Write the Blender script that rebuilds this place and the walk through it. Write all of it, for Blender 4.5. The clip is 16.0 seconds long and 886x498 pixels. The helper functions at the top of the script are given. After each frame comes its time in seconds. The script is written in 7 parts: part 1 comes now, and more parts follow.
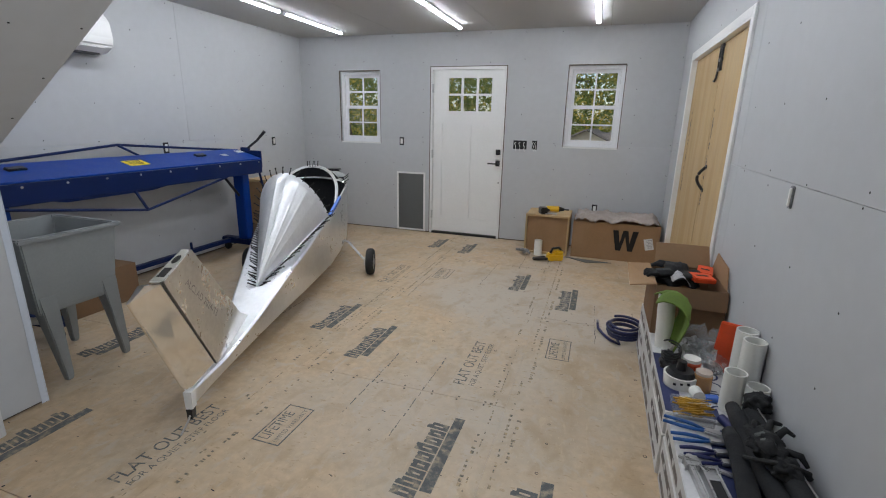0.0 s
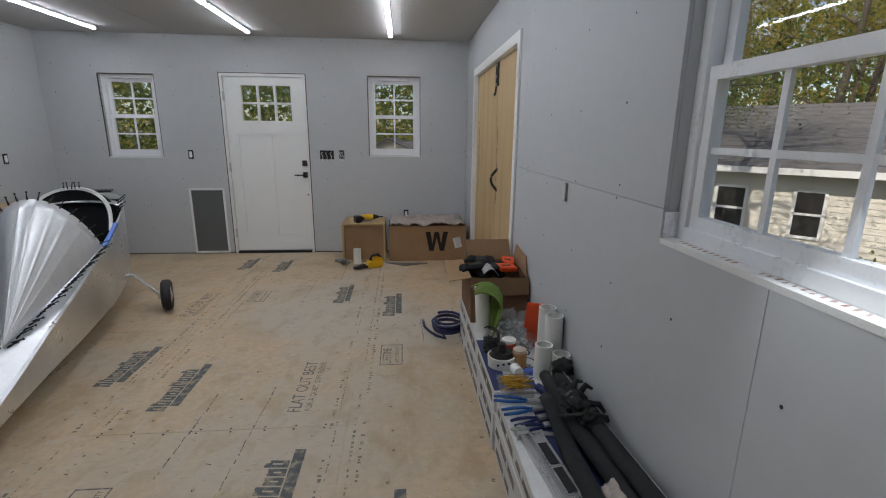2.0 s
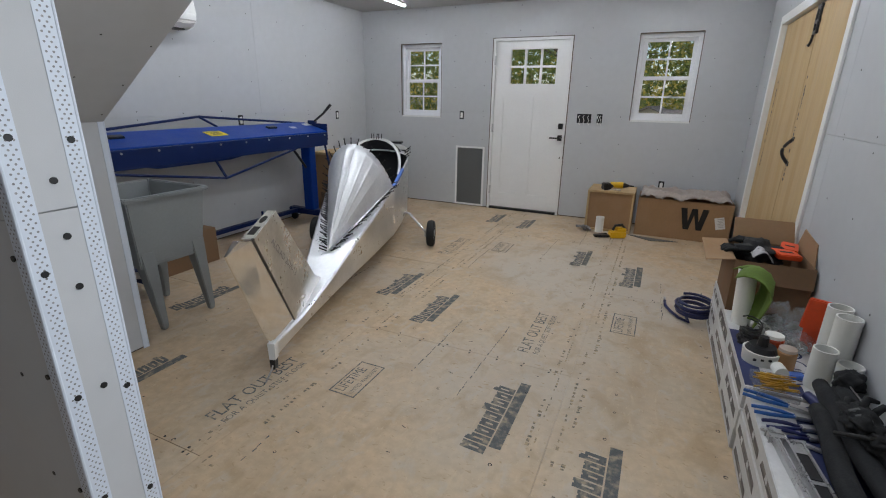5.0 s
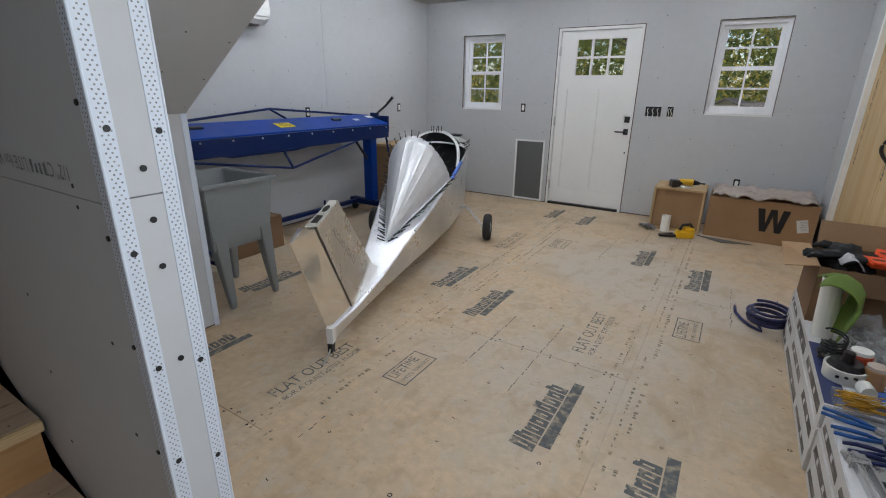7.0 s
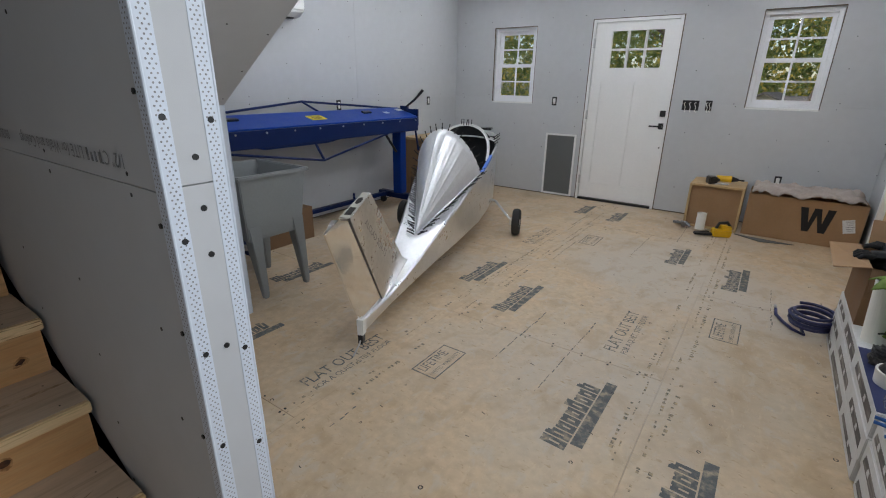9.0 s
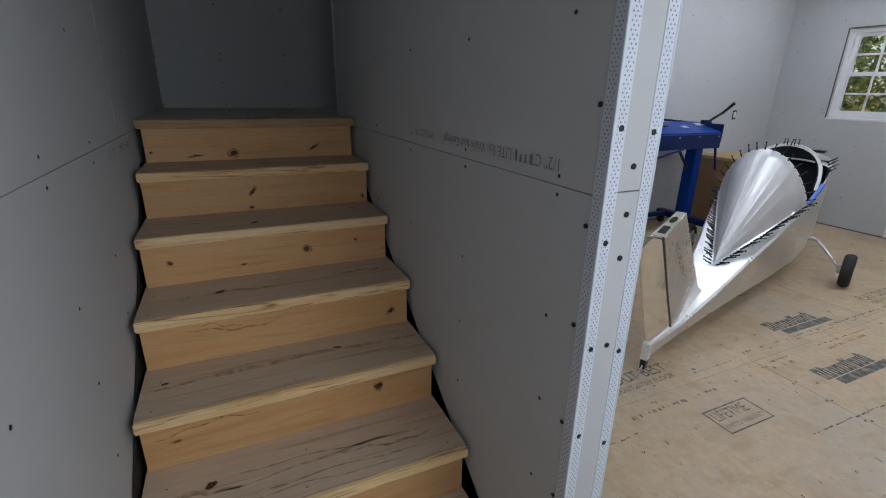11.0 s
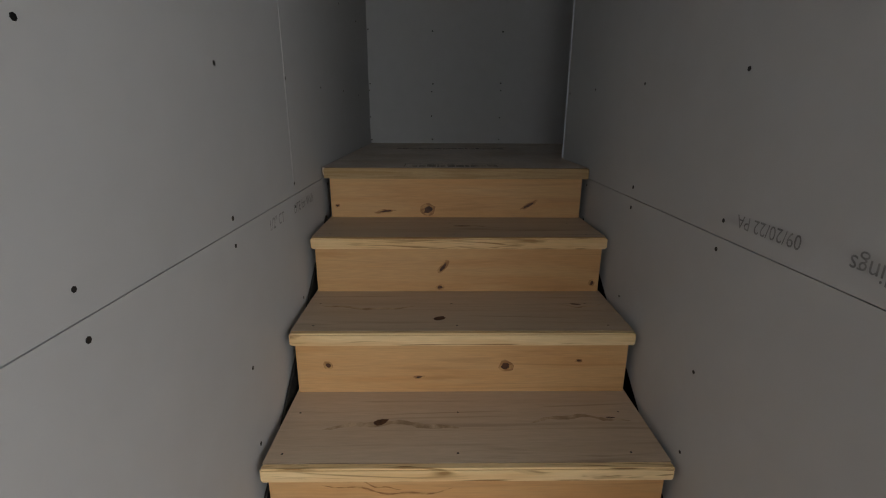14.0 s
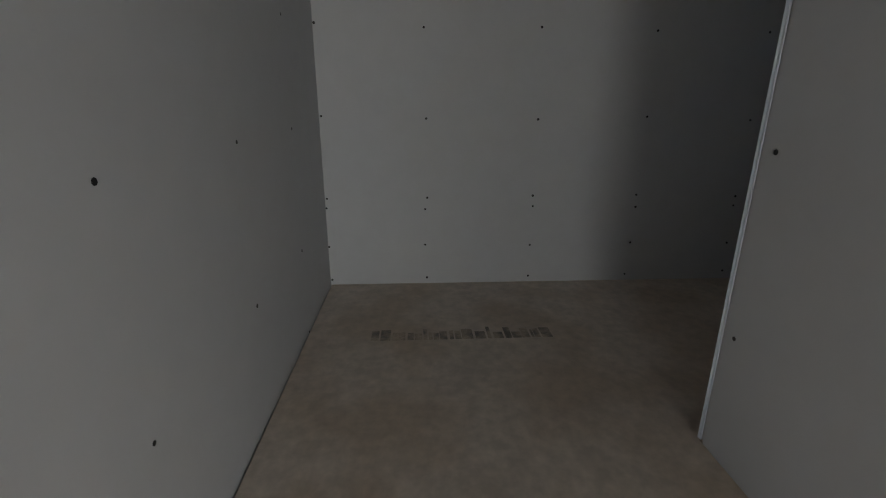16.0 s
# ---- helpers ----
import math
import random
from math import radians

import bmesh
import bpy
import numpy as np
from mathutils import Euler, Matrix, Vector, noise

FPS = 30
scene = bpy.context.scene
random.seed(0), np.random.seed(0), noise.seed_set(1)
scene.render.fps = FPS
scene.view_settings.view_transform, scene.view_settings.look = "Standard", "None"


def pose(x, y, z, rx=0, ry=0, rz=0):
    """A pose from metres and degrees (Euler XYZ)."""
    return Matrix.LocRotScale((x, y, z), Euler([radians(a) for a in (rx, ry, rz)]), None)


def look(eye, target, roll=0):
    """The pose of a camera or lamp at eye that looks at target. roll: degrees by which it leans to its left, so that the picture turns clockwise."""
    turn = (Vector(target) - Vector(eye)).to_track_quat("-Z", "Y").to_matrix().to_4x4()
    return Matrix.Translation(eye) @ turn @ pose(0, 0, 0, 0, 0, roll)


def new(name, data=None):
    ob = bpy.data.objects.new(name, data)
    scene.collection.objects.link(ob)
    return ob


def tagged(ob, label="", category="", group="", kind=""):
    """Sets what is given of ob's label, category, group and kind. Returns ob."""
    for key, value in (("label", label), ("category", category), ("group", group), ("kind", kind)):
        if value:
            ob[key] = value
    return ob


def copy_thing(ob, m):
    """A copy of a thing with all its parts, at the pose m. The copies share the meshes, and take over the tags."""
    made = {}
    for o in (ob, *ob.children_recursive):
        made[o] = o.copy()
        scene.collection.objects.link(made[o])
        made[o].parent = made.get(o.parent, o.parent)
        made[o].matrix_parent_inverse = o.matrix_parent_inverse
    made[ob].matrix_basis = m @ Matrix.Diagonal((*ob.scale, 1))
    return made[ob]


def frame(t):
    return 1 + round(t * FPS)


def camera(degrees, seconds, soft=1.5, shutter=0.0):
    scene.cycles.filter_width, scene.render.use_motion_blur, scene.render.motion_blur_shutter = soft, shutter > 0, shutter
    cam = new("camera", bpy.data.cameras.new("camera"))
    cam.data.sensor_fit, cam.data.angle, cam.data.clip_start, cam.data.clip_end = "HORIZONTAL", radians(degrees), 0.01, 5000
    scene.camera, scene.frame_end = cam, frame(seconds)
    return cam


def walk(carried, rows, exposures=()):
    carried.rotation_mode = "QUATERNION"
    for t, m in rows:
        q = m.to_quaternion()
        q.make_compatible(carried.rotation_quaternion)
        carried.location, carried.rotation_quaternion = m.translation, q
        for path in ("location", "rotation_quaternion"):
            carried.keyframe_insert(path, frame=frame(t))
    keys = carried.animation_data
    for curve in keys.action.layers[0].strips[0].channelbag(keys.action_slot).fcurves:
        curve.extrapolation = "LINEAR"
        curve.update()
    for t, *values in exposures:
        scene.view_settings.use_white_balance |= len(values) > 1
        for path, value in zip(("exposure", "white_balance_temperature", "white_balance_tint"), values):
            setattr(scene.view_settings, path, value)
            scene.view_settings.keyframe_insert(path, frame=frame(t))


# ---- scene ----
cam = camera(87.7, 16.0, soft=1.1)
PATH = [
    (0, (0.054, 0.059, 1.411), (-0.551, 1.889, 0.879), 1.2),
    (0.5, (-0.066, 0.092, 1.397), (-0.456, 1.984, 0.878), 0.9),
    (1, (-0.071, 0.092, 1.395), (-0.194, 2.024, 0.893), 0.7),
    (1.5, (0.003, 0.08, 1.41), (0.131, 2.014, 0.918), 0.5),
    (2, (0.013, 0.078, 1.412), (0.184, 2.011, 0.929), 0.6),
    (2.5, (-0.083, 0.095, 1.43), (-0.061, 2.03, 0.927), 0.7),
    (3, (-0.13, 0.075, 1.382), (-0.338, 1.99, 0.844), 0.9),
    (3.5, (-0.045, 0.042, 1.361), (-0.458, 1.914, 0.791), 0.9),
    (4, (-0.007, 0.004, 1.355), (-0.583, 1.825, 0.76), 0.9),
    (4.5, (-0.018, -0.026, 1.352), (-0.71, 1.749, 0.743), 0.9),
    (6.8, (-0.047, -0.03, 1.366), (-1.033, 1.585, 0.718), 0.9),
    (7, (-0.035, -0.029, 1.355), (-1.027, 1.58, 0.704), 0.8),
    (7.5, (-0.031, -0.039, 1.356), (-1.056, 1.547, 0.697), 0.8),
    (8, (-0.05, -0.043, 1.355), (-1.098, 1.523, 0.683), 0.8),
    (8.2, (-0.06, -0.039, 1.354), (-1.105, 1.527, 0.679), 0.8),
    (10.3, (-0.091, -0.073, 1.34), (-1.514, 1.171, 0.683), 1.1),
    (10.5, (-0.13, -0.144, 1.349), (-1.646, 0.984, 0.694), 1.1),
    (10.7, (-0.187, -0.22, 1.351), (-1.792, 0.781, 0.7), 1.1),
    (11, (-0.256, -0.295, 1.349), (-1.97, 0.502, 0.697), 1.0),
    (11.5, (-0.204, -0.279, 1.41), (-2.04, 0.155, 0.745), 0.8),
    (12, (-0.196, -0.25, 1.409), (-2.065, 0.043, 0.76), 0.6),
    (12.5, (-0.223, -0.224, 1.4), (-2.113, -0.022, 0.778), 0.6),
    (13, (-0.338, -0.233, 1.418), (-2.239, -0.086, 0.813), 0.4),
    (13.5, (-0.633, -0.289, 1.397), (-2.545, -0.21, 0.817), 0.4),
    (14, (-0.981, -0.241, 1.4), (-2.897, -0.212, 0.827), 0.3),
    (14.5, (-1.363, -0.266, 1.42), (-3.28, -0.264, 0.852), 0.3),
    (15, (-1.706, -0.261, 1.609), (-3.622, -0.259, 1.036), 0.3),
    (15.5, (-1.951, -0.291, 1.756), (-3.86, -0.226, 1.164), 0.2),
    (16, (-2.196, -0.306, 1.901), (-4.101, -0.191, 1.302), 0.3),
]
# seconds, stops, kelvin, tint
EXPOSURES = [(0.0, 0.12, 6500, 10), (1.0, 0.07, 6500, 10), (2.0, -0.32, 6500, 10), (3.2, -0.27, 6500, 10), (4.0, -0.07, 6500, 10), (4.5, -0.02, 6500, 10), (8.0, 0.1, 6500, 10), (10.5, -0.02, 6400, 10), (11.0, 0.02, 6300, 10), (11.5, 0.14, 6350, 10), (12.0, 0.40, 6400, 10), (12.5, 0.45, 6400, 10), (13.5, 0.58, 6700, 11), (14.5, 0.65, 7500, 12), (15.0, 1.0, 7600, 12), (15.5, 1.4, 7400, 11), (16.0, 1.82, 7200, 11)]
walk(cam, [(t, look(eye, target, roll)) for t, eye, target, roll in PATH], exposures=EXPOSURES)

# ---- light ----
world = bpy.data.worlds.new("world")
scene.world = world
world.use_nodes = True
wn = world.node_tree
sky = wn.nodes.new("ShaderNodeTexSky")
sky.sky_type, sky.sun_disc = "NISHITA", False
sky.sun_elevation, sky.sun_rotation = radians(42), radians(234)
wn.links.new(sky.outputs[0], wn.nodes["Background"].inputs[0])
wn.nodes["Background"].inputs[1].default_value = 0.15
sun = new("sun", bpy.data.lights.new("sun", "SUN"))
sun.data.energy, sun.data.angle, sun.data.color = 5.0, radians(0.6), (1.0, 0.93, 0.82)
sun.matrix_world = look((-26, -19, 29), (0, 0, 0))
TUBE = 40.0
# added fill lamps for sky light at both east windows, aimed at the stair
for y, watts in ((0.84, 15.5), (-0.26, 6.5)):
    pane_light = new("window_light", bpy.data.lights.new("window_light", "AREA"))
    pane_light.data.shape, pane_light.data.size, pane_light.data.size_y = "RECTANGLE", 0.92, 0.6
    pane_light.data.energy, pane_light.data.color = watts, (0.88, 0.94, 1.0)
    pane_light.matrix_world = look((0.70, y, 1.58), (-0.9, -0.6, 0.85))


# ---- materials ----
def material(name, base, rough=0.6, metal=0.0, vary=0.08, scale=6.0, bump=0.0, bscale=120.0, second=None, amount=0.35, emit=0.0, random=0.0, stretch=(1, 1, 1), bounds=(0.42, 0.62)):
    """A surface with two scales of noise in its colour, fine relief and uneven gloss."""
    m = bpy.data.materials.new(name)
    m.use_nodes = True
    t = m.node_tree
    n, l = t.nodes, t.links
    b = n["Principled BSDF"]
    co = n.new("ShaderNodeTexCoord")
    mp = n.new("ShaderNodeMapping")
    mp.inputs["Scale"].default_value = stretch
    l.new(co.outputs["Object"], mp.inputs[0])
    n1, n2 = n.new("ShaderNodeTexNoise"), n.new("ShaderNodeTexNoise")
    for q, sc in ((n1, scale), (n2, scale * 9)):
        l.new(mp.outputs[0], q.inputs["Vector"])
        q.inputs["Scale"].default_value, q.inputs["Detail"].default_value = sc, 5
    add = n.new("ShaderNodeMath")
    add.operation = "ADD"
    l.new(n1.outputs[0], add.inputs[0])
    l.new(n2.outputs[0], add.inputs[1])
    mr = n.new("ShaderNodeMapRange")
    mr.inputs["From Min"].default_value, mr.inputs["From Max"].default_value = 0.7, 1.3
    mr.inputs["To Min"].default_value, mr.inputs["To Max"].default_value = 1 - vary, 1 + vary
    l.new(add.outputs[0], mr.inputs[0])
    col = n.new("ShaderNodeMixRGB")
    col.inputs[1].default_value, col.inputs[2].default_value = (*base, 1), (*(second or base), 1)
    rp = n.new("ShaderNodeMapRange")
    rp.inputs["From Min"].default_value, rp.inputs["From Max"].default_value = bounds
    rp.inputs["To Max"].default_value = amount
    l.new(n1.outputs[0], rp.inputs[0])
    l.new(rp.outputs[0], col.inputs[0])
    hs = n.new("ShaderNodeHueSaturation")
    l.new(col.outputs[0], hs.inputs["Color"])
    if random:
        oi = n.new("ShaderNodeObjectInfo")
        r2 = n.new("ShaderNodeMapRange")
        r2.inputs["To Min"].default_value, r2.inputs["To Max"].default_value = 1 - random, 1 + random
        l.new(oi.outputs["Random"], r2.inputs[0])
        mu = n.new("ShaderNodeMath")
        mu.operation = "MULTIPLY"
        l.new(mr.outputs[0], mu.inputs[0])
        l.new(r2.outputs[0], mu.inputs[1])
        l.new(mu.outputs[0], hs.inputs["Value"])
    else:
        l.new(mr.outputs[0], hs.inputs["Value"])
    l.new(hs.outputs[0], b.inputs["Base Color"])
    rr = n.new("ShaderNodeMapRange")
    rr.inputs["From Min"].default_value, rr.inputs["From Max"].default_value = 0.7, 1.3
    rr.inputs["To Min"].default_value, rr.inputs["To Max"].default_value = max(0.02, rough * 0.85), min(1, rough * 1.15)
    l.new(add.outputs[0], rr.inputs[0])
    l.new(rr.outputs[0], b.inputs["Roughness"])
    b.inputs["Metallic"].default_value = metal
    if bump:
        n3 = n.new("ShaderNodeTexNoise")
        n3.inputs["Scale"].default_value, n3.inputs["Detail"].default_value = bscale, 4
        l.new(mp.outputs[0], n3.inputs["Vector"])
        bp = n.new("ShaderNodeBump")
        bp.inputs["Strength"].default_value, bp.inputs["Distance"].default_value = bump, 0.004
        l.new(n3.outputs[0], bp.inputs["Height"])
        l.new(bp.outputs[0], b.inputs["Normal"])
    if emit:
        b.inputs["Emission Color"].default_value = (*base, 1)
        b.inputs["Emission Strength"].default_value = emit
    return m


def pine(name, base, dark, axis, knots=1.0, bend=1.2, veins=0.75):
    """Bare pine: long streaks of grain along one axis, bent rings and brown knots."""
    m = material(name, base, 0.55, 0, 0.10, 3.0, 0.12, 60, second=dark, amount=0.55, random=0.10, stretch=(9, 0.7, 9) if axis == "y" else (0.7, 9, 9))
    t = m.node_tree
    n, l = t.nodes, t.links
    b = n["Principled BSDF"]
    old = b.inputs["Base Color"].links[0].from_socket
    co = n.new("ShaderNodeTexCoord")
    oi = n.new("ShaderNodeObjectInfo")
    off = n.new("ShaderNodeVectorMath")
    off.operation = "ADD"
    sc = n.new("ShaderNodeVectorMath")
    sc.operation = "SCALE"
    cmb = n.new("ShaderNodeCombineXYZ")
    for k in range(3):
        l.new(oi.outputs["Random"], cmb.inputs[k])
    l.new(cmb.outputs[0], sc.inputs[0])
    sc.inputs["Scale"].default_value = 37.0
    l.new(co.outputs["Object"], off.inputs[0])
    l.new(sc.outputs[0], off.inputs[1])
    sep, flat = n.new("ShaderNodeSeparateXYZ"), n.new("ShaderNodeCombineXYZ")
    l.new(off.outputs[0], sep.inputs[0])
    both = n.new("ShaderNodeMath")
    both.operation = "ADD"
    l.new(sep.outputs[0 if axis == "y" else 1], both.inputs[0])
    l.new(sep.outputs[2], both.inputs[1])
    for q, (src, f) in enumerate(((sep.outputs[1 if axis == "y" else 0], 3.0), (both.outputs[0], 6.5))):
        mu = n.new("ShaderNodeMath")
        mu.operation = "MULTIPLY"
        l.new(src, mu.inputs[0])
        mu.inputs[1].default_value = 0.6 * f
        l.new(mu.outputs[0], flat.inputs[q])
    v = n.new("ShaderNodeTexVoronoi")
    v.voronoi_dimensions = "2D"
    v.inputs["Scale"].default_value = 1.0
    l.new(flat.outputs[0], v.inputs["Vector"])
    k = n.new("ShaderNodeMapRange")
    k.inputs["From Min"].default_value, k.inputs["From Max"].default_value = 0.03, 0.06
    k.inputs["To Min"].default_value, k.inputs["To Max"].default_value = knots, 0.0
    l.new(v.outputs["Distance"], k.inputs[0])
    ns = n.new("ShaderNodeTexNoise")
    ns.inputs["Scale"].default_value = 1.6
    ns.inputs["Distortion"].default_value = bend
    mp2 = n.new("ShaderNodeMapping")
    mp2.inputs["Scale"].default_value = (16, 0.9, 16) if axis == "y" else (0.9, 16, 16)
    l.new(off.outputs[0], mp2.inputs[0])
    l.new(mp2.outputs[0], ns.inputs["Vector"])
    g = n.new("ShaderNodeMapRange")
    g.inputs["From Min"].default_value, g.inputs["From Max"].default_value = 0.56, 0.70
    g.inputs["To Max"].default_value = veins
    l.new(ns.outputs[0], g.inputs[0])
    m1, m2 = n.new("ShaderNodeMixRGB"), n.new("ShaderNodeMixRGB")
    l.new(old, m1.inputs[1])
    m1.inputs[2].default_value = (dark[0] * 0.6, dark[1] * 0.55, dark[2] * 0.5, 1)
    l.new(g.outputs[0], m1.inputs[0])
    l.new(m1.outputs[0], m2.inputs[1])
    m2.inputs[2].default_value = (0.07, 0.03, 0.012, 1)
    l.new(k.outputs[0], m2.inputs[0])
    l.new(m2.outputs[0], b.inputs["Base Color"])
    return m


def worn(m, dust, stain, flake):
    """Lays pale dust in drifts, brown stains and long wood flakes over a panel's colour."""
    t = m.node_tree
    n, l = t.nodes, t.links
    b = n["Principled BSDF"]
    last = b.inputs["Base Color"].links[0].from_socket
    co = n.new("ShaderNodeTexCoord")
    for sc, lo, hi, top, colour, seed, stretch in ((0.55, 0.47, 0.64, 0.8, dust, 3.0, (1, 1, 1)), (1.3, 0.53, 0.68, 0.5, stain, 11.0, (1, 1, 1)), (26.0, 0.60, 0.72, 0.5, flake, 5.0, (1, 0.35, 1)), (8.0, 0.50, 0.66, 0.42, stain, 17.0, (1, 0.7, 1)), (15.0, 0.54, 0.68, 0.5, dust, 23.0, (1, 0.6, 1)), (60.0, 0.62, 0.72, 0.75, stain, 8.0, (0.5, 1, 1)), (110.0, 0.62, 0.70, 0.5, flake, 29.0, (1, 0.5, 1))):
        mp, ns, r, mx = n.new("ShaderNodeMapping"), n.new("ShaderNodeTexNoise"), n.new("ShaderNodeMapRange"), n.new("ShaderNodeMixRGB")
        mp.inputs["Location"].default_value = (seed, seed * 0.7, 0)
        mp.inputs["Scale"].default_value = stretch
        l.new(co.outputs["Object"], mp.inputs[0])
        l.new(mp.outputs[0], ns.inputs["Vector"])
        ns.inputs["Scale"].default_value, ns.inputs["Detail"].default_value, ns.inputs["Distortion"].default_value = sc, 7, 0.6
        r.inputs["From Min"].default_value, r.inputs["From Max"].default_value, r.inputs["To Max"].default_value = lo, hi, top
        l.new(ns.outputs[0], r.inputs[0])
        l.new(r.outputs[0], mx.inputs[0])
        l.new(last, mx.inputs[1])
        mx.inputs[2].default_value = (*colour, 1)
        last = mx.outputs[0]
    l.new(last, b.inputs["Base Color"])
    return m


def glass(name, rough=0.0):
    m = bpy.data.materials.new(name)
    m.use_nodes = True
    t = m.node_tree
    n, l = t.nodes, t.links
    n.clear()
    out = n.new("ShaderNodeOutputMaterial")
    tr, gl, mx, fr = n.new("ShaderNodeBsdfTransparent"), n.new("ShaderNodeBsdfGlossy"), n.new("ShaderNodeMixShader"), n.new("ShaderNodeLayerWeight")
    gl.inputs["Roughness"].default_value = rough
    pw, ma = n.new("ShaderNodeMath"), n.new("ShaderNodeMath")
    pw.operation, ma.operation = "POWER", "MULTIPLY_ADD"
    l.new(fr.outputs["Facing"], pw.inputs[0])
    pw.inputs[1].default_value = 5.0
    l.new(pw.outputs[0], ma.inputs[0])
    ma.inputs[1].default_value, ma.inputs[2].default_value = 0.85, 0.03
    l.new(ma.outputs[0], mx.inputs[0])
    l.new(tr.outputs[0], mx.inputs[1])
    l.new(gl.outputs[0], mx.inputs[2])
    l.new(mx.outputs[0], out.inputs[0])
    return m


def film_plastic(name, tint, body=0.25):
    """Thin clear plastic: mostly see-through, with sheen."""
    m = bpy.data.materials.new(name)
    m.use_nodes = True
    t = m.node_tree
    n, l = t.nodes, t.links
    b = n["Principled BSDF"]
    out = n["Material Output"]
    b.inputs["Base Color"].default_value = (*tint, 1)
    b.inputs["Roughness"].default_value = 0.15
    tr, mx = n.new("ShaderNodeBsdfTransparent"), n.new("ShaderNodeMixShader")
    mx.inputs[0].default_value = body
    l.new(tr.outputs[0], mx.inputs[1])
    l.new(b.outputs[0], mx.inputs[2])
    l.new(mx.outputs[0], out.inputs[0])
    return m


DRYWALL = material("grey_drywall_paper", (0.50, 0.51, 0.525), 0.85, 0, 0.035, 1.6, 0.05, 500, second=(0.47, 0.48, 0.495), amount=0.6, random=0.02)
CEILING = material("ceiling_drywall", (0.46, 0.455, 0.45), 0.9, 0, 0.03, 1.5, 0.05, 400)
CORE = material("gypsum_core", (0.75, 0.75, 0.73), 0.9, 0, 0.06, 20, 0.2, 200)
FRAY = material("frayed_paper", (0.58, 0.59, 0.60), 0.9, 0, 0.2, 60, second=(0.50, 0.51, 0.525), amount=1.0)
# white bead with the window daylight's blue cast put into its colour
BEAD = material("bead_white_daylight_tint", (0.60, 0.65, 0.73), 0.5, 0, 0.03, 10)
SCREW = material("black_screw", (0.015, 0.015, 0.016), 0.5, 0.3)
KNOT = material("dark_pine_knot", (0.10, 0.035, 0.012), 0.6, 0, 0.4, 90, second=(0.03, 0.012, 0.006), amount=0.9)
HALO = material("brown_pine_heartwood", (0.36, 0.17, 0.06), 0.6, 0, 0.3, 60, second=(0.50, 0.29, 0.12), amount=0.9)
STREAK = material("brown_pine_streak", (0.38, 0.265, 0.165), 0.7, 0, 0.25, 30, second=(0.52, 0.40, 0.28), amount=1.0)
# near-black colour that paints the shade inside gaps, holes and unlit openings
VOID = material("opening_shade", (0.02, 0.018, 0.016), 0.9)
SHEATHING = worn(material("floor_sheathing", (0.56, 0.41, 0.26), 0.5, 0, 0.16, 2.6, 0.12, 150, second=(0.47, 0.375, 0.265), amount=0.9, random=0.05), (0.50, 0.445, 0.375), (0.36, 0.25, 0.135), (0.60, 0.475, 0.32))
DUSTY = material("dusty_sheathing", (0.66, 0.57, 0.49), 0.45, 0, 0.2, 4.0, 0.10, 150, second=(0.45, 0.36, 0.28), amount=0.8)
INK = material("grey_print_ink", (0.11, 0.115, 0.115), 0.8, 0, 0.3, 26, second=(0.33, 0.27, 0.19), amount=0.85, bounds=(0.49, 0.68))
FAINT = material("faint_print_ink", (0.16, 0.145, 0.115), 0.8, 0, 0.25, 50, second=(0.40, 0.30, 0.18), amount=0.9, bounds=(0.45, 0.6))
PENCIL = material("wall_print_ink", (0.21, 0.21, 0.22), 0.8, 0, 0.25, 60, second=(0.30, 0.30, 0.31), amount=0.8)
SEAM = material("panel_seam", (0.10, 0.075, 0.05), 0.9)
PINE_T = pine("dusty_pine_tread", (0.61, 0.475, 0.35), (0.47, 0.35, 0.245), "y", 0.0, 1.2, 0.5)
PINE_R = pine("pine_riser", (0.63, 0.375, 0.17), (0.50, 0.25, 0.09), "y", 0.0, 1.6, 0.22)
# fresh pale wood, its colour lifted further for window light on the front
PINE_N = pine("pine_nosing", (0.82, 0.61, 0.34), (0.56, 0.33, 0.13), "y", 0.0, 5.0, 1.0)
PLYWOOD = material("yellow_plywood", (0.52, 0.37, 0.19), 0.6, 0, 0.12, 2.0, 0.06, 120, second=(0.42, 0.28, 0.135), amount=0.8, stretch=(4, 4, 0.6))
PINE_X = pine("pine_board", (0.55, 0.38, 0.19), (0.44, 0.27, 0.12), "x")
WHITE = material("white_paint", (0.80, 0.80, 0.79), 0.35, 0, 0.02, 5)
VINYL = material("white_vinyl", (0.82, 0.83, 0.85), 0.3, 0, 0.02, 8)
GREYDOOR = material("grey_panel", (0.11, 0.115, 0.115), 0.7, 0, 0.06, 10, 0.1, 300)
BLACK = material("black_metal", (0.018, 0.018, 0.02), 0.35, 0.2)
BLACKCLOTH = material("black_fabric", (0.012, 0.0125, 0.014), 0.85, 0, 0.25, 20, 0.4, 150)
STEEL = material("bare_steel", (0.55, 0.55, 0.55), 0.3, 1.0, 0.1, 20)
GLASS = glass("window_glass")
LED = material("led_tube", (0.87, 0.925, 1.0), 0.5, 0, 0, emit=TUBE)
ALU = material("aluminium_sheet", (0.84, 0.85, 0.865), 0.31, 1.0, 0.05, 5.0, 0.0, 14, second=(0.72, 0.73, 0.74), amount=0.7)
ALU_MATT = material("frosted_aluminium", (0.76, 0.77, 0.79), 0.34, 0.45, 0.06, 6.0, 0.0, 9, second=(0.66, 0.67, 0.69), amount=0.7)
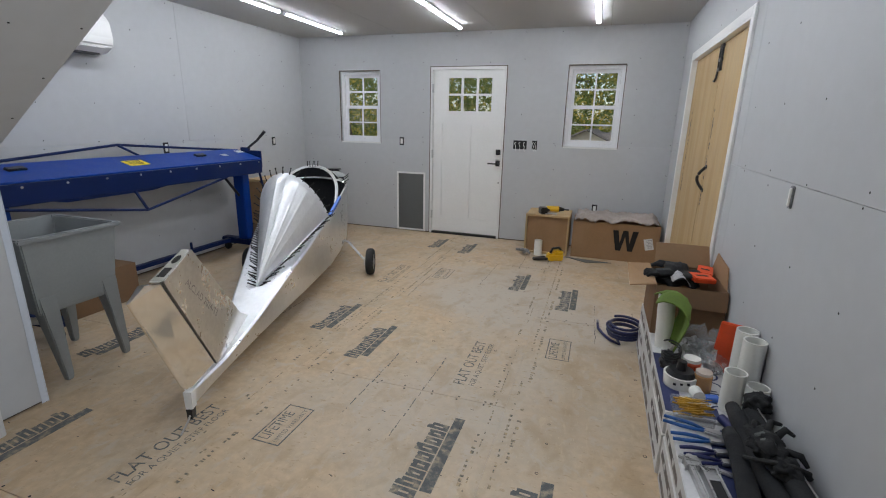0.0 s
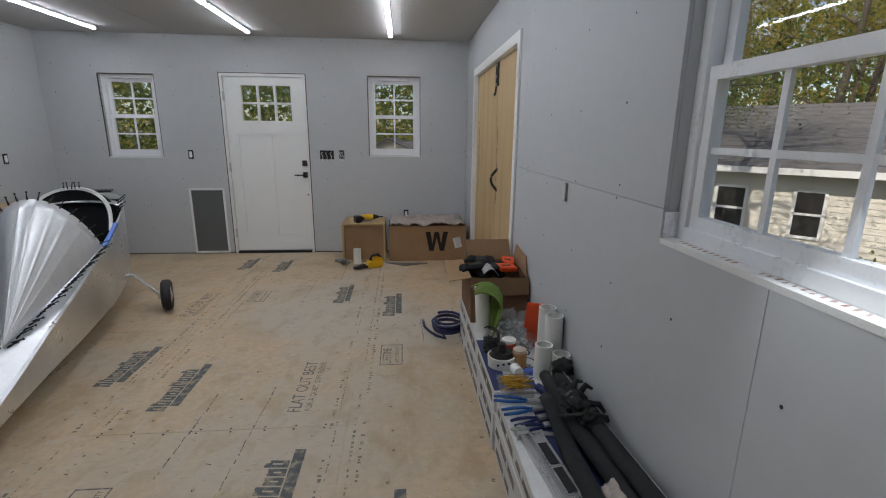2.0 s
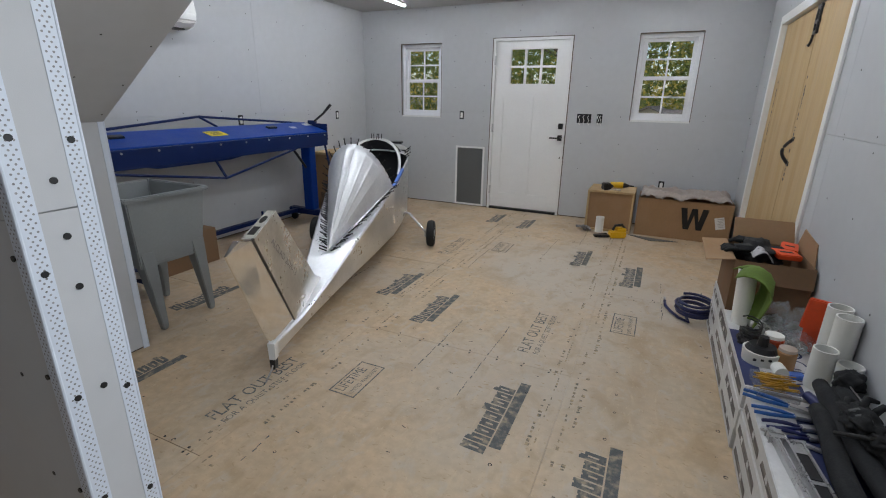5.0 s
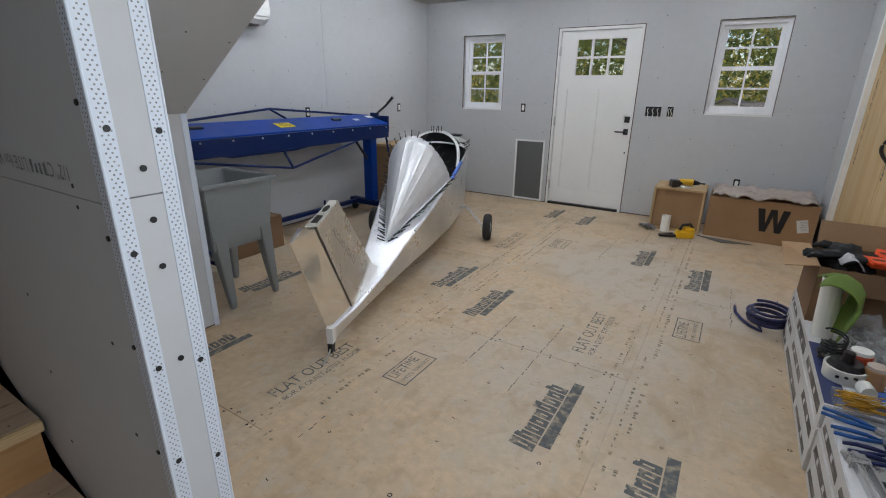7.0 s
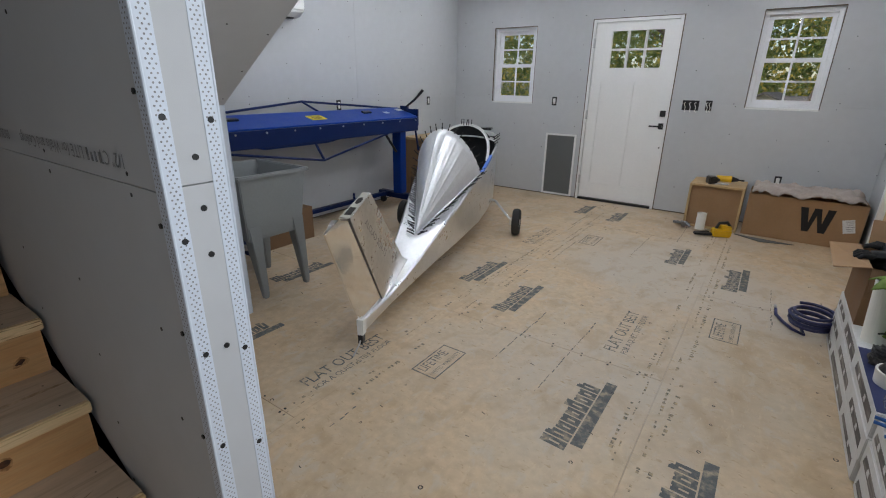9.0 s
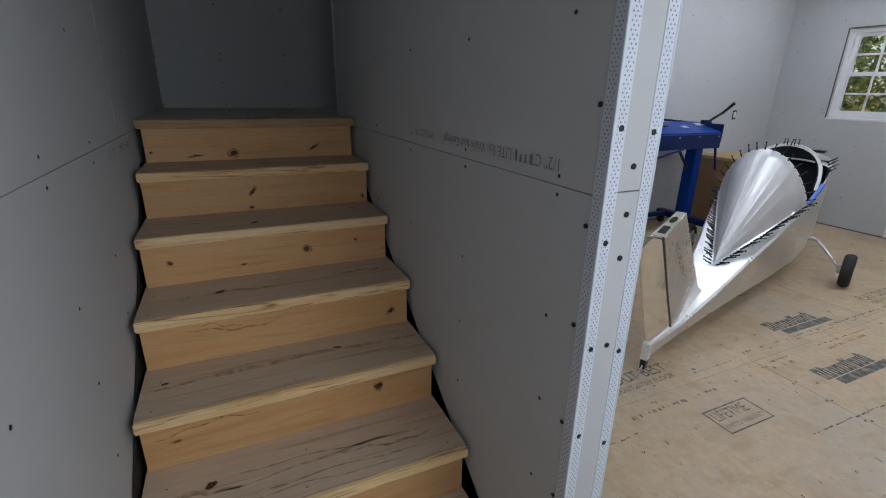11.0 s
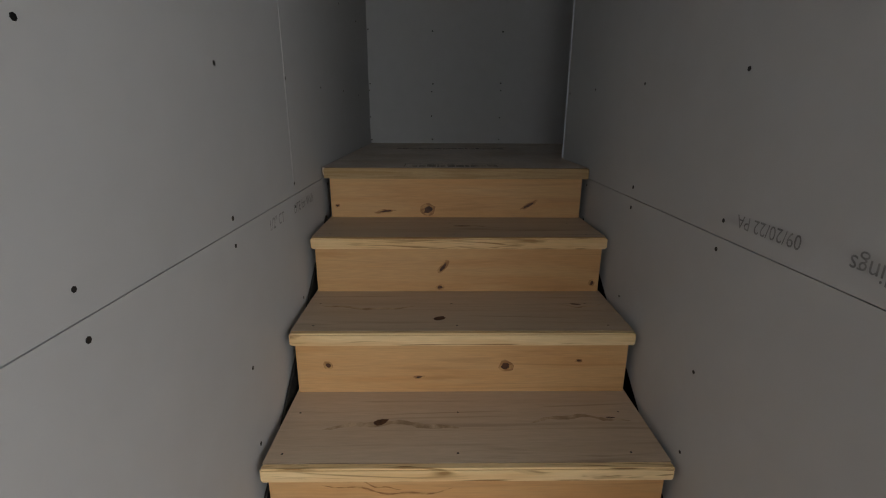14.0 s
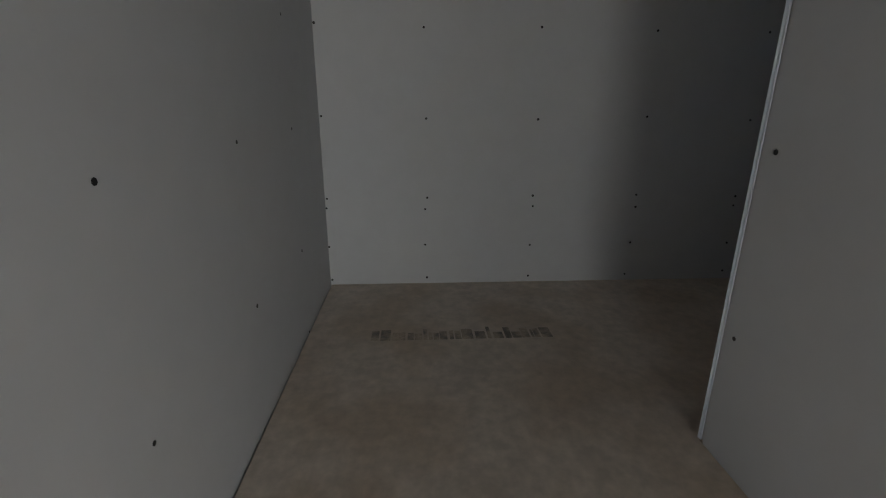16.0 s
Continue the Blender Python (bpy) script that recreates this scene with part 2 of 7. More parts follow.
ALU_FIN = material("scuffed_aluminium", (0.74, 0.735, 0.72), 0.30, 1.0, 0.10, 5.0, 0.04, 60, second=(0.60, 0.59, 0.57), amount=0.8)
ALU_POL = material("polished_aluminium", (0.82, 0.81, 0.79), 0.12, 1.0, 0.05, 3.0)
RUBBER = material("black_rubber", (0.02, 0.02, 0.02), 0.75, 0, 0.1, 30, 0.2, 200)
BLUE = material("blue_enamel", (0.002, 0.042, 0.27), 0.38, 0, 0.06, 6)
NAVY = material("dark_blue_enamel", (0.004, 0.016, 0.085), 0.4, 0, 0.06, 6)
for enamel in (BLUE, NAVY):
    enamel.node_tree.nodes["Principled BSDF"].inputs["Specular IOR Level"].default_value = 0.22
YELLOW = material("yellow_label", (0.85, 0.62, 0.02), 0.5)
TUB = material("grey_tub_plastic", (0.24, 0.255, 0.26), 0.45, 0, 0.05, 8, 0.08, 250)
CARD = material("brown_cardboard", (0.33, 0.20, 0.105), 0.8, 0, 0.07, 6, 0.06, 150, second=(0.28, 0.165, 0.08), amount=0.6)
# cardboard darkened to paint the shade on sides turned from the lamps
CARD_SHADE = material("shade_darkened_cardboard", (0.20, 0.115, 0.06), 0.85, 0, 0.1, 6, 0.06, 150)
CARD_IN = material("brown_cardboard_inside", (0.26, 0.155, 0.08), 0.85, 0, 0.07, 6, 0.06, 150)
PAPER = material("white_carton", (0.68, 0.68, 0.68), 0.6, 0, 0.08, 8, second=(0.55, 0.54, 0.52), amount=0.5)
CARTON_NAVY = material("navy_carton_print", (0.02, 0.03, 0.11), 0.55)
CARTON_DARK = material("dark_carton_print", (0.09, 0.08, 0.078), 0.6, 0, 0.35, 14, second=(0.26, 0.235, 0.215), amount=0.9, stretch=(1, 0.4, 4))
PVC = material("white_pvc", (0.80, 0.80, 0.76), 0.35, 0, 0.02, 8)
FOAM = material("dark_foam", (0.014, 0.015, 0.017), 0.9, 0, 0.12, 15, 0.25, 200)
GREEN = material("green_fabric", (0.13, 0.20, 0.035), 0.9, 0, 0.15, 14, 0.4, 120)
HOSE = material("dark_blue_hose", (0.015, 0.02, 0.09), 0.4, 0, 0.1, 20)
ORANGE = material("orange_plastic", (0.80, 0.09, 0.02), 0.5, 0, 0.06, 10)
TAPE = material("blue_tape", (0.09, 0.20, 0.62), 0.6)
CLOTH = material("beige_cloth", (0.40, 0.345, 0.31), 0.9, 0, 0.14, 12, 0.3, 200)
TOOLYELLOW = material("yellow_tool_plastic", (0.75, 0.45, 0.01), 0.45)
FOIL = material("silver_tape", (0.75, 0.75, 0.77), 0.2, 1.0, 0.15, 20, 0.6, 30)


# ---- mesh helpers ----
def box(bm, lo, hi, bevel=0.0):
    """A box between two corners, with optional bevelled edges."""
    r = bmesh.ops.create_cube(bm, size=1)
    v = r["verts"]
    for q in v:
        q.co = Vector([lo[k] + (q.co[k] + 0.5) * (hi[k] - lo[k]) for k in range(3)])
    if bevel:
        e = list({e for q in v for e in q.link_edges})
        bmesh.ops.bevel(bm, geom=e, offset=bevel, segments=2, affect="EDGES")
    return bm


def obox(bm, m, size, bevel=0.0):
    """A box of that size about the pose m."""
    r = bmesh.ops.create_cube(bm, size=1)
    v = r["verts"]
    for q in v:
        q.co = m @ Vector([q.co[k] * size[k] for k in range(3)])
    if bevel:
        e = list({e for q in v for e in q.link_edges})
        bmesh.ops.bevel(bm, geom=e, offset=bevel, segments=2, affect="EDGES")
    return bm


def cone(bm, a, b, r0, r1=None, seg=16, caps=True):
    a, b = Vector(a), Vector(b)
    d = b - a
    r = bmesh.ops.create_cone(bm, cap_ends=caps, segments=seg, radius1=r0, radius2=r0 if r1 is None else r1, depth=d.length)
    m = Matrix.Translation((a + b) / 2) @ d.to_track_quat("Z", "Y").to_matrix().to_4x4()
    bmesh.ops.transform(bm, matrix=m, verts=r["verts"])
    return bm


def loft(bm, rings, closed=True, cap=True):
    """A skin through rings of points."""
    vs = [[bm.verts.new(p) for p in ring] for ring in rings]
    n = len(vs[0])
    for a, b in zip(vs, vs[1:]):
        for k in range(n if closed else n - 1):
            bm.faces.new((a[k], a[(k + 1) % n], b[(k + 1) % n], b[k]))
    if cap and closed:
        bm.faces.new(vs[0][::-1])
        bm.faces.new(vs[-1])
    return bm


def tube(bm, pts, r, seg=10, cap=True):
    """A round bar that follows points."""
    pts = [Vector(p) for p in pts]
    rings = []
    up = Vector((0, 0, 1))
    for k, p in enumerate(pts):
        d = (pts[min(k + 1, len(pts) - 1)] - pts[max(k - 1, 0)]).normalized()
        s = d.cross(up if abs(d.z) < 0.95 else Vector((1, 0, 0))).normalized()
        q = s.cross(d)
        rad = r[k] if isinstance(r, (list, tuple)) else r
        rings.append([p + rad * (math.cos(6.28318 * i / seg) * s + math.sin(6.28318 * i / seg) * q) for i in range(seg)])
    return loft(bm, rings, True, cap)


def ring_tube(bm, a, b, r, wall, seg=28):
    """A pipe with wall thickness and open ends."""
    a, b = Vector(a), Vector(b)
    d = (b - a).normalized()
    s = d.cross(Vector((0, 0, 1)) if abs(d.z) < 0.95 else Vector((1, 0, 0))).normalized()
    q = s.cross(d)
    prof = [(a, r), (b, r), (b, r - wall), (a, r - wall)]
    vs = [[bm.verts.new(p + rad * (math.cos(6.28318 * i / seg) * s + math.sin(6.28318 * i / seg) * q)) for i in range(seg)] for p, rad in prof]
    for k in range(4):
        x, y = vs[k], vs[(k + 1) % 4]
        for i in range(seg):
            bm.faces.new((x[i], x[(i + 1) % seg], y[(i + 1) % seg], y[i]))
    return bm


def prism(bm, poly, axis, lo, hi):
    """A flat polygon pushed along an axis: poly holds the other two coordinates in order."""
    def at(p, h):
        p = list(p)
        p.insert("xyz".index(axis), h)
        return p
    return loft(bm, [[at(p, lo) for p in poly], [at(p, hi) for p in poly]])


def mesh_of(name, bm, mat, smooth=False):
    me = bpy.data.meshes.new(name)
    bmesh.ops.recalc_face_normals(bm, faces=bm.faces)
    bm.to_mesh(me)
    bm.free()
    for m in mat if isinstance(mat, (list, tuple)) else [mat]:
        me.materials.append(m)
    if smooth:
        for p in me.polygons:
            p.use_smooth = True
    return me


def part(name, bm, mat, parent=None, label="", smooth=False, **tags):
    """One mesh object, under a thing or part, or a thing of its own."""
    ob = new(name, mesh_of(name, bm, mat, smooth))
    if parent:
        ob.parent = parent
    return tagged(ob, label, **tags)


def thing(name, label, category, group="", kind="", at=None):
    ob = new(name)
    ob.empty_display_size = 0.1
    if at is not None:
        ob.matrix_basis = at
    return tagged(ob, label, category, group, kind)


def B():
    return bmesh.new()


def smooth_by_angle(ob, deg=40):
    me = ob.data
    for p in me.polygons:
        p.use_smooth = True
    me.set_sharp_from_angle(angle=radians(deg))
    return ob


def lettering(name, text, size, m, mat, parent=None, label="", depth=0.0, wide=1.0, **tags):
    """Letters as thin mesh, lying in the pose m."""
    cu = bpy.data.curves.new(name, "FONT")
    cu.body, cu.size, cu.align_x, cu.align_y, cu.extrude = text, size, "LEFT", "BOTTOM", depth
    cu.resolution_u = 3
    tmp = bpy.data.objects.new(name, cu)
    me = bpy.data.meshes.new_from_object(tmp)
    bpy.data.objects.remove(tmp)
    me.transform(m @ Matrix.Diagonal((wide, 1, 1, 1)))
    me.materials.clear()
    me.materials.append(mat)
    ob = new(name, me)
    if parent:
        ob.parent = parent
    return tagged(ob, label, **tags)


# ---- structure ----
N, E, W, S, TOP = 5.638, 0.773, -3.835, -0.651, 2.425
SHEET = 0.0125


def to_world(axis, face, side, u, z, d):
    """Wall coordinates: u along the wall, z up, d out of its face into the room."""
    return (u, face + side * d, z) if axis == "y" else (face + side * d, u, z)


def wall_box(bm, axis, face, side, u0, u1, z0, z1, d0, d1):
    a, b = to_world(axis, face, side, u0, z0, d0), to_world(axis, face, side, u1, z1, d1)
    box(bm, [min(p, q) for p, q in zip(a, b)], [max(p, q) for p, q in zip(a, b)])


def cells(u0, u1, z0, z1, holes):
    """The rectangle less its holes, as rectangles."""
    us = sorted({u0, u1, *[min(max(v, u0), u1) for h in holes for v in h[:2]]})
    for a, b in zip(us, us[1:]):
        spans = sorted((max(h[2], z0), min(h[3], z1)) for h in holes if h[0] < (a + b) / 2 < h[1] and h[3] > z0 and h[2] < z1)
        z = z0
        for lo, hi in spans:
            if lo > z:
                yield a, b, z, lo
            z = max(z, hi)
        if z < z1:
            yield a, b, z, z1


def wall(name, axis, face, side, u0, u1, z0, z1, holes=(), splits=(), joint=1.207, depth=0.115, label="", stud=0.0, screws=True, seed=1, low=None, studs=(), heights=()):
    """A stud wall: a core with openings, and single drywall sheets hung on it with tight joints and rows of screws."""
    core = B()
    for a, b, c, d in cells(u0, u1, z0, z1, holes):
        wall_box(core, axis, face, side, a, b, c, d, -depth, -SHEET - 0.001)
    w = part(name, core, DRYWALL, None, label or "unpainted grey drywall on a stud wall", category="wall", kind="structure")
    us = [u0, *splits, u1]
    zs = [z0] + [v for v in ([joint] if z0 < joint < z1 else [])] + ([2.43] if z1 > 2.6 else []) + [z1]
    g = 0.001
    for c, d in zip(zs, zs[1:]):
        row = us if low is None or c >= joint else [u0, *low, u1]
        foot = 0.013 if c == 0 else g
        for a, b in zip(row, row[1:]):
            bm = B()
            for p, q, r, s in cells(a + g, b - g, c + foot, d - g, holes):
                wall_box(bm, axis, face, side, p, q, r, s, -SHEET, 0)
            part("drywall_sheet", bm, DRYWALL, w)
    # dark brown strip paints the shade in the gap under the sheets
    if z0 == 0:
        bm = B()
        for a, b, c, d in cells(u0, u1, 0, 0.013, holes):
            wall_box(bm, axis, face, side, a, b, c, d, -SHEET - 0.0008, -SHEET)
        part("bottom_plate", bm, SEAM, w, "dark strip painting the shade in the gap below the sheets")
    if studs:
        rng = random.Random(seed)
        bm = B()
        for u in studs:
            for z in heights:
                uu, zz = u + rng.uniform(-0.006, 0.006), z + rng.uniform(-0.008, 0.008)
                cone(bm, to_world(axis, face, side, uu, zz, -0.002), to_world(axis, face, side, uu, zz, 0.0007), rng.uniform(0.004, 0.0052), None, 7)
        part("screw_heads", bm, SCREW, w, kind="stuff")
    elif screws:
        rng = random.Random(seed)
        bm = B()
        rows = []
        for c, d in zip(zs, zs[1:]):
            if c > 2.5:
                continue
            n = max(2, round((min(d, 2.42) - c) / 0.31))
            rows += [c + 0.02 + (min(d, 2.42) - c - 0.04) * k / n for k in range(n + 1)]
        u = u0 + 0.03 + stud
        while u < u1:
            for z in rows:
                if rng.random() < 0.12:
                    continue
                uu, zz = u + rng.uniform(-0.012, 0.012), z + rng.uniform(-0.02, 0.02)
                if any(h[0] - 0.02 < uu < h[1] + 0.02 and h[2] - 0.02 < zz < h[3] + 0.02 for h in holes) or zz < z0 + 0.01 or not u0 < uu < u1:
                    continue
                p, q = to_world(axis, face, side, uu, zz, -0.002), to_world(axis, face, side, uu, zz, 0.0007)
                cone(bm, p, q, rng.uniform(0.0038, 0.005), None, 7)
            u += 0.406
        part("screw_heads", bm, SCREW, w, kind="stuff")
    return w


WIN_L, WIN_R = (-3.25, -2.672, 1.13, 2.012), (-0.372, 0.222, 1.157, 2.038)
DOOR = (-1.99, -1.06, 0.0, 2.043)
WIN_E = (0.33, 1.355, 1.115, 2.035)
# assumed twin window, out of view, added to bring light to the stair
WIN_E2 = (-0.77, 0.255, 1.115, 2.035)
CLOSET = (3.215, 5.045, 0.0, 2.005)

wall("wall_north", "y", N, -1, W, E, 0, TOP, [WIN_L, WIN_R, DOOR], joint=1.186, stud=0.1, seed=3)
wall("wall_east", "x", E, -1, -2.6, N + 0.1, 0, TOP, [WIN_E, WIN_E2, CLOSET], splits=(0.93, 3.0), stud=0.16, seed=4)
wall("wall_west", "x", W, 1, 1.38, N + 0.1, 0, TOP, splits=(3.72,), low=(), joint=1.18, stud=0.2, seed=5)
wall("wall_stair_south", "y", S, 1, -4.06, -0.72, 0, 4.6, splits=(-2.308, -1.07), low=(), joint=1.166, seed=6, studs=(-1.062, -1.477, -1.893, -2.312, -2.715, -3.133, -3.55), heights=(0.24, 0.44, 0.66, 0.85, 1.137, 1.197, 1.484, 1.826, 2.13))
wall("wall_stair_back", "x", -3.948, 1, S - 0.11, 1.39, 0, 4.6, joint=5, seed=7, studs=(-0.642, -0.266, 0.148, 0.561, 0.975), heights=(1.232, 1.364, 1.519, 1.563, 1.853, 2.162))
wall("wall_stair_middle", "y", 0.305, -1, -2.987, -0.878, 0, 4.6, joint=1.17, depth=0.0985, seed=8, studs=(-0.995, -1.413, -1.833, -2.248, -2.645, -2.962), heights=(0.24, 0.44, 0.668, 0.88, 1.146, 1.197, 1.479, 1.822, 2.12))
back = B()
wall_box(back, "y", 0.415, 1, -2.987, -0.878, 0, 4.6, -0.011, 0)
part("drywall_sheet", back, DRYWALL, bpy.data.objects["wall_stair_middle"])
endcap = B()
box(endcap, (-0.878, 0.307, 0), (-0.868, 0.413, 1.178))
box(endcap, (-0.878, 0.307, 1.181), (-0.868, 0.413, 4.6))
part("end_cap", endcap, DRYWALL, bpy.data.objects["wall_stair_middle"])
endcap2 = B()
box(endcap2, (-2.9995, 0.307, 1.21), (-2.987, 0.413, 4.6))
part("end_cap", endcap2, DRYWALL, bpy.data.objects["wall_stair_middle"])

# wall and soffit below the upper flight
wall("wall_under_stair", "x", -2.485, 1, 0.415, 1.38, 0, 1.222, joint=5, depth=0.1, stud=0.18, seed=9)
sl = 0.66
soffit = B()
x1 = -2.485 + (TOP - 1.222) / sl
prism(soffit, [(-2.485, 1.222), (x1, TOP), (x1 - 0.02, TOP + 0.02), (-2.505, 1.24)], "y", 0.416, 1.38)
sof = part("soffit", soffit, DRYWALL, None, "sloping grey drywall soffit below the upper flight", category="ceiling", kind="structure")
sscr = B()
rng = random.Random(12)
for yy in (0.45, 0.66, 0.9, 1.14, 1.35):
    for k in range(9):
        x = -2.44 + k * 0.225 + rng.uniform(-0.02, 0.02)
        z = 1.222 + (x + 2.485) * sl
        cone(sscr, (x, yy, z + 0.002), (x + 0.0006, yy, z - 0.0012), 0.0042, None, 7)
part("screw_heads", sscr, SCREW, sof, kind="stuff")
upper = B()
prism(upper, [(-3.948, 0), (-2.585, 0), (-2.585, 1.235), (-2.5, 1.245), (x1 - 0.03, TOP + 0.015), (x1 + 1.5, TOP + 0.015), (x1 + 1.5, 4.6), (-3.948, 4.6)], "y", 1.28, 1.378)
part("wall_stair_north", upper, DRYWALL, None, "unpainted grey drywall beside the upper flight", category="wall", kind="structure")
wedge = B()
box(wedge, (x1 + 1.4, 0.416, TOP + 0.015), (x1 + 1.5, 1.28, 4.6))
part("wall_upper_end", wedge, DRYWALL, None, "plain drywall closing the upper flight", category="wall", kind="structure")

# ceiling with joints and the shaft above the stair
ceil = B()
for a, b in ((-3.9, -2.4), (-2.397, -1.2), (-1.197, 0.02), (0.023, 0.9)):
    box(ceil, (a, 1.382, TOP), (b, 3.43, TOP + 0.1))
    box(ceil, (a, 3.433, TOP), (b, 5.75, TOP + 0.1))
box(ceil, (-0.865, -2.7, TOP), (0.9, 1.379, TOP + 0.1))
part("ceiling", ceil, CEILING, None, "unpainted drywall ceiling with visible sheet joints", category="ceiling", kind="structure")
shaft = B()
box(shaft, (-4.1, -0.8, 4.6), (1.4, 1.4, 4.7))
box(shaft, (-0.865, -0.76, TOP + 0.1), (-0.75, 0.415, 4.6))
part("ceiling_stair", shaft, CEILING, None, "dark drywall ceiling above the stair", category="ceiling", kind="structure")

# the room goes on behind, past a pine jamb
jamb = B()
box(jamb, (-0.7185, -0.762, 0), (-0.682, -0.668, TOP))
part("trim_jamb", jamb, PINE_X, None, "bare pine jamb at the end of the drywall", category="trim", kind="structure")
wall("wall_behind", "x", -0.70, 1, -2.6, -0.763, 0, TOP, seed=14)
wall("wall_south", "y", -2.6, 1, -0.70, E, 0, TOP, seed=15)
torn = B()
for k in range(16):
    rng = random.Random(k)
    box(torn, (-0.7195, -0.667, k * 0.152), (-0.7195 + rng.uniform(0.004, 0.012), -0.6515 - rng.uniform(0, 0.003), k * 0.152 + 0.15))
paper = B()
for xj in (-2.308, -1.07):
    frays, zq = random.Random(31), 1.185
    while zq < 2.4:
        ln = frays.uniform(0.012, 0.07)
        w = frays.uniform(0.0006, 0.0017)
        box(paper, (xj - w, S + 0.0003, zq), (xj + w * 0.8, S + 0.0013, zq + ln))
        zq += ln + frays.uniform(0.004, 0.03)
part("joint_paper", paper, FRAY, bpy.data.objects["wall_stair_south"], "pale torn paper along the joint")
part("trim_torn_edge", torn, CORE, None, "ragged white gypsum edge of a cut drywall sheet", category="trim", kind="structure")

# corner beads with their punched flanges
def corner_bead(name, edge, dirs, z0, z1, holes=True, flange=0.028):
    """A white corner bead: a round nose and two thin flanges with rows of punched holes."""
    bm = B()
    ex, ey = edge
    cone(bm, (ex, ey, z0), (ex, ey, z1), 0.0028, None, 8)
    hb = B()
    for dx, dy in dirs:
        # the flange lies along (dx, dy), and its outside faces away from the other one
        ox, oy = [(-o[0], -o[1]) for o in dirs if o != (dx, dy)][0]
        a = Vector((ex, ey, 0))
        p = a + Vector((dx, dy, 0)) * flange
        lo = (min(a.x, p.x) - abs(ox) * 0.0012, min(a.y, p.y) - abs(oy) * 0.0012, z0)
        hi = (max(a.x, p.x) + abs(ox) * 0.0012, max(a.y, p.y) + abs(oy) * 0.0012, z1)
        box(bm, lo, hi)
        if holes:
            z = z0 + 0.01
            k = 0
            while z < min(z1, 2.35):
                for c in ((0.3, 0.62) if k % 2 else (0.46, 0.8)):
                    q = a + Vector((dx, dy, 0)) * flange * c
                    o = Vector((ox, oy, 0))
                    cc = Vector((q.x, q.y, z)) + o * 0.0015
                    t = Vector((dx, dy, 0))
                    f = [cc + 0.0019 * (math.cos(i * 1.0472) * t + math.sin(i * 1.0472) * Vector((0, 0, 1))) for i in range(6)]
                    hb.faces.new([hb.verts.new(v) for v in f])
                z += 0.0068
                k += 1
    ob = part(name, bm, BEAD, None, "white perforated corner bead on a drywall edge", category="trim", kind="structure")
    if holes:
        part("punched_holes", hb, PENCIL, ob, kind="stuff")
    else:
        hb.free()
    return ob


bd = corner_bead("trim_bead", (-0.868, 0.3045), [(-1, 0), (0, 1)], 0, 2.6)
bd2 = corner_bead("trim_bead", (-0.868, 0.4155), [(-1, 0), (0, -1)], 0, 2.6)
corner_bead("trim_bead", (-3.0, 0.3045), [(1, 0), (0, 1)], 1.21, 3.4, False, 0.008)
corner_bead("trim_bead", (-2.484, 1.381), [(-1, 0), (0, -1)], 0, 1.225, False, 0.03)
bs = B()
for y, zs in ((0.321, (0.19, 0.42, 0.645, 0.86, 1.085, 1.292, 1.5, 1.72, 1.95)), (0.399, (0.16, 0.38, 0.6, 0.838, 1.284, 1.5, 1.75)), (0.363, (0.42, 0.86, 1.05, 1.136, 1.225, 1.62))):
    for z in zs:
        cone(bs, (-0.870, y, z), (-0.8655, y, z), 0.0056, None, 10)
for z in (0.2, 0.43, 0.64, 0.88, 1.09, 1.31, 1.5, 1.74):
    cone(bs, (-0.905, 0.306, z + 0.02), (-0.905, 0.3022, z + 0.02), 0.005, None, 10)
part("screw_heads", bs, SCREW, bd, kind="stuff")

# floor: tongue and groove panels, each a piece of its own
floor = B()
box(floor, (-4.1, -0.76, -0.12), (1.0, 5.8, -0.0185))
box(floor, (-0.81, -2.7, -0.12), (1.0, -0.7605, -0.0185))
fl = part("floor", floor, SEAM, None, "tan structural subfloor panels with printed markings", category="floor", kind="structure")
cols = [-3.96, -2.74, -1.50, -0.275, 0.945]
for k, (a, b) in enumerate(zip(cols, cols[1:])):
    if k == 2:
        ys = [-2.7, 2.13, 4.57, 5.76]
    elif k == 3:
        ys = [-2.7, 0.915, 3.352, 5.76]
    elif k == 1:
        ys = [-2.7, 0.92, 3.352, 5.76]
    else:
        ys = [-2.7, 2.13, 4.57, 5.76]
    for c, d in zip(ys, ys[1:]):
        bm = B()
        if c < -1 and k < 3:
            c = -0.76
            if k == 2:
                box(bm, (-0.80, -2.7, -0.018), (b - 0.0007, c - 0.0005, 0))
        box(bm, (a + 0.0007, c + 0.0016, -0.018), (b - 0.0007, d - 0.0016, 0))
        part("floor_panel", bm, SHEATHING, fl)


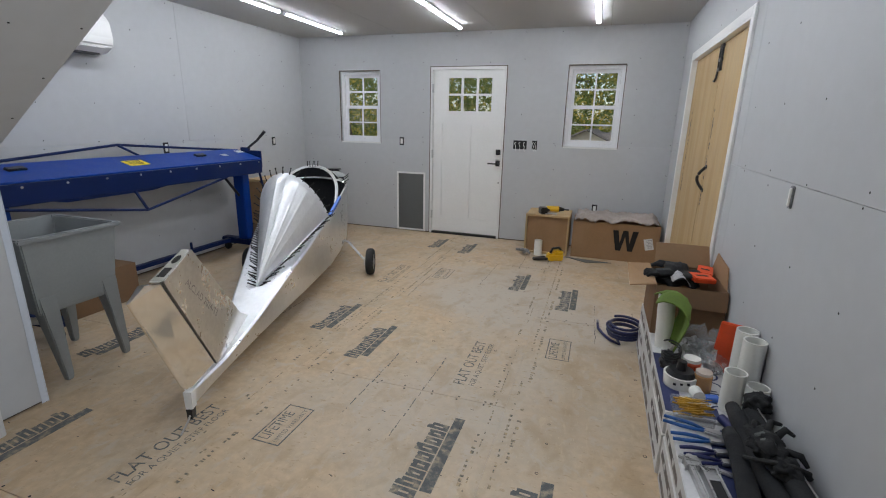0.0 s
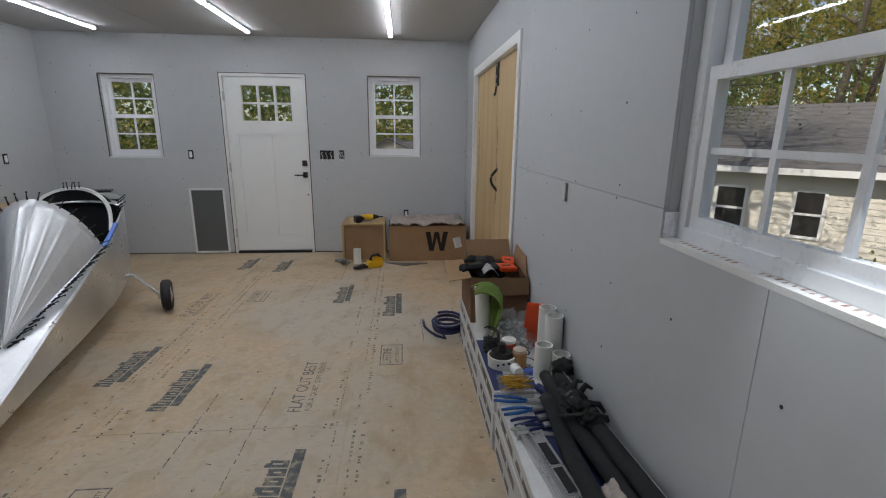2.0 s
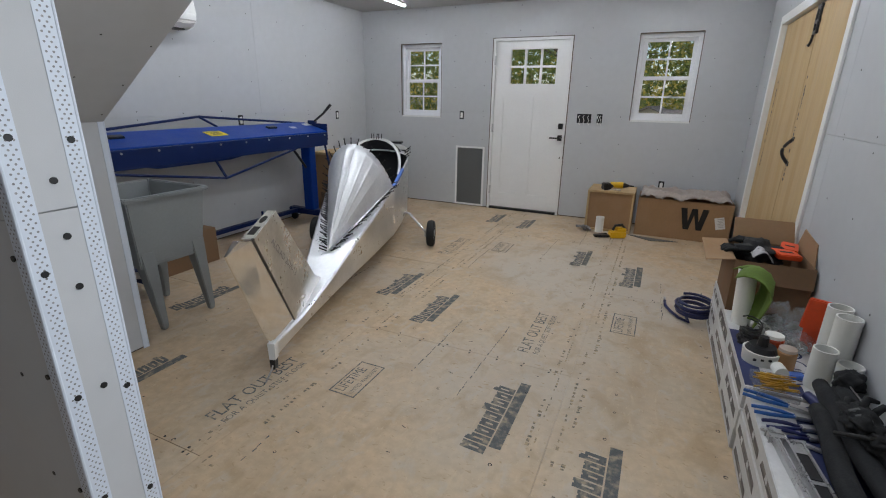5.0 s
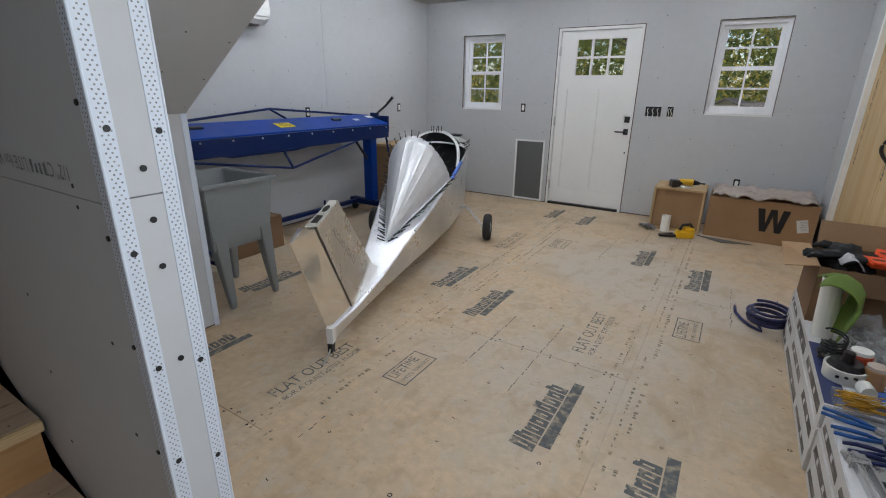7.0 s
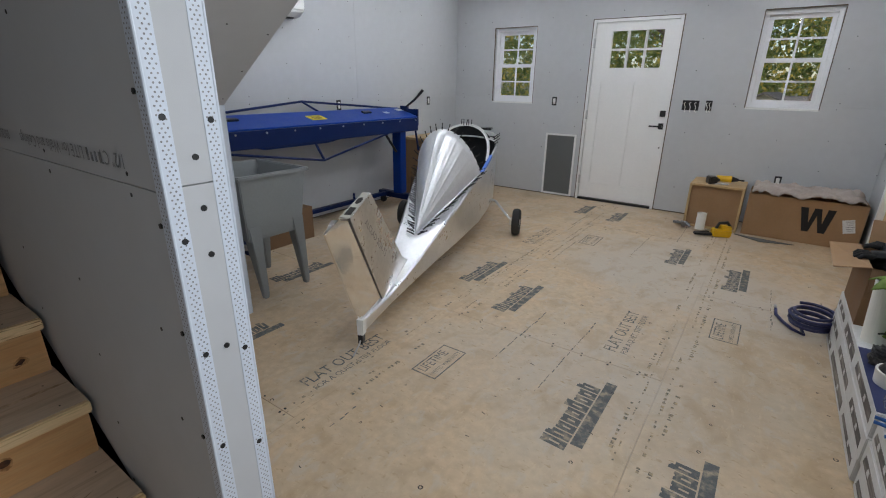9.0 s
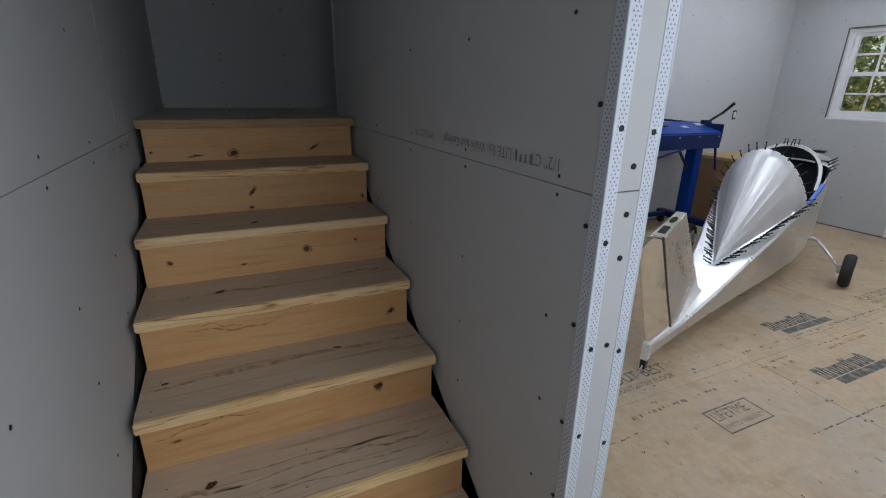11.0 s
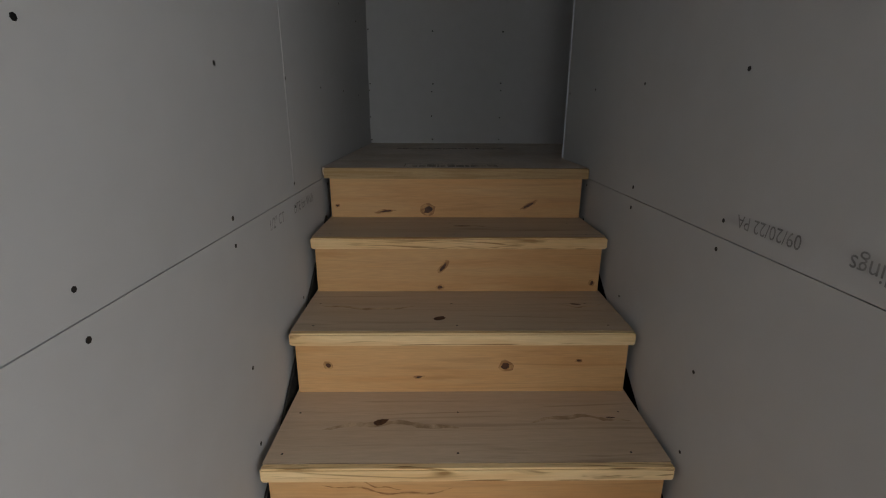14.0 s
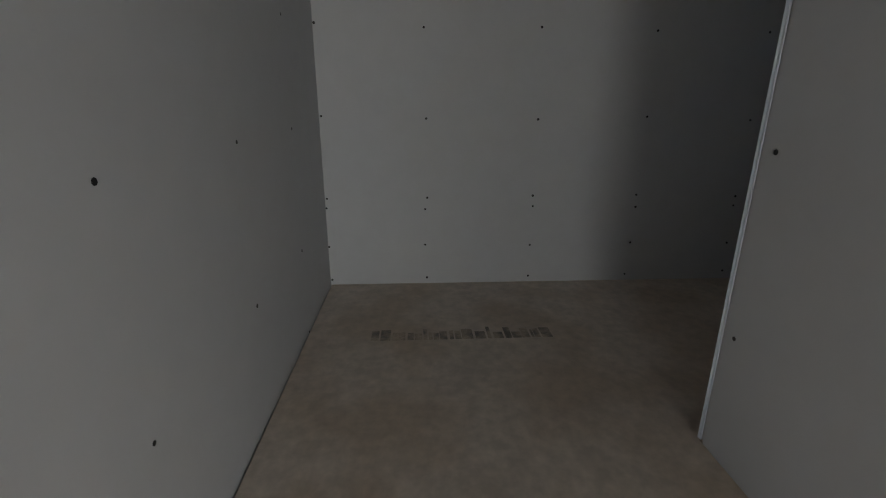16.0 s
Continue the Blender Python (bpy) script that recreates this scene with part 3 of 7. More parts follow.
# ---- windows and doors ----
def sash_window(name, axis, face, side, o, cols_, rows_, label, top_bars=True):
    """A double-hung vinyl window in an opening o (u0, u1, z0, z1): drywall returns, frame, two sashes, bars and panes."""
    u0, u1, z0, z1 = o
    w = thing(name, label, "window", kind="structure")
    deep = -0.105

    def wb(bm, a, b, c, d, e, f):
        wall_box(bm, axis, face, side, a, b, c, d, e, f)

    ret = B()
    wb(ret, u0 - 0.012, u0 + 0.003, z0, z1, deep, -0.013)
    wb(ret, u1 - 0.003, u1 + 0.012, z0, z1, deep, -0.013)
    wb(ret, u0 + 0.003, u1 - 0.003, z1 - 0.003, z1 + 0.012, deep, -0.013)
    part("drywall_return", ret, DRYWALL, w)
    if axis == "y":
        gap = B()
        wb(gap, u0 - 0.004, u0 + 0.003, z0, z1 + 0.004, -0.0125, 0.0006)
        wb(gap, u1 - 0.003, u1 + 0.003, z0, z1 + 0.004, -0.0125, 0.0006)
        wb(gap, u0 + 0.003, u1 - 0.003, z1 - 0.003, z1 + 0.006, -0.0125, 0.0006)
        part("cut_edge", gap, SEAM, w, "dark cut edge of the drywall")
    sill = B()
    wb(sill, u0 + 0.003, u1 - 0.003, z0 - 0.01, z0 + 0.006, deep, 0.001)
    part("window_sill", sill, CORE, w, "raw white sill board")
    fr = B()
    f = 0.038
    d0, d1 = -0.115, -0.045
    a, b, c, d = u0 + 0.004, u1 - 0.004, z0 + 0.007, z1 - 0.004
    wb(fr, a, a + f, c, d, d0, d1)
    wb(fr, b - f, b, c, d, d0, d1)
    wb(fr, a + f, b - f, c, c + f, d0, d1 + 0.004)
    wb(fr, a + f, b - f, d - f, d, d0, d1)
    part("window_frame", fr, VINYL, w)
    mid = (c + d) / 2
    for nm, lo, hi, e0, e1 in (("lower_sash", c + f, mid + 0.016, -0.085, -0.055), ("upper_sash", mid - 0.016, d - f, -0.113, -0.087)):
        s = B()
        t = 0.036
        p, q = a + f + 0.001, b - f - 0.001
        wb(s, p, p + t, lo, hi, e0, e1)
        wb(s, q - t, q, lo, hi, e0, e1)
        wb(s, p + t, q - t, lo, lo + t, e0, e1)
        wb(s, p + t, q - t, hi - t, hi, e0, e1)
        sash = part(nm, s, VINYL, w)
        bars = B()
        plain = nm == "upper_sash" and not top_bars
        for k in range(1, 1 if plain else cols_):
            x = p + t + (q - p - 2 * t) * k / cols_
            wb(bars, x - 0.009, x + 0.009, lo + t, hi - t, (e0 + e1) / 2 - 0.006, (e0 + e1) / 2 + 0.006)
        for k in range(1, 1 if plain else rows_):
            z = lo + t + (hi - lo - 2 * t) * k / rows_
            wb(bars, p + t, q - t, z - 0.009, z + 0.009, (e0 + e1) / 2 - 0.0055, (e0 + e1) / 2 + 0.0055)
        if plain:
            bars.free()
        else:
            part("glazing_bars", bars, VINYL, sash)
        g = B()
        wb(g, p + t - 0.004, q - t + 0.004, lo + t - 0.004, hi - t + 0.004, (e0 + e1) / 2 - 0.002, (e0 + e1) / 2 + 0.002)
        pane = part("pane", g, GLASS, sash)
        pane.visible_shadow = False
    return w


sash_window("window_1", "y", N, -1, WIN_L, 2, 2, "white vinyl double-hung window with grilles, woods outside")
sash_window("window_2", "y", N, -1, WIN_R, 2, 2, "white vinyl double-hung window with grilles, sunny trees outside")
sash_window("window_4", "x", E, -1, WIN_E2, 4, 2, "assumed white vinyl double-hung window, out of view, added to light the stair", False)
sash_window("window_3", "x", E, -1, WIN_E, 4, 2, "white vinyl double-hung window with raw sill, house outside", False)


# entry door
def entry_door():
    u0, u1, _, z1 = DOOR
    d = thing("door_1", "white craftsman entry door with six small panes, closed", "door", kind="structure")
    fr = B()
    box(fr, (u0 + 0.002, N - 0.004, 0.0), (u0 + 0.032, N + 0.11, z1 - 0.002), 0.002)
    box(fr, (u1 - 0.032, N - 0.004, 0.0), (u1 - 0.002, N + 0.11, z1 - 0.002), 0.002)
    box(fr, (u0 + 0.032, N - 0.004, z1 - 0.032), (u1 - 0.032, N + 0.11, z1 - 0.002), 0.002)
    part("door_frame", fr, WHITE, d)
    th = B()
    box(th, (u0 + 0.032, N - 0.01, 0.0), (u1 - 0.032, N + 0.11, 0.024), 0.003)
    part("threshold", th, BLACK, d, "dark metal threshold")
    a, b, c, e = u0 + 0.036, u1 - 0.036, 0.030, z1 - 0.036
    y0, y1 = N + 0.018, N + 0.062
    la, lb, lc, le = -1.783, -1.222, 1.528, 1.93
    lf = B()
    pan = [(a + 0.115, (a + b) / 2 - 0.055, 0.215, 1.39), ((a + b) / 2 + 0.055, b - 0.115, 0.215, 1.39)]
    for p, q, r, s in cells(a, b, c, e, [(la, lb, lc, le)] + pan):
        box(lf, (p, y0, r), (q, y1, s))
    for p, q, r, s in pan:
        box(lf, (p, y0 + 0.014, r), (q, y1 - 0.007, s))
    leaf = part("door_leaf", lf, WHITE, d)
    mm = B()
    w = (lb - la) / 3
    h = (le - lc) / 2
    t = 0.011
    for k in range(4):
        x = la + w * k
        box(mm, (max(la, x - t), y0 + 0.002, lc), (min(lb, x + t), y1 - 0.002, le))
    for k in range(3):
        z = lc + h * k
        for i in range(3):
            box(mm, (la + w * i + t, y0 + 0.003, max(lc, z - t)), (la + w * (i + 1) - t, y1 - 0.003, min(le, z + t)))
    part("glazing_bars", mm, WHITE, leaf)
    for k in range(3):
        for j in range(2):
            g = B()
            box(g, (la + w * k + t, y0 + 0.02, lc + h * j + t), (la + w * (k + 1) - t, y0 + 0.024, lc + h * (j + 1) - t))
            p = part("pane", g, GLASS, leaf)
            p.visible_shadow = False
    lock = B()
    box(lock, (-1.147, y0 - 0.022, 1.035), (-1.083, y0 + 0.001, 1.10), 0.004)
    part("deadbolt", lock, BLACK, d, "square black deadbolt")
    hd = B()
    box(hd, (-1.147, y0 - 0.012, 0.90), (-1.083, y0 + 0.001, 0.965), 0.004)
    cone(hd, (-1.115, y0, 0.932), (-1.115, y0 - 0.05, 0.932), 0.012)
    box(hd, (-1.235, y0 - 0.058, 0.924), (-1.103, y0 - 0.046, 0.94), 0.003)
    part("door_handle", hd, BLACK, d, "black lever handle on a square plate")
    for z in (0.25, 1.02, 1.8):
        hg = B()
        box(hg, (u0 + 0.022, N - 0.009, z - 0.05), (u0 + 0.046, N - 0.004, z + 0.05))
        cone(hg, (u0 + 0.034, N - 0.012, z - 0.05), (u0 + 0.034, N - 0.012, z + 0.05), 0.006, None, 8)
        part("hinge", hg, STEEL, d)
    ph = B()
    cone(ph, (-1.1, y0 - 0.004, 0.70), (-1.1, y0 + 0.001, 0.70), 0.01, None, 12)
    part("door_plug", ph, BLACK, d)
    sm = B()
    box(sm, (u0 - 0.007, N - 0.0025, 0.0), (u0 + 0.0015, N - 0.0005, z1 + 0.006))
    box(sm, (u1 - 0.0015, N - 0.0025, 0.0), (u1 + 0.008, N - 0.0005, z1 + 0.006))
    box(sm, (u0 + 0.0015, N - 0.0025, z1 - 0.0015), (u1 - 0.0015, N - 0.0005, z1 + 0.006))
    part("cut_edge", sm, SEAM, d, "dark gap round the door frame")


entry_door()

pet = thing("wall_hatch", "dark grey panel in a white frame at floor level", "wall panel", kind="structure")
bm = B()
x0, x1_, z0, z1 = -2.442, -2.047, 0.012, 0.778
for lo, hi in (((x0, z0), (x0 + 0.022, z1)), ((x1_ - 0.022, z0), (x1_, z1)), ((x0 + 0.022, z0), (x1_ - 0.022, z0 + 0.022)), ((x0 + 0.022, z1 - 0.022), (x1_ - 0.022, z1))):
    box(bm, (lo[0], N - 0.018, lo[1]), (hi[0], N - 0.0005, hi[1]), 0.002)
part("hatch_frame", bm, WHITE, pet)
bm = B()
box(bm, (x0 + 0.022, N - 0.008, z0 + 0.022), (x1_ - 0.022, N - 0.0005, z1 - 0.022))
part("hatch_panel", bm, GREYDOOR, pet, "dark grey mesh panel")

# closet with two plywood leaves
c0, c1, _, cz = CLOSET
tr = B()
for lo, hi in (((c0 - 0.055, 0), (c0, cz + 0.055)), ((c1, 0), (c1 + 0.055, cz + 0.055)), ((c0, cz), (c1, cz + 0.055))):
    box(tr, (E - 0.014, lo[0], lo[1]), (E - 0.0005, hi[0], hi[1]), 0.002)
for lo, hi in (((c0, 0), (c0 + 0.014, cz)), ((c1 - 0.014, 0), (c1, cz)), ((c0 + 0.014, cz - 0.014), (c1 - 0.014, cz))):
    box(tr, (E - 0.0135, lo[0], lo[1]), (E + 0.112, hi[0], hi[1]))
part("trim_closet", tr, WHITE, None, "white painted casing round a wide doorway", category="trim", kind="structure")
ycut = 4.02
for nm, a, b in (("door_2", c0 + 0.016, ycut - 0.003), ("door_3", ycut + 0.003, c1 - 0.016)):
    d = thing(nm, "temporary yellow plywood door leaf, closed", "door", kind="structure")
    bm = B()
    box(bm, (E + 0.028, a, 0.012), (E + 0.046, b, cz - 0.018), 0.002)
    part("plywood_sheet", bm, PLYWOOD, d)
    bm = B()
    rng = random.Random(5)
    z = 0.84
    while z < 1.56:
        step = rng.uniform(0.008, 0.026)
        yy = (b - 0.045 if nm == "door_2" else b - 0.13) + rng.uniform(-0.004, 0.004)
        if rng.random() < 0.85:
            box(bm, (E + 0.0262, yy - rng.uniform(0.010, 0.024), z), (E + 0.0285, yy, z + step))
        z += step + rng.uniform(0.003, 0.014)
    part("printed_marks", bm, INK, d)
bm = B()
for dy in (-0.035, 0.03):
    tube(bm, [(E + 0.02, ycut + dy, 1.98), (E + 0.018, ycut + dy, 1.90), (E + 0.02, ycut + dy, 1.80)], 0.008)
for z in (1.965, 1.875, 1.81):
    box(bm, (E + 0.012, ycut - 0.045, z - 0.012), (E + 0.0279, ycut + 0.04, z + 0.012), 0.003)
tube(bm, [(E + 0.02, ycut + 0.03, 1.82), (E + 0.016, ycut + 0.035, 1.76), (E + 0.014, ycut + 0.06, 1.735), (E + 0.014, ycut + 0.09, 1.74)], 0.008)
part("barrel_bolt", bm, BLACK, None, "black metal hasp hanging between plywood doors", category="latch")
# near-black strip for the shade seen between the two leaves
bm = B()
box(bm, (E + 0.0465, ycut - 0.012, 0.012), (E + 0.050, ycut + 0.012, cz - 0.018))
part("trim_door_gap", bm, VOID, None, "near-black strip painting the shade between the plywood leaves", category="trim", kind="structure")
bm = B()
pts = [(E + 0.026 - 0.045 * math.sin(k / 12 * math.pi), ycut - 0.09 + 0.02 * math.sin(k / 12 * math.pi), 0.96 + 0.17 * k / 12) for k in range(13)]
tube(bm, pts, 0.011)
box(bm, (E + 0.022, ycut - 0.11, 0.945), (E + 0.0275, ycut - 0.07, 0.975))
box(bm, (E + 0.022, ycut - 0.11, 1.115), (E + 0.0275, ycut - 0.07, 1.145))
part("pull_handle", bm, BLACK, None, "black bow pull handle on the plywood door", category="handle")

# ---- lamps ----
def led_light():
    t = thing("ceiling_light", "slim white linear LED shop light, switched on", "ceiling light", "ceiling lights")
    bm = B()
    box(bm, (-0.022, -0.53, -0.022), (0.022, 0.53, 0.0), 0.004)
    part("housing", bm, VINYL, t)
    bm = B()
    rings = []
    for y in (-0.522, 0.522):
        rings.append([(0.02 * math.cos(a), y, -0.022 - 0.016 * math.sin(a)) for a in [math.pi * k / 8 for k in range(9)]])
    loft(bm, rings)
    part("diffuser", bm, LED, t, "glowing white diffuser")
    for y in (-0.528, 0.528):
        bm = B()
        box(bm, (-0.0215, y - 0.006, -0.04), (0.0215, y + 0.006, -0.001), 0.003)
        part("end_cap", bm, VINYL, t)
    return t


LAMPS = [(-3.02, k) for k in range(3)] + [(-1.54, k) for k in range(3)] + [(-0.097, k) for k in range(4)]
first = None
for x, k in LAMPS:
    m = pose(x, 4.79 - (1.14 if x < -3 else 1.085) * k, TOP - 0.0005)
    if first is None:
        first = led_light()
        first.matrix_basis = m
    else:
        copy_thing(first, m)

# ---- staircase ----
PLYEDGE = material("rough_plywood_edge", (0.46, 0.32, 0.16), 0.8, 0, 0.2, 8, 0.3, 90, second=(0.30, 0.19, 0.09), amount=0.9, stretch=(1, 0.6, 14))
NOSE = [(-2.612, 1.207), (-2.35, 1.025), (-2.079, 0.838), (-1.8135, 0.645), (-1.557, 0.455), (-1.295, 0.265), (-1.04, 0.075)]
st = thing("staircase", "bare pine staircase with dusty treads and knotty risers", "staircase", kind="structure")
T0, T1 = -0.629, 0.291
for k, (x, z) in enumerate(NOSE):
    th = 0.036
    xb = NOSE[k - 1][0] - 0.028 if k else -3.948
    if k:
        bm = B()
        box(bm, (xb - 0.02, T0, z - th), (x - 0.022, T1, z - 0.0005), 0.0)
        part("tread", bm, PINE_T, st, "dusty grey-brown pine tread")
        bm = B()
        box(bm, (x - 0.022, T0, z - th), (x, T1, z), 0.004)
        part("nosing", bm, PINE_N, st, "raw yellow edge of the tread, brightened for light on its front")
    zl = NOSE[k + 1][1] if k < 6 else 0.0
    if z - th - zl > 0.03:
        bm = B()
        box(bm, (x - 0.046, T0 + 0.006, zl + 0.0005), (x - 0.028, T1 - 0.006, z - th - 0.0005))
        part("riser", bm, PINE_R, st, "knotty pine riser")
bm = B()
box(bm, (-3.945, S + 0.004, 1.180), (-2.637, 0.303, 1.207))
box(bm, (-3.945, 0.303, 1.180), (-3.002, 1.278, 1.207))
part("landing", bm, DUSTY, st, "dusty brown panel landing with worn print")
bm = B()
box(bm, (-2.637, T0 - 0.008, 1.1705), (-2.612, T1 + 0.008, 1.2068), 0.002)
part("landing_edge", bm, PLYEDGE, st, "raw plywood edge")
# near-black fillers paint the shade in the gaps between steps and walls
for y0, y1 in ((S + 0.002, T0 - 0.014), (T1 + 0.012, 0.303)):
    bm = B()
    prism(bm, [(-2.65, 0), (-1.1, 0), (-1.1, 0.02), (-2.65, 1.03)], "y", y0, y1)
    part("stringer", bm, VOID, st)


def blot(bm, at, u, v, a, b, turn, rng):
    """An irregular oval lying 0.4 mm proud of a board."""
    n = 11
    pts = []
    for i in range(n):
        q = 6.28318 * i / n
        s = rng.uniform(0.75, 1.2)
        p, w = a * s * math.cos(q), b * s * math.sin(q)
        pts.append(bm.verts.new(at + u * (p * math.cos(turn) - w * math.sin(turn)) + v * (p * math.sin(turn) + w * math.cos(turn))))
    bm.faces.new(pts)


def streak(bm, at, u, v, length, wide, rng):
    """A dark vein along a board, tapering and wavering."""
    n = 26
    ph, prev = rng.uniform(0, 6), None
    for i in range(n + 1):
        f = i / n
        c = at + u * (length * (f - 0.5)) + v * (0.012 * math.sin(ph + 5 * f) + 0.004 * math.sin(ph * 2 + 17 * f))
        h = wide * abs(math.sin(3.1416 * f)) ** 0.5 * rng.uniform(0.4, 1.0) + 0.0004
        pair = [bm.verts.new(c - v * h), bm.verts.new(c + v * h)]
        if prev:
            bm.faces.new((prev[0], pair[0], pair[1], prev[1]))
        prev = pair


# knots in risers (step, along, down, half length, half height, turn) and treads
KNOTS_R = ((0, 0.03, 0.7, 0.006, 0.004, 0), (0, 0.22, 0.84, 0.022, 0.004, 0.1), (0, 0.39, 0.8, 0.018, 0.012, 0.4), (0, 0.79, 0.68, 0.022, 0.005, 0.5), (1, 0.445, 0.45, 0.016, 0.006, 1.0), (1, 0.435, 0.9, 0.009, 0.005, 0.2), (1, 0.97, 0.8, 0.007, 0.005, 1.2), (2, 0.10, 0.46, 0.008, 0.007, 0), (2, 0.63, 0.48, 0.012, 0.011, 0), (2, 0.37, 0.7, 0.009, 0.003, 0.1), (2, 0.85, 0.38, 0.006, 0.003, 0), (3, 0.92, 0.6, 0.013, 0.008, 0.4), (4, 0.775, 0.32, 0.014, 0.011, 0.2), (4, 0.1, 0.45, 0.012, 0.003, 0.1))
KNOTS_T = ((1, 0.52, 0.45, 0.03, 0.004, 0), (2, 0.43, 0.68, 0.02, 0.011, 0.5), (2, 0.88, 0.35, 0.016, 0.005, -0.1), (3, 0.27, 0.45, 0.02, 0.011, 0.5), (3, 0.91, 0.4, 0.012, 0.003, 0), (4, 0.07, 0.35, 0.012, 0.006, 0), (4, 0.665, 0.32, 0.016, 0.007, -0.3), (5, 0.19, 0.42, 0.017, 0.013, 0.3))
VEINS = ((2, 0.2, 0.42, 0.28, 0.005), (2, 0.9, 0.38, 0.15, 0.003), (3, 0.3, 0.5, 0.34, 0.007), (3, 0.82, 0.42, 0.26, 0.005), (4, 0.5, 0.4, 0.93, 0.009), (1, 0.55, 0.5, 0.2, 0.003), (5, 0.16, 0.5, 0.22, 0.006), (5, 0.75, 0.55, 0.3, 0.004), (6, 0.4, 0.4, 0.5, 0.005), (5, 0.56, 0.42, 0.62, 0.0022), (5, 0.54, 0.5, 0.66, 0.0026), (5, 0.5, 0.72, 0.7, 0.0024), (5, 0.46, 0.8, 0.6, 0.002), (5, 0.08, 0.62, 0.14, 0.012))
RUN = Vector((0, 1, 0))
rng = random.Random(12)
for k, f, d, a, b, turn in KNOTS_R:
    x, z = NOSE[k]
    zl = NOSE[k + 1][1]
    at = Vector((x - 0.0276, T0 + f * (T1 - T0), z - 0.036 - d * (z - 0.036 - zl)))
    bm = B()
    blot(bm, at, RUN, Vector((0, 0, 1)), a * 1.7, b * 1.9, turn, rng)
    part("knot_ring", bm, HALO, st)
    bm = B()
    blot(bm, at + Vector((0.0003, 0, 0)), RUN, Vector((0, 0, 1)), a, b, turn, rng)
    part("knot", bm, KNOT, st)
for k, f, d, a, b, turn in KNOTS_T:
    x, z = NOSE[k]
    xb = NOSE[k - 1][0] - 0.028
    at = Vector((xb + d * (x - xb), T0 + f * (T1 - T0), z + 0.0006))
    bm = B()
    blot(bm, at, RUN, Vector((-1, 0, 0)), a, b, turn, rng)
    part("knot", bm, KNOT, st)
for k, f, d, ln, w in VEINS:
    x, z = NOSE[k]
    xb = NOSE[k - 1][0] - 0.028
    bm = B()
    streak(bm, Vector((xb + d * (x - xb), T0 + f * (T1 - T0), z + 0.0002)), RUN, Vector((-1, 0, 0)), ln, 1.8 * w, rng)
    part("vein", bm, STREAK, st)
for k, f, d, ln, w in ((3, 0.3, 0.3, 0.3, 0.003), (4, 0.2, 0.25, 0.3, 0.003), (3, 0.25, 0.2, 0.16, 0.002)):
    x, z = NOSE[k]
    bm = B()
    streak(bm, Vector((x - 0.0276, T0 + f * (T1 - T0), z - 0.036 - d * 0.15)), RUN, Vector((0, 0, 1)), ln, w, rng)
    part("vein", bm, HALO, st)
for k in range(1, 7):
    x, z = NOSE[k]
    bm = B()
    for f in (0.05, 0.48, 0.93):
        for dx in (0.05, 0.2):
            blot(bm, Vector((x - dx, T0 + f * (T1 - T0) + rng.uniform(-0.02, 0.02), z + 0.0006)), RUN, Vector((-1, 0, 0)), 0.0028, 0.0028, 0, rng)
    part("nail_heads", bm, SCREW, st)


# ---- things ----
# aeroplane body on its wheels: a local frame with s forwards from the tail, r to its right side, z up
U, R = Vector((-0.357, 0.934, 0)), Vector((0.934, 0.357, 0))
ORIGIN = Vector((-1.78, 1.80, 0)) - 0.33 * U


def A(s, r, z):
    return ORIGIN + s * U + r * R + Vector((0, 0, z))


def lin(s, table):
    for (a, *va), (b, *vb) in zip(table, table[1:]):
        if s <= b:
            f = max(0, (s - a) / (b - a))
            return [p + (q - p) * f for p, q in zip(va, vb)]
    return list(table[-1][1:])


# station, half width at the bottom, half width at the top, bottom, top
HULL = [(0.0, 0.012, 0.016, 0.085, 0.165), (0.33, 0.045, 0.05, 0.095, 0.175), (0.72, 0.10, 0.105, 0.115, 0.255), (1.05, 0.15, 0.155, 0.13, 0.35), (1.45, 0.215, 0.22, 0.145, 0.46), (1.97, 0.285, 0.295, 0.165, 0.615), (2.35, 0.305, 0.315, 0.19, 0.70), (2.75, 0.30, 0.315, 0.22, 0.775), (3.12, 0.25, 0.265, 0.26, 0.815)]


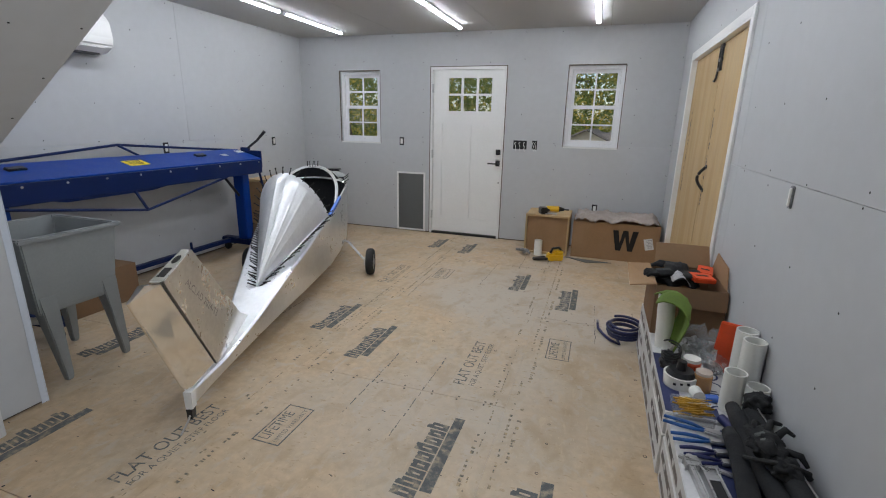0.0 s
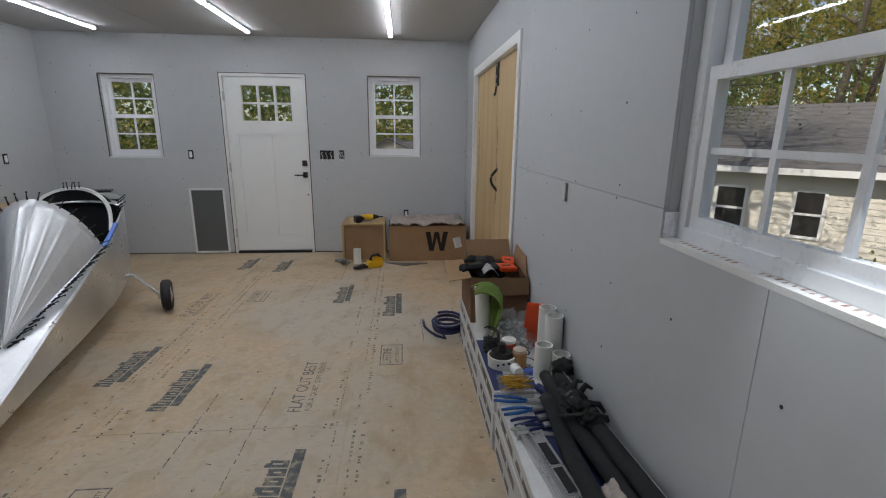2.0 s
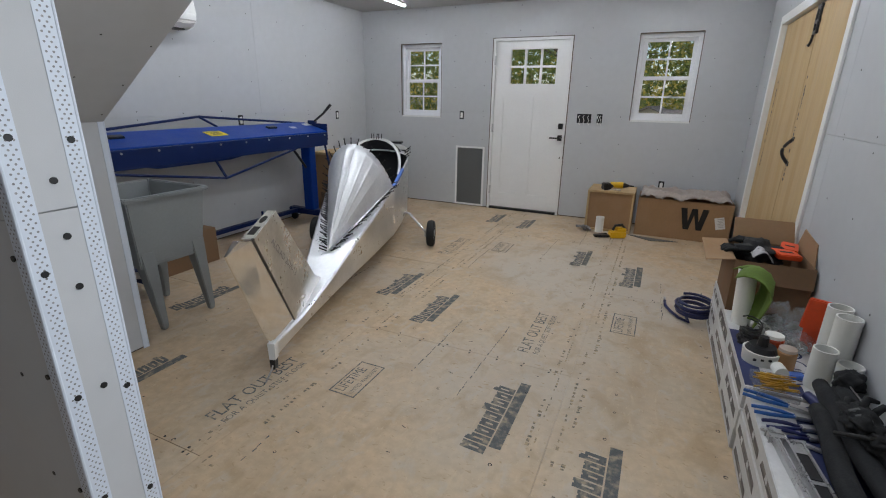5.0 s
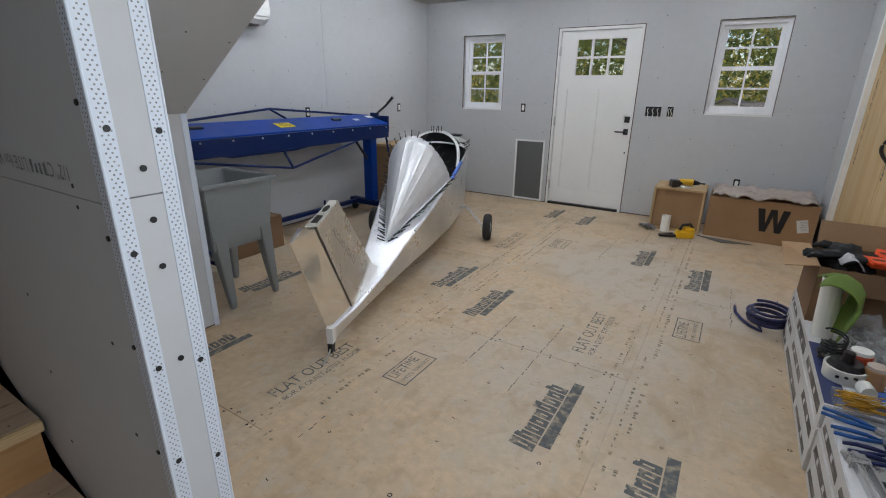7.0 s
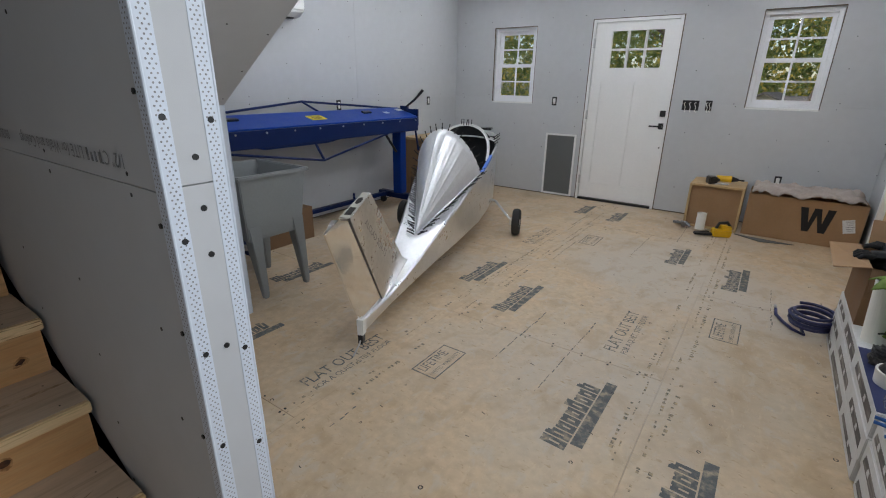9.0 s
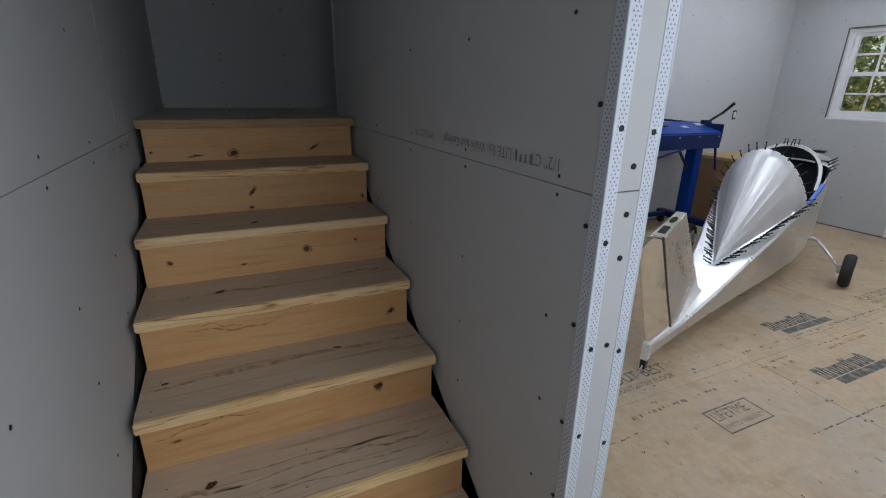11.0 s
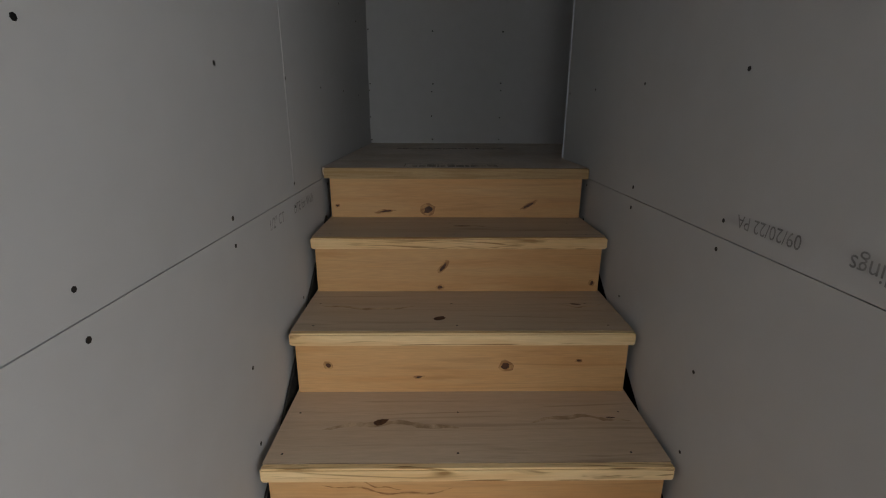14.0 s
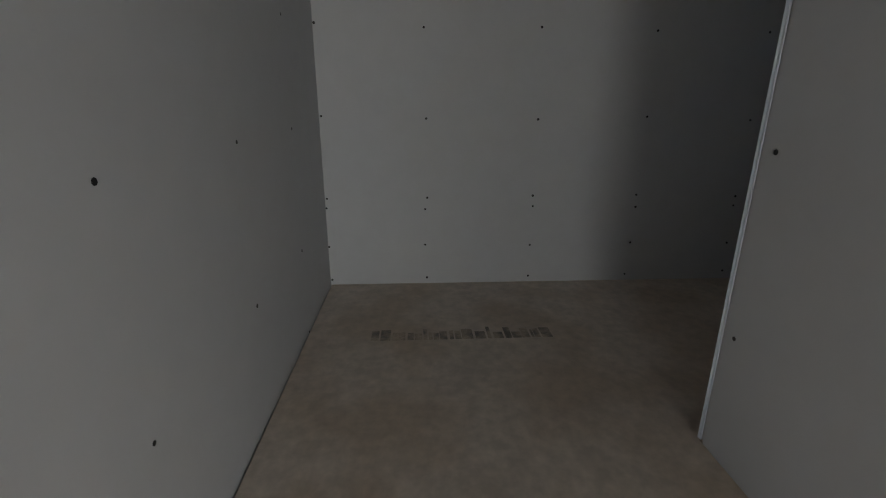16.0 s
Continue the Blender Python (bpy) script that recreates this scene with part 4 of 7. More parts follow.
def fuselage():
    f = thing("aeroplane_fuselage", "unfinished bare aluminium light aeroplane body standing on its wheels", "aeroplane")
    bm = B()
    ss = [0, 0.15, 0.33, 0.52, 0.72, 0.9, 1.05, 1.25, 1.45, 1.7, 1.97]
    rings = []
    for s in ss:
        wb, wt, zb, zt = lin(s, HULL)
        c = min(0.012, wb * 0.4)
        rings.append([A(s, -wb + c, zb), A(s, wb - c, zb), A(s, wb, zb + c), A(s, wt, zt - c), A(s, wt - c, zt), A(s, -wt + c, zt), A(s, -wt, zt - c), A(s, -wb, zb + c)])
    loft(bm, rings)
    smooth_by_angle(part("tail_cone", bm, ALU, f, "plain aluminium tail cone"), 25)
    # open cockpit tub: floor, two sides
    for sgn in (-1, 1):
        bm = B()
        rings = []
        for s in (1.97, 2.15, 2.35, 2.55, 2.75, 2.95, 3.12):
            wb, wt, zb, zt = lin(s, HULL)
            t = 0.012
            rings.append([A(s, sgn * (wb - 0.006), zb), A(s, sgn * wb, zb + 0.012), A(s, sgn * wt, zt), A(s, sgn * (wt - t), zt), A(s, sgn * (wb - t), zb + 0.012)])
        loft(bm, rings)
        smooth_by_angle(part("side_skin", bm, ALU, f), 25)
    bm = B()
    rings = []
    for s in (1.97, 2.35, 2.75, 3.12):
        wb, wt, zb, zt = lin(s, HULL)
        rings.append([A(s, -wb + 0.008, zb), A(s, wb - 0.008, zb), A(s, wb - 0.008, zb + 0.01), A(s, -wb + 0.008, zb + 0.01)])
    loft(bm, rings)
    part("belly_skin", bm, ALU, f)
    bm = B()
    wb, wt, zb, zt = lin(3.12, HULL)
    loft(bm, [[A(s, -wb, zb), A(s, wb, zb), A(s, wt, zt), A(s, -wt, zt)] for s in (3.105, 3.118)])
    part("firewall", bm, STEEL, f)
    # cockpit insides: seat back and dark panel
    bm = B()
    loft(bm, [[A(s, -0.27, z), A(s, 0.27, z), A(s + 0.01, 0.27, z), A(s + 0.01, -0.27, z)] for s, z in ((2.3, 0.2), (2.1, 0.62))])
    part("seat_back", bm, BLACKCLOTH, f, "black seat back")
    bm = B()
    loft(bm, [[A(2.86, -0.27, 0.58), A(2.86, 0.27, 0.58), A(2.87, 0.27, 0.84), A(2.87, -0.27, 0.84)], [A(2.88, -0.27, 0.58), A(2.88, 0.27, 0.58), A(2.89, 0.27, 0.84), A(2.89, -0.27, 0.84)]])
    part("instrument_panel", bm, BLACK, f, "dark instrument panel")
    # turtledeck: a sheet rolled from the point on the deck up to a round front edge
    CREASES = ((0.62, 0.003), (0.88, 0.005), (1.12, 0.006), (1.45, 0.007), (1.72, 0.005), (2.3, 0.004))
    bm = B()
    rings = []
    n = 144
    for k in range(15):
        g = k / 14
        ring = []
        for i in range(n + 1):
            a = math.pi * i / n
            # the front edge leans back at the top
            s_front = 1.985 - 0.255 * math.sin(a) ** 1.1
            wt, zt = lin(1.97, HULL)[1], lin(1.97, HULL)[3]
            end = (s_front, (wt - 0.012) * math.cos(a), zt - 0.005 + 0.39 * math.sin(a) ** 1.3)
            s = 0.965 + (end[0] - 0.965) * g
            zdeck = lin(s, HULL)[3]
            p = (s, end[1] * g, 0.345 + (end[2] - 0.345) * g)
            pleat = sum(h * math.exp(-((a - c) / 0.03) ** 2) for c, h in CREASES) * math.sin(math.pi * g) ** 0.6 + 0.0012 * math.sin(math.pi * g) * math.cos(a * 11)
            ring.append(A(p[0], p[1] + pleat * math.cos(a), max(p[2] + pleat * math.sin(a), zdeck + 0.003)))
        rings.append(ring)
    loft(bm, rings, False)
    td = part("turtledeck", bm, ALU_MATT, f, "frosted curved turtledeck skin held by clecos", smooth=True)
    mod = td.modifiers.new("thickness", "SOLIDIFY")
    mod.thickness = 0.002
    # clecos round its edges
    rng = random.Random(4)
    base = B()
    cone(base, (0, 0, 0), (0, 0, 0.022), 0.0052, 0.0052, 8)
    cone(base, (0, 0, 0.022), (0, 0, 0.05), 0.004, 0.003, 8)
    cone(base, (0, 0, 0.05), (0, 0, 0.056), 0.006, 0.006, 8)
    pin = mesh_of("cleco", base, SCREW)
    def cleco(p, d):
        o = new("cleco", pin)
        d = (Vector(d) + Vector([rng.uniform(-0.18, 0.18) for _ in range(3)])).normalized()
        o.matrix_basis = Matrix.Translation(p) @ d.to_track_quat("Z", "Y").to_matrix().to_4x4()
        o.parent = f
    for sgn in (-1, 1):
        for k in range(30):
            s = 0.985 + k * 0.0335
            wt, zt = lin(s, HULL)[1], lin(s, HULL)[3]
            w = 0.283 * (s - 0.965) / 1.0 + 0.008
            cleco(A(s, sgn * w, zt + 0.004), A(0, sgn * 0.8, 0.45) - A(0, 0, 0))
    for i in range(1, 18):
        a = math.pi * i / 18
        s_front = 1.985 - 0.255 * math.sin(a) ** 1.1
        cleco(A(s_front - 0.02, 0.28 * math.cos(a), 0.61 + 0.387 * math.sin(a) ** 1.3), R * math.cos(a) + Vector((0, 0, math.sin(a))) + U * 0.5)
    # rollover arch
    for nm, s0, zt0, h, w0, mat_, th in (("canopy_arch", 2.72, 0.735, 0.235, 0.285, WHITE, 0.02), ("arch_liner", 2.76, 0.735, 0.216, 0.27, BLACKCLOTH, 0.02)):
        bm = B()
        rings = []
        for i in range(25):
            a = math.pi * i / 24
            c, sn = math.cos(a), math.sin(a) ** 0.75
            o = Vector((0, 0, 0))
            lean = -0.36 * (1 - sn)
            ring = []
            for ds, dr in ((-0.022, 0), (0.022, 0), (0.022, th), (-0.022, th)):
                ring.append(A(s0 + lean + ds, (w0 - dr) * c, zt0 - 0.02 * (1 - sn) - 0.05 * (1 - sn) + (h - dr) * sn))
            rings.append(ring)
        loft(bm, rings)
        smooth_by_angle(part(nm, bm, mat_, f), 40)
    # matt black sheet added for the shade inside the arch
    bm = B()
    back = [A(2.80, 0.262 * math.cos(math.pi * i / 24), 0.68 + 0.262 * math.sin(math.pi * i / 24) ** 0.75) for i in range(25)] + [A(2.80, -0.24, 0.42), A(2.80, 0.24, 0.42)]
    loft(bm, [back, [p + U * 0.006 for p in back]])
    part("cockpit_bulkhead", bm, BLACKCLOTH, f, "matt black sheet added to keep the inside of the arch dark")
    # black sheet added to keep the cockpit's inside dark
    bm = B()
    rings = []
    for s in (2.0, 2.3, 2.6, 2.795):
        wb, wt, zb, zt = lin(s, HULL)
        rings.append([A(s, -wt + 0.016, zt - 0.004), A(s, -wb + 0.016, zb + 0.014), A(s, wb - 0.016, zb + 0.014), A(s, wt - 0.016, zt - 0.004)])
    loft(bm, rings, False)
    part("cockpit_lining", bm, BLACKCLOTH, f, "dark sheet added inside the cockpit")
    for k in range(5):
        cleco(A(2.7, -0.05 + k * 0.025, 0.955), (0, 0, 1))
    for k in range(7):
        s = 2.62 + k * 0.06
        wt, zt = lin(s, HULL)[1], lin(s, HULL)[3]
        cleco(A(s, wt - 0.02 - 0.02 * (k % 2), zt + 0.03), R + Vector((0, 0, 0.8)))
    for sgn in (-1, 1):
        bm = B()
        rings = []
        for s in (1.99, 2.12, 2.25, 2.4):
            wt, zt = lin(s, HULL)[1], lin(s, HULL)[3]
            rings.append([A(s, sgn * (wt + 0.004), zt - 0.018), A(s, sgn * (wt + 0.004), zt + 0.006), A(s, sgn * (wt - 0.02), zt + 0.006), A(s, sgn * (wt - 0.02), zt - 0.018)])
        loft(bm, rings)
        part("masking_tape", bm, TAPE, f, "blue masking tape along the cockpit edge")
    # front deck
    bm = B()
    rings = []
    for s in (2.74, 2.95, 3.12):
        wt, zt = lin(s, HULL)[1], lin(s, HULL)[3]
        rings.append([A(s, wt * math.cos(math.pi * i / 10), zt + 0.07 * math.sin(math.pi * i / 10)) for i in range(11)])
    loft(bm, rings, False)
    fd = part("front_deck", bm, ALU, f, smooth=True)
    mod = fd.modifiers.new("thickness", "SOLIDIFY")
    mod.thickness = 0.002
    bm = B()
    obox(bm, Matrix.Translation(A(2.98, 0.12, 0.905)) @ pose(0, 0, 0, 0, 0, 21), (0.2, 0.12, 0.02), 0.004)
    part("top_bracket", bm, BLACK, f, "black bracket on the front deck")
    # fin, rudder
    def slab(bm, pts, t0):
        rings = []
        for sgn in (-1, 1):
            rings.append([A(s, sgn * t, z) for s, z, t in pts])
        loft(bm, rings)
    bm = B()
    slab(bm, [(0.262, 0.16, 0.026), (0.70, 0.25, 0.03), (0.60, 0.31, 0.028), (0.15, 0.818, 0.022), (-0.118, 0.752, 0.03)], 0)
    fin = part("fin", bm, ALU_FIN, f, "swept aluminium fin with printed alloy marks")
    bm = B()
    loft(bm, [[A(s, r, z + d) for s, z, r in ((0.145, 0.8168, -0.019), (0.145, 0.8168, 0.019), (-0.112, 0.7535, 0.026), (-0.112, 0.7535, -0.026))] for d in (0.0, 0.003)])
    part("tip_rib", bm, material("primed_rib", (0.40, 0.39, 0.34), 0.5, 0.4, 0.1, 20), fin, "dull pale tip rib")
    bm = B()
    pts = []
    for i in range(14):
        a = 6.28318 * i / 14
        pts.append(A(0.055 + 0.036 * math.cos(a), 0.015 * math.sin(a), 0.7985 + 0.0088 * math.cos(a)))
    bm.faces.new([bm.verts.new(p) for p in pts])
    part("tip_hole", bm, VOID, fin)
    bm = B()
    loft(bm, [[A(-0.085 + 0.07 * q, r, 0.7625 + 0.0172 * q) for q, r in ((0, -0.016), (1, -0.016), (1, 0.016), (0, 0.016))], [A(-0.085 + 0.07 * q, r, 0.765 + 0.0172 * q) for q, r in ((0, -0.016), (1, -0.016), (1, 0.016), (0, 0.016))]])
    part("tip_slot", bm, VOID, fin)
    bm = B()
    slab(bm, [(0.25, 0.165, 0.02), (-0.132, 0.748, 0.024), (-0.215, 0.772, 0.014), (-0.315, 0.735, 0.004), (-0.05, 0.22, 0.003), (0.0, 0.172, 0.004)], 0)
    part("rudder", bm, ALU_POL, f, "mirror-bright aluminium rudder")
    lettering("alloy_marks", "ALCLAD 2024-T3", 0.05, Matrix(((U.x * -1, 0, R.x, 0), (U.y * -1, 0, R.y, 0), (0, 1, 0, 0), (0, 0, 0, 1))), PENCIL, fin).matrix_basis = Matrix.Identity(4)
    o = [c for c in fin.children if c.name.startswith("alloy_marks")][0]
    d = (A(-0.02, 0.031, 0.70) - A(0.42, 0.031, 0.24)).normalized() * -1
    up = R.cross(d).normalized() * -1
    base = A(0.03, 0.0325, 0.68)
    if up.z < 0:
        up = -up
    nrm = d.cross(up)
    o.data.transform(Matrix(((-U.x, 0, R.x, 0), (-U.y, 0, R.y, 0), (0, 1, 0, 0), (0, 0, 0, 1))).inverted())
    o.data.transform(Matrix(((d.x, up.x, nrm.x, base.x), (d.y, up.y, nrm.y, base.y), (d.z, up.z, nrm.z, base.z), (0, 0, 0, 1))))
    # tail post, spring
    bm = B()
    loft(bm, [[A(s, r, z) for r, z in ((-0.016, 0.08), (0.016, 0.08), (0.019, 0.17), (-0.019, 0.17))] for s in (-0.012, 0.03)])
    part("tail_post", bm, WHITE, f)
    bm = B()
    loft(bm, [[A(s, r, z) for r, z in ((-0.012, 0.03), (0.012, 0.03), (0.014, 0.08), (-0.014, 0.08))] for s in (-0.016, 0.02)])
    part("tail_bracket", bm, BLACK, f)
    bm = B()
    tube(bm, [A(0.0, 0, 0.06), A(-0.03, 0, 0.035), A(-0.1, -0.005, 0.004)], 0.0045, 8)
    part("tail_spring", bm, STEEL, f)
    # undercarriage
    for sgn in (-0.86, 1):
        bm = B()
        tube(bm, [A(2.44, sgn * 0.285, 0.215), A(2.44, sgn * 0.305, 0.26), A(2.435, sgn * 0.335, 0.275), A(2.42, sgn * 0.375, 0.265), A(2.27, sgn * 0.53, 0.145), A(2.26, sgn * 0.55, 0.125)], [0.014, 0.014, 0.013, 0.012, 0.0105, 0.0105], 12)
        smooth_by_angle(part("gear_leg", bm, STEEL, f, "bent bare steel gear leg"), 60)
        bm = B()
        obox(bm, Matrix.Translation(A(2.25, sgn * 0.553, 0.125)) @ pose(0, 0, 0, 0, 0, 21), (0.03, 0.06, 0.07), 0.006)
        part("brake_caliper", bm, STEEL, f)
        c = A(2.24, sgn * 0.60, 0.125)
        bm = B()
        prof = [(0.075, -0.028), (0.108, -0.036), (0.122, -0.024), (0.126, 0), (0.122, 0.024), (0.108, 0.036), (0.075, 0.028)]
        vs = [[bm.verts.new(c + R * w + rad * (math.cos(6.28318 * i / 28) * U + math.sin(6.28318 * i / 28) * Vector((0, 0, 1)))) for i in range(28)] for rad, w in prof]
        for p, q in zip(vs, vs[1:]):
            for i in range(28):
                bm.faces.new((p[i], p[(i + 1) % 28], q[(i + 1) % 28], q[i]))
        wheel = part("tyre", bm, RUBBER, f, "black rubber tyre", smooth=True)
        bm = B()
        cone(bm, c - R * 0.026, c + R * 0.026, 0.077, None, 28)
        cone(bm, c - R * 0.036, c + R * 0.036, 0.028, None, 16)
        smooth_by_angle(part("rim", bm, STEEL, wheel, "silver wheel rim"), 40)
    return f


fuselage()


# sheet-metal brake on two posts
def brake():
    t = thing("sheet_metal_brake", "long blue sheet-metal bending brake on a stand", "metal brake")
    y0, y1 = 1.72, 4.16
    def bar(name, poly, mat_, a=y0, b=y1, label=""):
        bm = B()
        prism(bm, poly, "y", a, b)
        e = [e for e in bm.edges]
        bmesh.ops.bevel(bm, geom=e, offset=0.003, segments=1, affect="EDGES")
        return part(name, bm, mat_, t, label)
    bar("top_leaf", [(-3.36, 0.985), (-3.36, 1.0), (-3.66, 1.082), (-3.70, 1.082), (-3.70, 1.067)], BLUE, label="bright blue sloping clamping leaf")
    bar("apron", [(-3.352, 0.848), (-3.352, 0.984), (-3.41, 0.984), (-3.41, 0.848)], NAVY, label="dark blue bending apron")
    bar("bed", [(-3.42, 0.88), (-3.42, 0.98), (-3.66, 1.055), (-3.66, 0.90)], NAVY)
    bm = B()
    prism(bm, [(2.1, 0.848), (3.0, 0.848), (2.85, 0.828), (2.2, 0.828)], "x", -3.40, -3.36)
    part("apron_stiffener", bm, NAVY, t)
    for k in range(9):
        y = 1.95 + k * 0.27
        bm = B()
        cone(bm, (-3.351, y, 0.962), (-3.345, y, 0.962), 0.008, None, 8)
        part("bolt_head", bm, STEEL, t)
    for yy in (2.05, 3.55):
        bm = B()
        obox(bm, pose(-3.55, yy, 1.058, 0, 15.3, 0), (0.05, 0.11, 0.02), 0.004)
        part("clamp_tab", bm, BLACK, t)
    bm = B()
    obox(bm, pose(-3.50, 2.85, 1.0405, 0, 15.3, 0), (0.11, 0.17, 0.004))
    lab = part("warning_label", bm, YELLOW, t, "yellow warning label with small print")
    bm = B()
    for k in range(4):
        obox(bm, pose(-3.535 + k * 0.022, 2.85, 1.0528 - k * 0.006, 0, 15.3, 0), (0.007, 0.12 - 0.02 * (k % 2), 0.001))
    part("print_bars", bm, SCREW, lab)
    for yy, r in ((1.86, 0.03), (3.82, 0.028)):
        bm = B()
        obox(bm, pose(-3.52, yy, 1.046, 0, 15.3, 0), (0.05, 0.07, 0.004), 0.001)
        part("round_label", bm, PAPER, t, "pale worn sticker")
    bm = B()
    obox(bm, pose(-3.58, 4.10, 1.0625, 0, 15.3, 0), (0.06, 0.1, 0.004), 0.001)
    part("sticker", bm, PAPER, t)
    bm = B()
    tube(bm, [(-3.70, y0, 1.07), (-3.80, 2.945, 1.168), (-3.70, y1, 1.07)], 0.011)
    tube(bm, [(-3.80, 2.945, 1.165), (-3.68, 3.03, 1.08)], 0.010)
    part("top_truss", bm, NAVY, t)
    bm = B()
    tube(bm, [(-3.36, 1.78, 0.845), (-3.30, 2.735, 0.69), (-3.36, 3.66, 0.85)], 0.010)
    tube(bm, [(-3.36, 2.70, 0.84), (-3.30, 2.735, 0.695)], 0.011)
    part("bottom_truss", bm, NAVY, t)
    for y in (1.86, 4.0):
        bm = B()
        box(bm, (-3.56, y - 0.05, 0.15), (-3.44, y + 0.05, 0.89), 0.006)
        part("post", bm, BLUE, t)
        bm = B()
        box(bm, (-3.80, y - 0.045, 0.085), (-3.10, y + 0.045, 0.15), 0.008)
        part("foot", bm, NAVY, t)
        for x in (-3.76, -3.14):
            bm = B()
            cone(bm, (x, y - 0.014, 0.04), (x, y + 0.014, 0.04), 0.04, None, 16)
            box(bm, (x - 0.012, y - 0.02, 0.04), (x + 0.012, y + 0.02, 0.085))
            part("caster", bm, BLACK, t)
        if y < 3:
            continue
        bm = B()
        tube(bm, [(-3.5, y - 0.05, 0.62), (-3.5, y - 0.27, 0.88)], 0.014)
        part("brace", bm, BLACK, t)
        bm = B()
        tube(bm, [(-3.42, y + 0.16, 0.98), (-3.38, y + 0.2, 0.62)], 0.012)
        part("apron_handle", bm, NAVY, t)
    bm = B()
    box(bm, (-3.72, 1.9, 0.10), (-3.67, 3.96, 0.14), 0.004)
    tube(bm, [(-3.69, 3.45, 0.13), (-3.69, 3.45, 0.21)], 0.012)
    part("tie_bar", bm, NAVY, t)
    bm = B()
    box(bm, (-3.70, y1, 0.90), (-3.36, y1 + 0.02, 1.075), 0.004)
    box(bm, (-3.6, y1 - 0.02, 1.06), (-3.5, y1 + 0.02, 1.105), 0.004)
    part("end_plate", bm, NAVY, t)
    bm = B()
    tube(bm, [(-3.50, 4.14, 1.1), (-3.40, 4.17, 1.18), (-3.31, 4.19, 1.275)], [0.012, 0.012, 0.016])
    part("clamp_lever", bm, BLACK, t, "black clamp lever standing up")
    bm = B()
    tube(bm, [(-3.40, y0 + 0.02, 0.93), (-3.33, y0 + 0.04, 0.93), (-3.30, y0 + 0.06, 0.925)], [0.012, 0.012, 0.022])
    part("knob", bm, STEEL, t)


brake()


# laundry tub
def tub():
    t = thing("laundry_sink", "grey plastic freestanding utility sink on four legs", "sink")
    x0, x1_, y0, y1, zr = -3.09, -2.535, 1.425, 1.945, 0.82
    def ring(d, z, dx=0.0):
        return [(x0 + d, y0 + d, z), (x1_ - d, y0 + d, z), (x1_ - d, y1 - d, z), (x0 + d, y1 - d, z)]
    bm = B()
    loft(bm, [ring(0.06, 0.40), ring(0.055, 0.42), ring(0.022, zr - 0.025), ring(0.0, zr - 0.025), ring(0.0, zr), ring(0.03, zr), ring(0.075, 0.44)])
    e = [e for e in bm.edges]
    bmesh.ops.bevel(bm, geom=e, offset=0.006, segments=2, affect="EDGES")
    body = part("basin", bm, TUB, t, "grey basin with a wide rim")
    bm = B()
    xs = x1_ - 0.042
    tube(bm, [(xs - 0.006, y0 + 0.13, 0.72), (xs - 0.006, y1 - 0.13, 0.72), (xs - 0.014, y1 - 0.14, 0.50)], 0.006, 6)
    part("moulded_rib", bm, TUB, body)
    for sx, sy in ((0, 0), (0, 1), (1, 0), (1, 1)):
        bx, by = (x0 + 0.095, x1_ - 0.092)[sx], (y0 + 0.105, y1 - 0.092)[sy]
        px, py = (x0 + 0.05, x1_ - 0.06)[sx], (y0 + 0.13, y1 - 0.06)[sy]
        bm = B()
        def q(cx, cy, w, z):
            return [(cx - w, cy - w, z), (cx + w, cy - w, z), (cx + w, cy + w, z), (cx - w, cy + w, z)]
        loft(bm, [q(px, py, 0.016, 0.0), q(px, py, 0.02, 0.03), q((px + bx) / 2, (py + by) / 2, 0.032, 0.27), q(bx, by, 0.045, 0.5)])
        bmesh.ops.bevel(bm, geom=[e for e in bm.edges], offset=0.005, segments=2, affect="EDGES")
        part("leg", bm, TUB, t)
    bm = B()
    tube(bm, [(-2.82, 1.68, 0.48), (-2.82, 1.68, 0.30), (-2.86, 1.66, 0.26), (-3.0, 1.6, 0.26), (-3.05, 1.58, 0.33)], 0.022)
    part("drain_pipe", bm, PVC, t, "white drain trap")
    bm = B()
    tube(bm, [(-2.86, 1.62, 0.465), (-2.84, 1.78, 0.475)], 0.02)
    box(bm, (-2.95, 1.53, 0.443), (-2.72, 1.83, 0.451))
    part("loose_fittings", bm, PVC, t)


tub()


# cartons, boxes
def carton(name, lo, hi, label, category="box", mat_=None, turn=0.0, bevel=0.003):
    c = [(a + b) / 2 for a, b in zip(lo, hi)]
    bm = B()
    obox(bm, pose(c[0], c[1], c[2], 0, 0, turn), [b - a for a, b in zip(lo, hi)], bevel)
    t = part(name, bm, mat_ or CARD, None, label, category=category)
    return t


carton("cardboard_box", (-3.70, 2.06, 0.0), (-3.35, 2.60, 0.29), "plain brown cardboard box beside the utility sink", mat_=CARD_SHADE)
nb = carton("storage_box", (-3.80, 4.42, 0.0), (-3.02, 5.05, 0.70), "tall brown cardboard box behind the metal brake")
carton("box_lid", (-3.81, 4.41, 0.7005), (-3.01, 5.06, 0.728), "pale board lying on a cardboard box", "board", PLYWOOD)


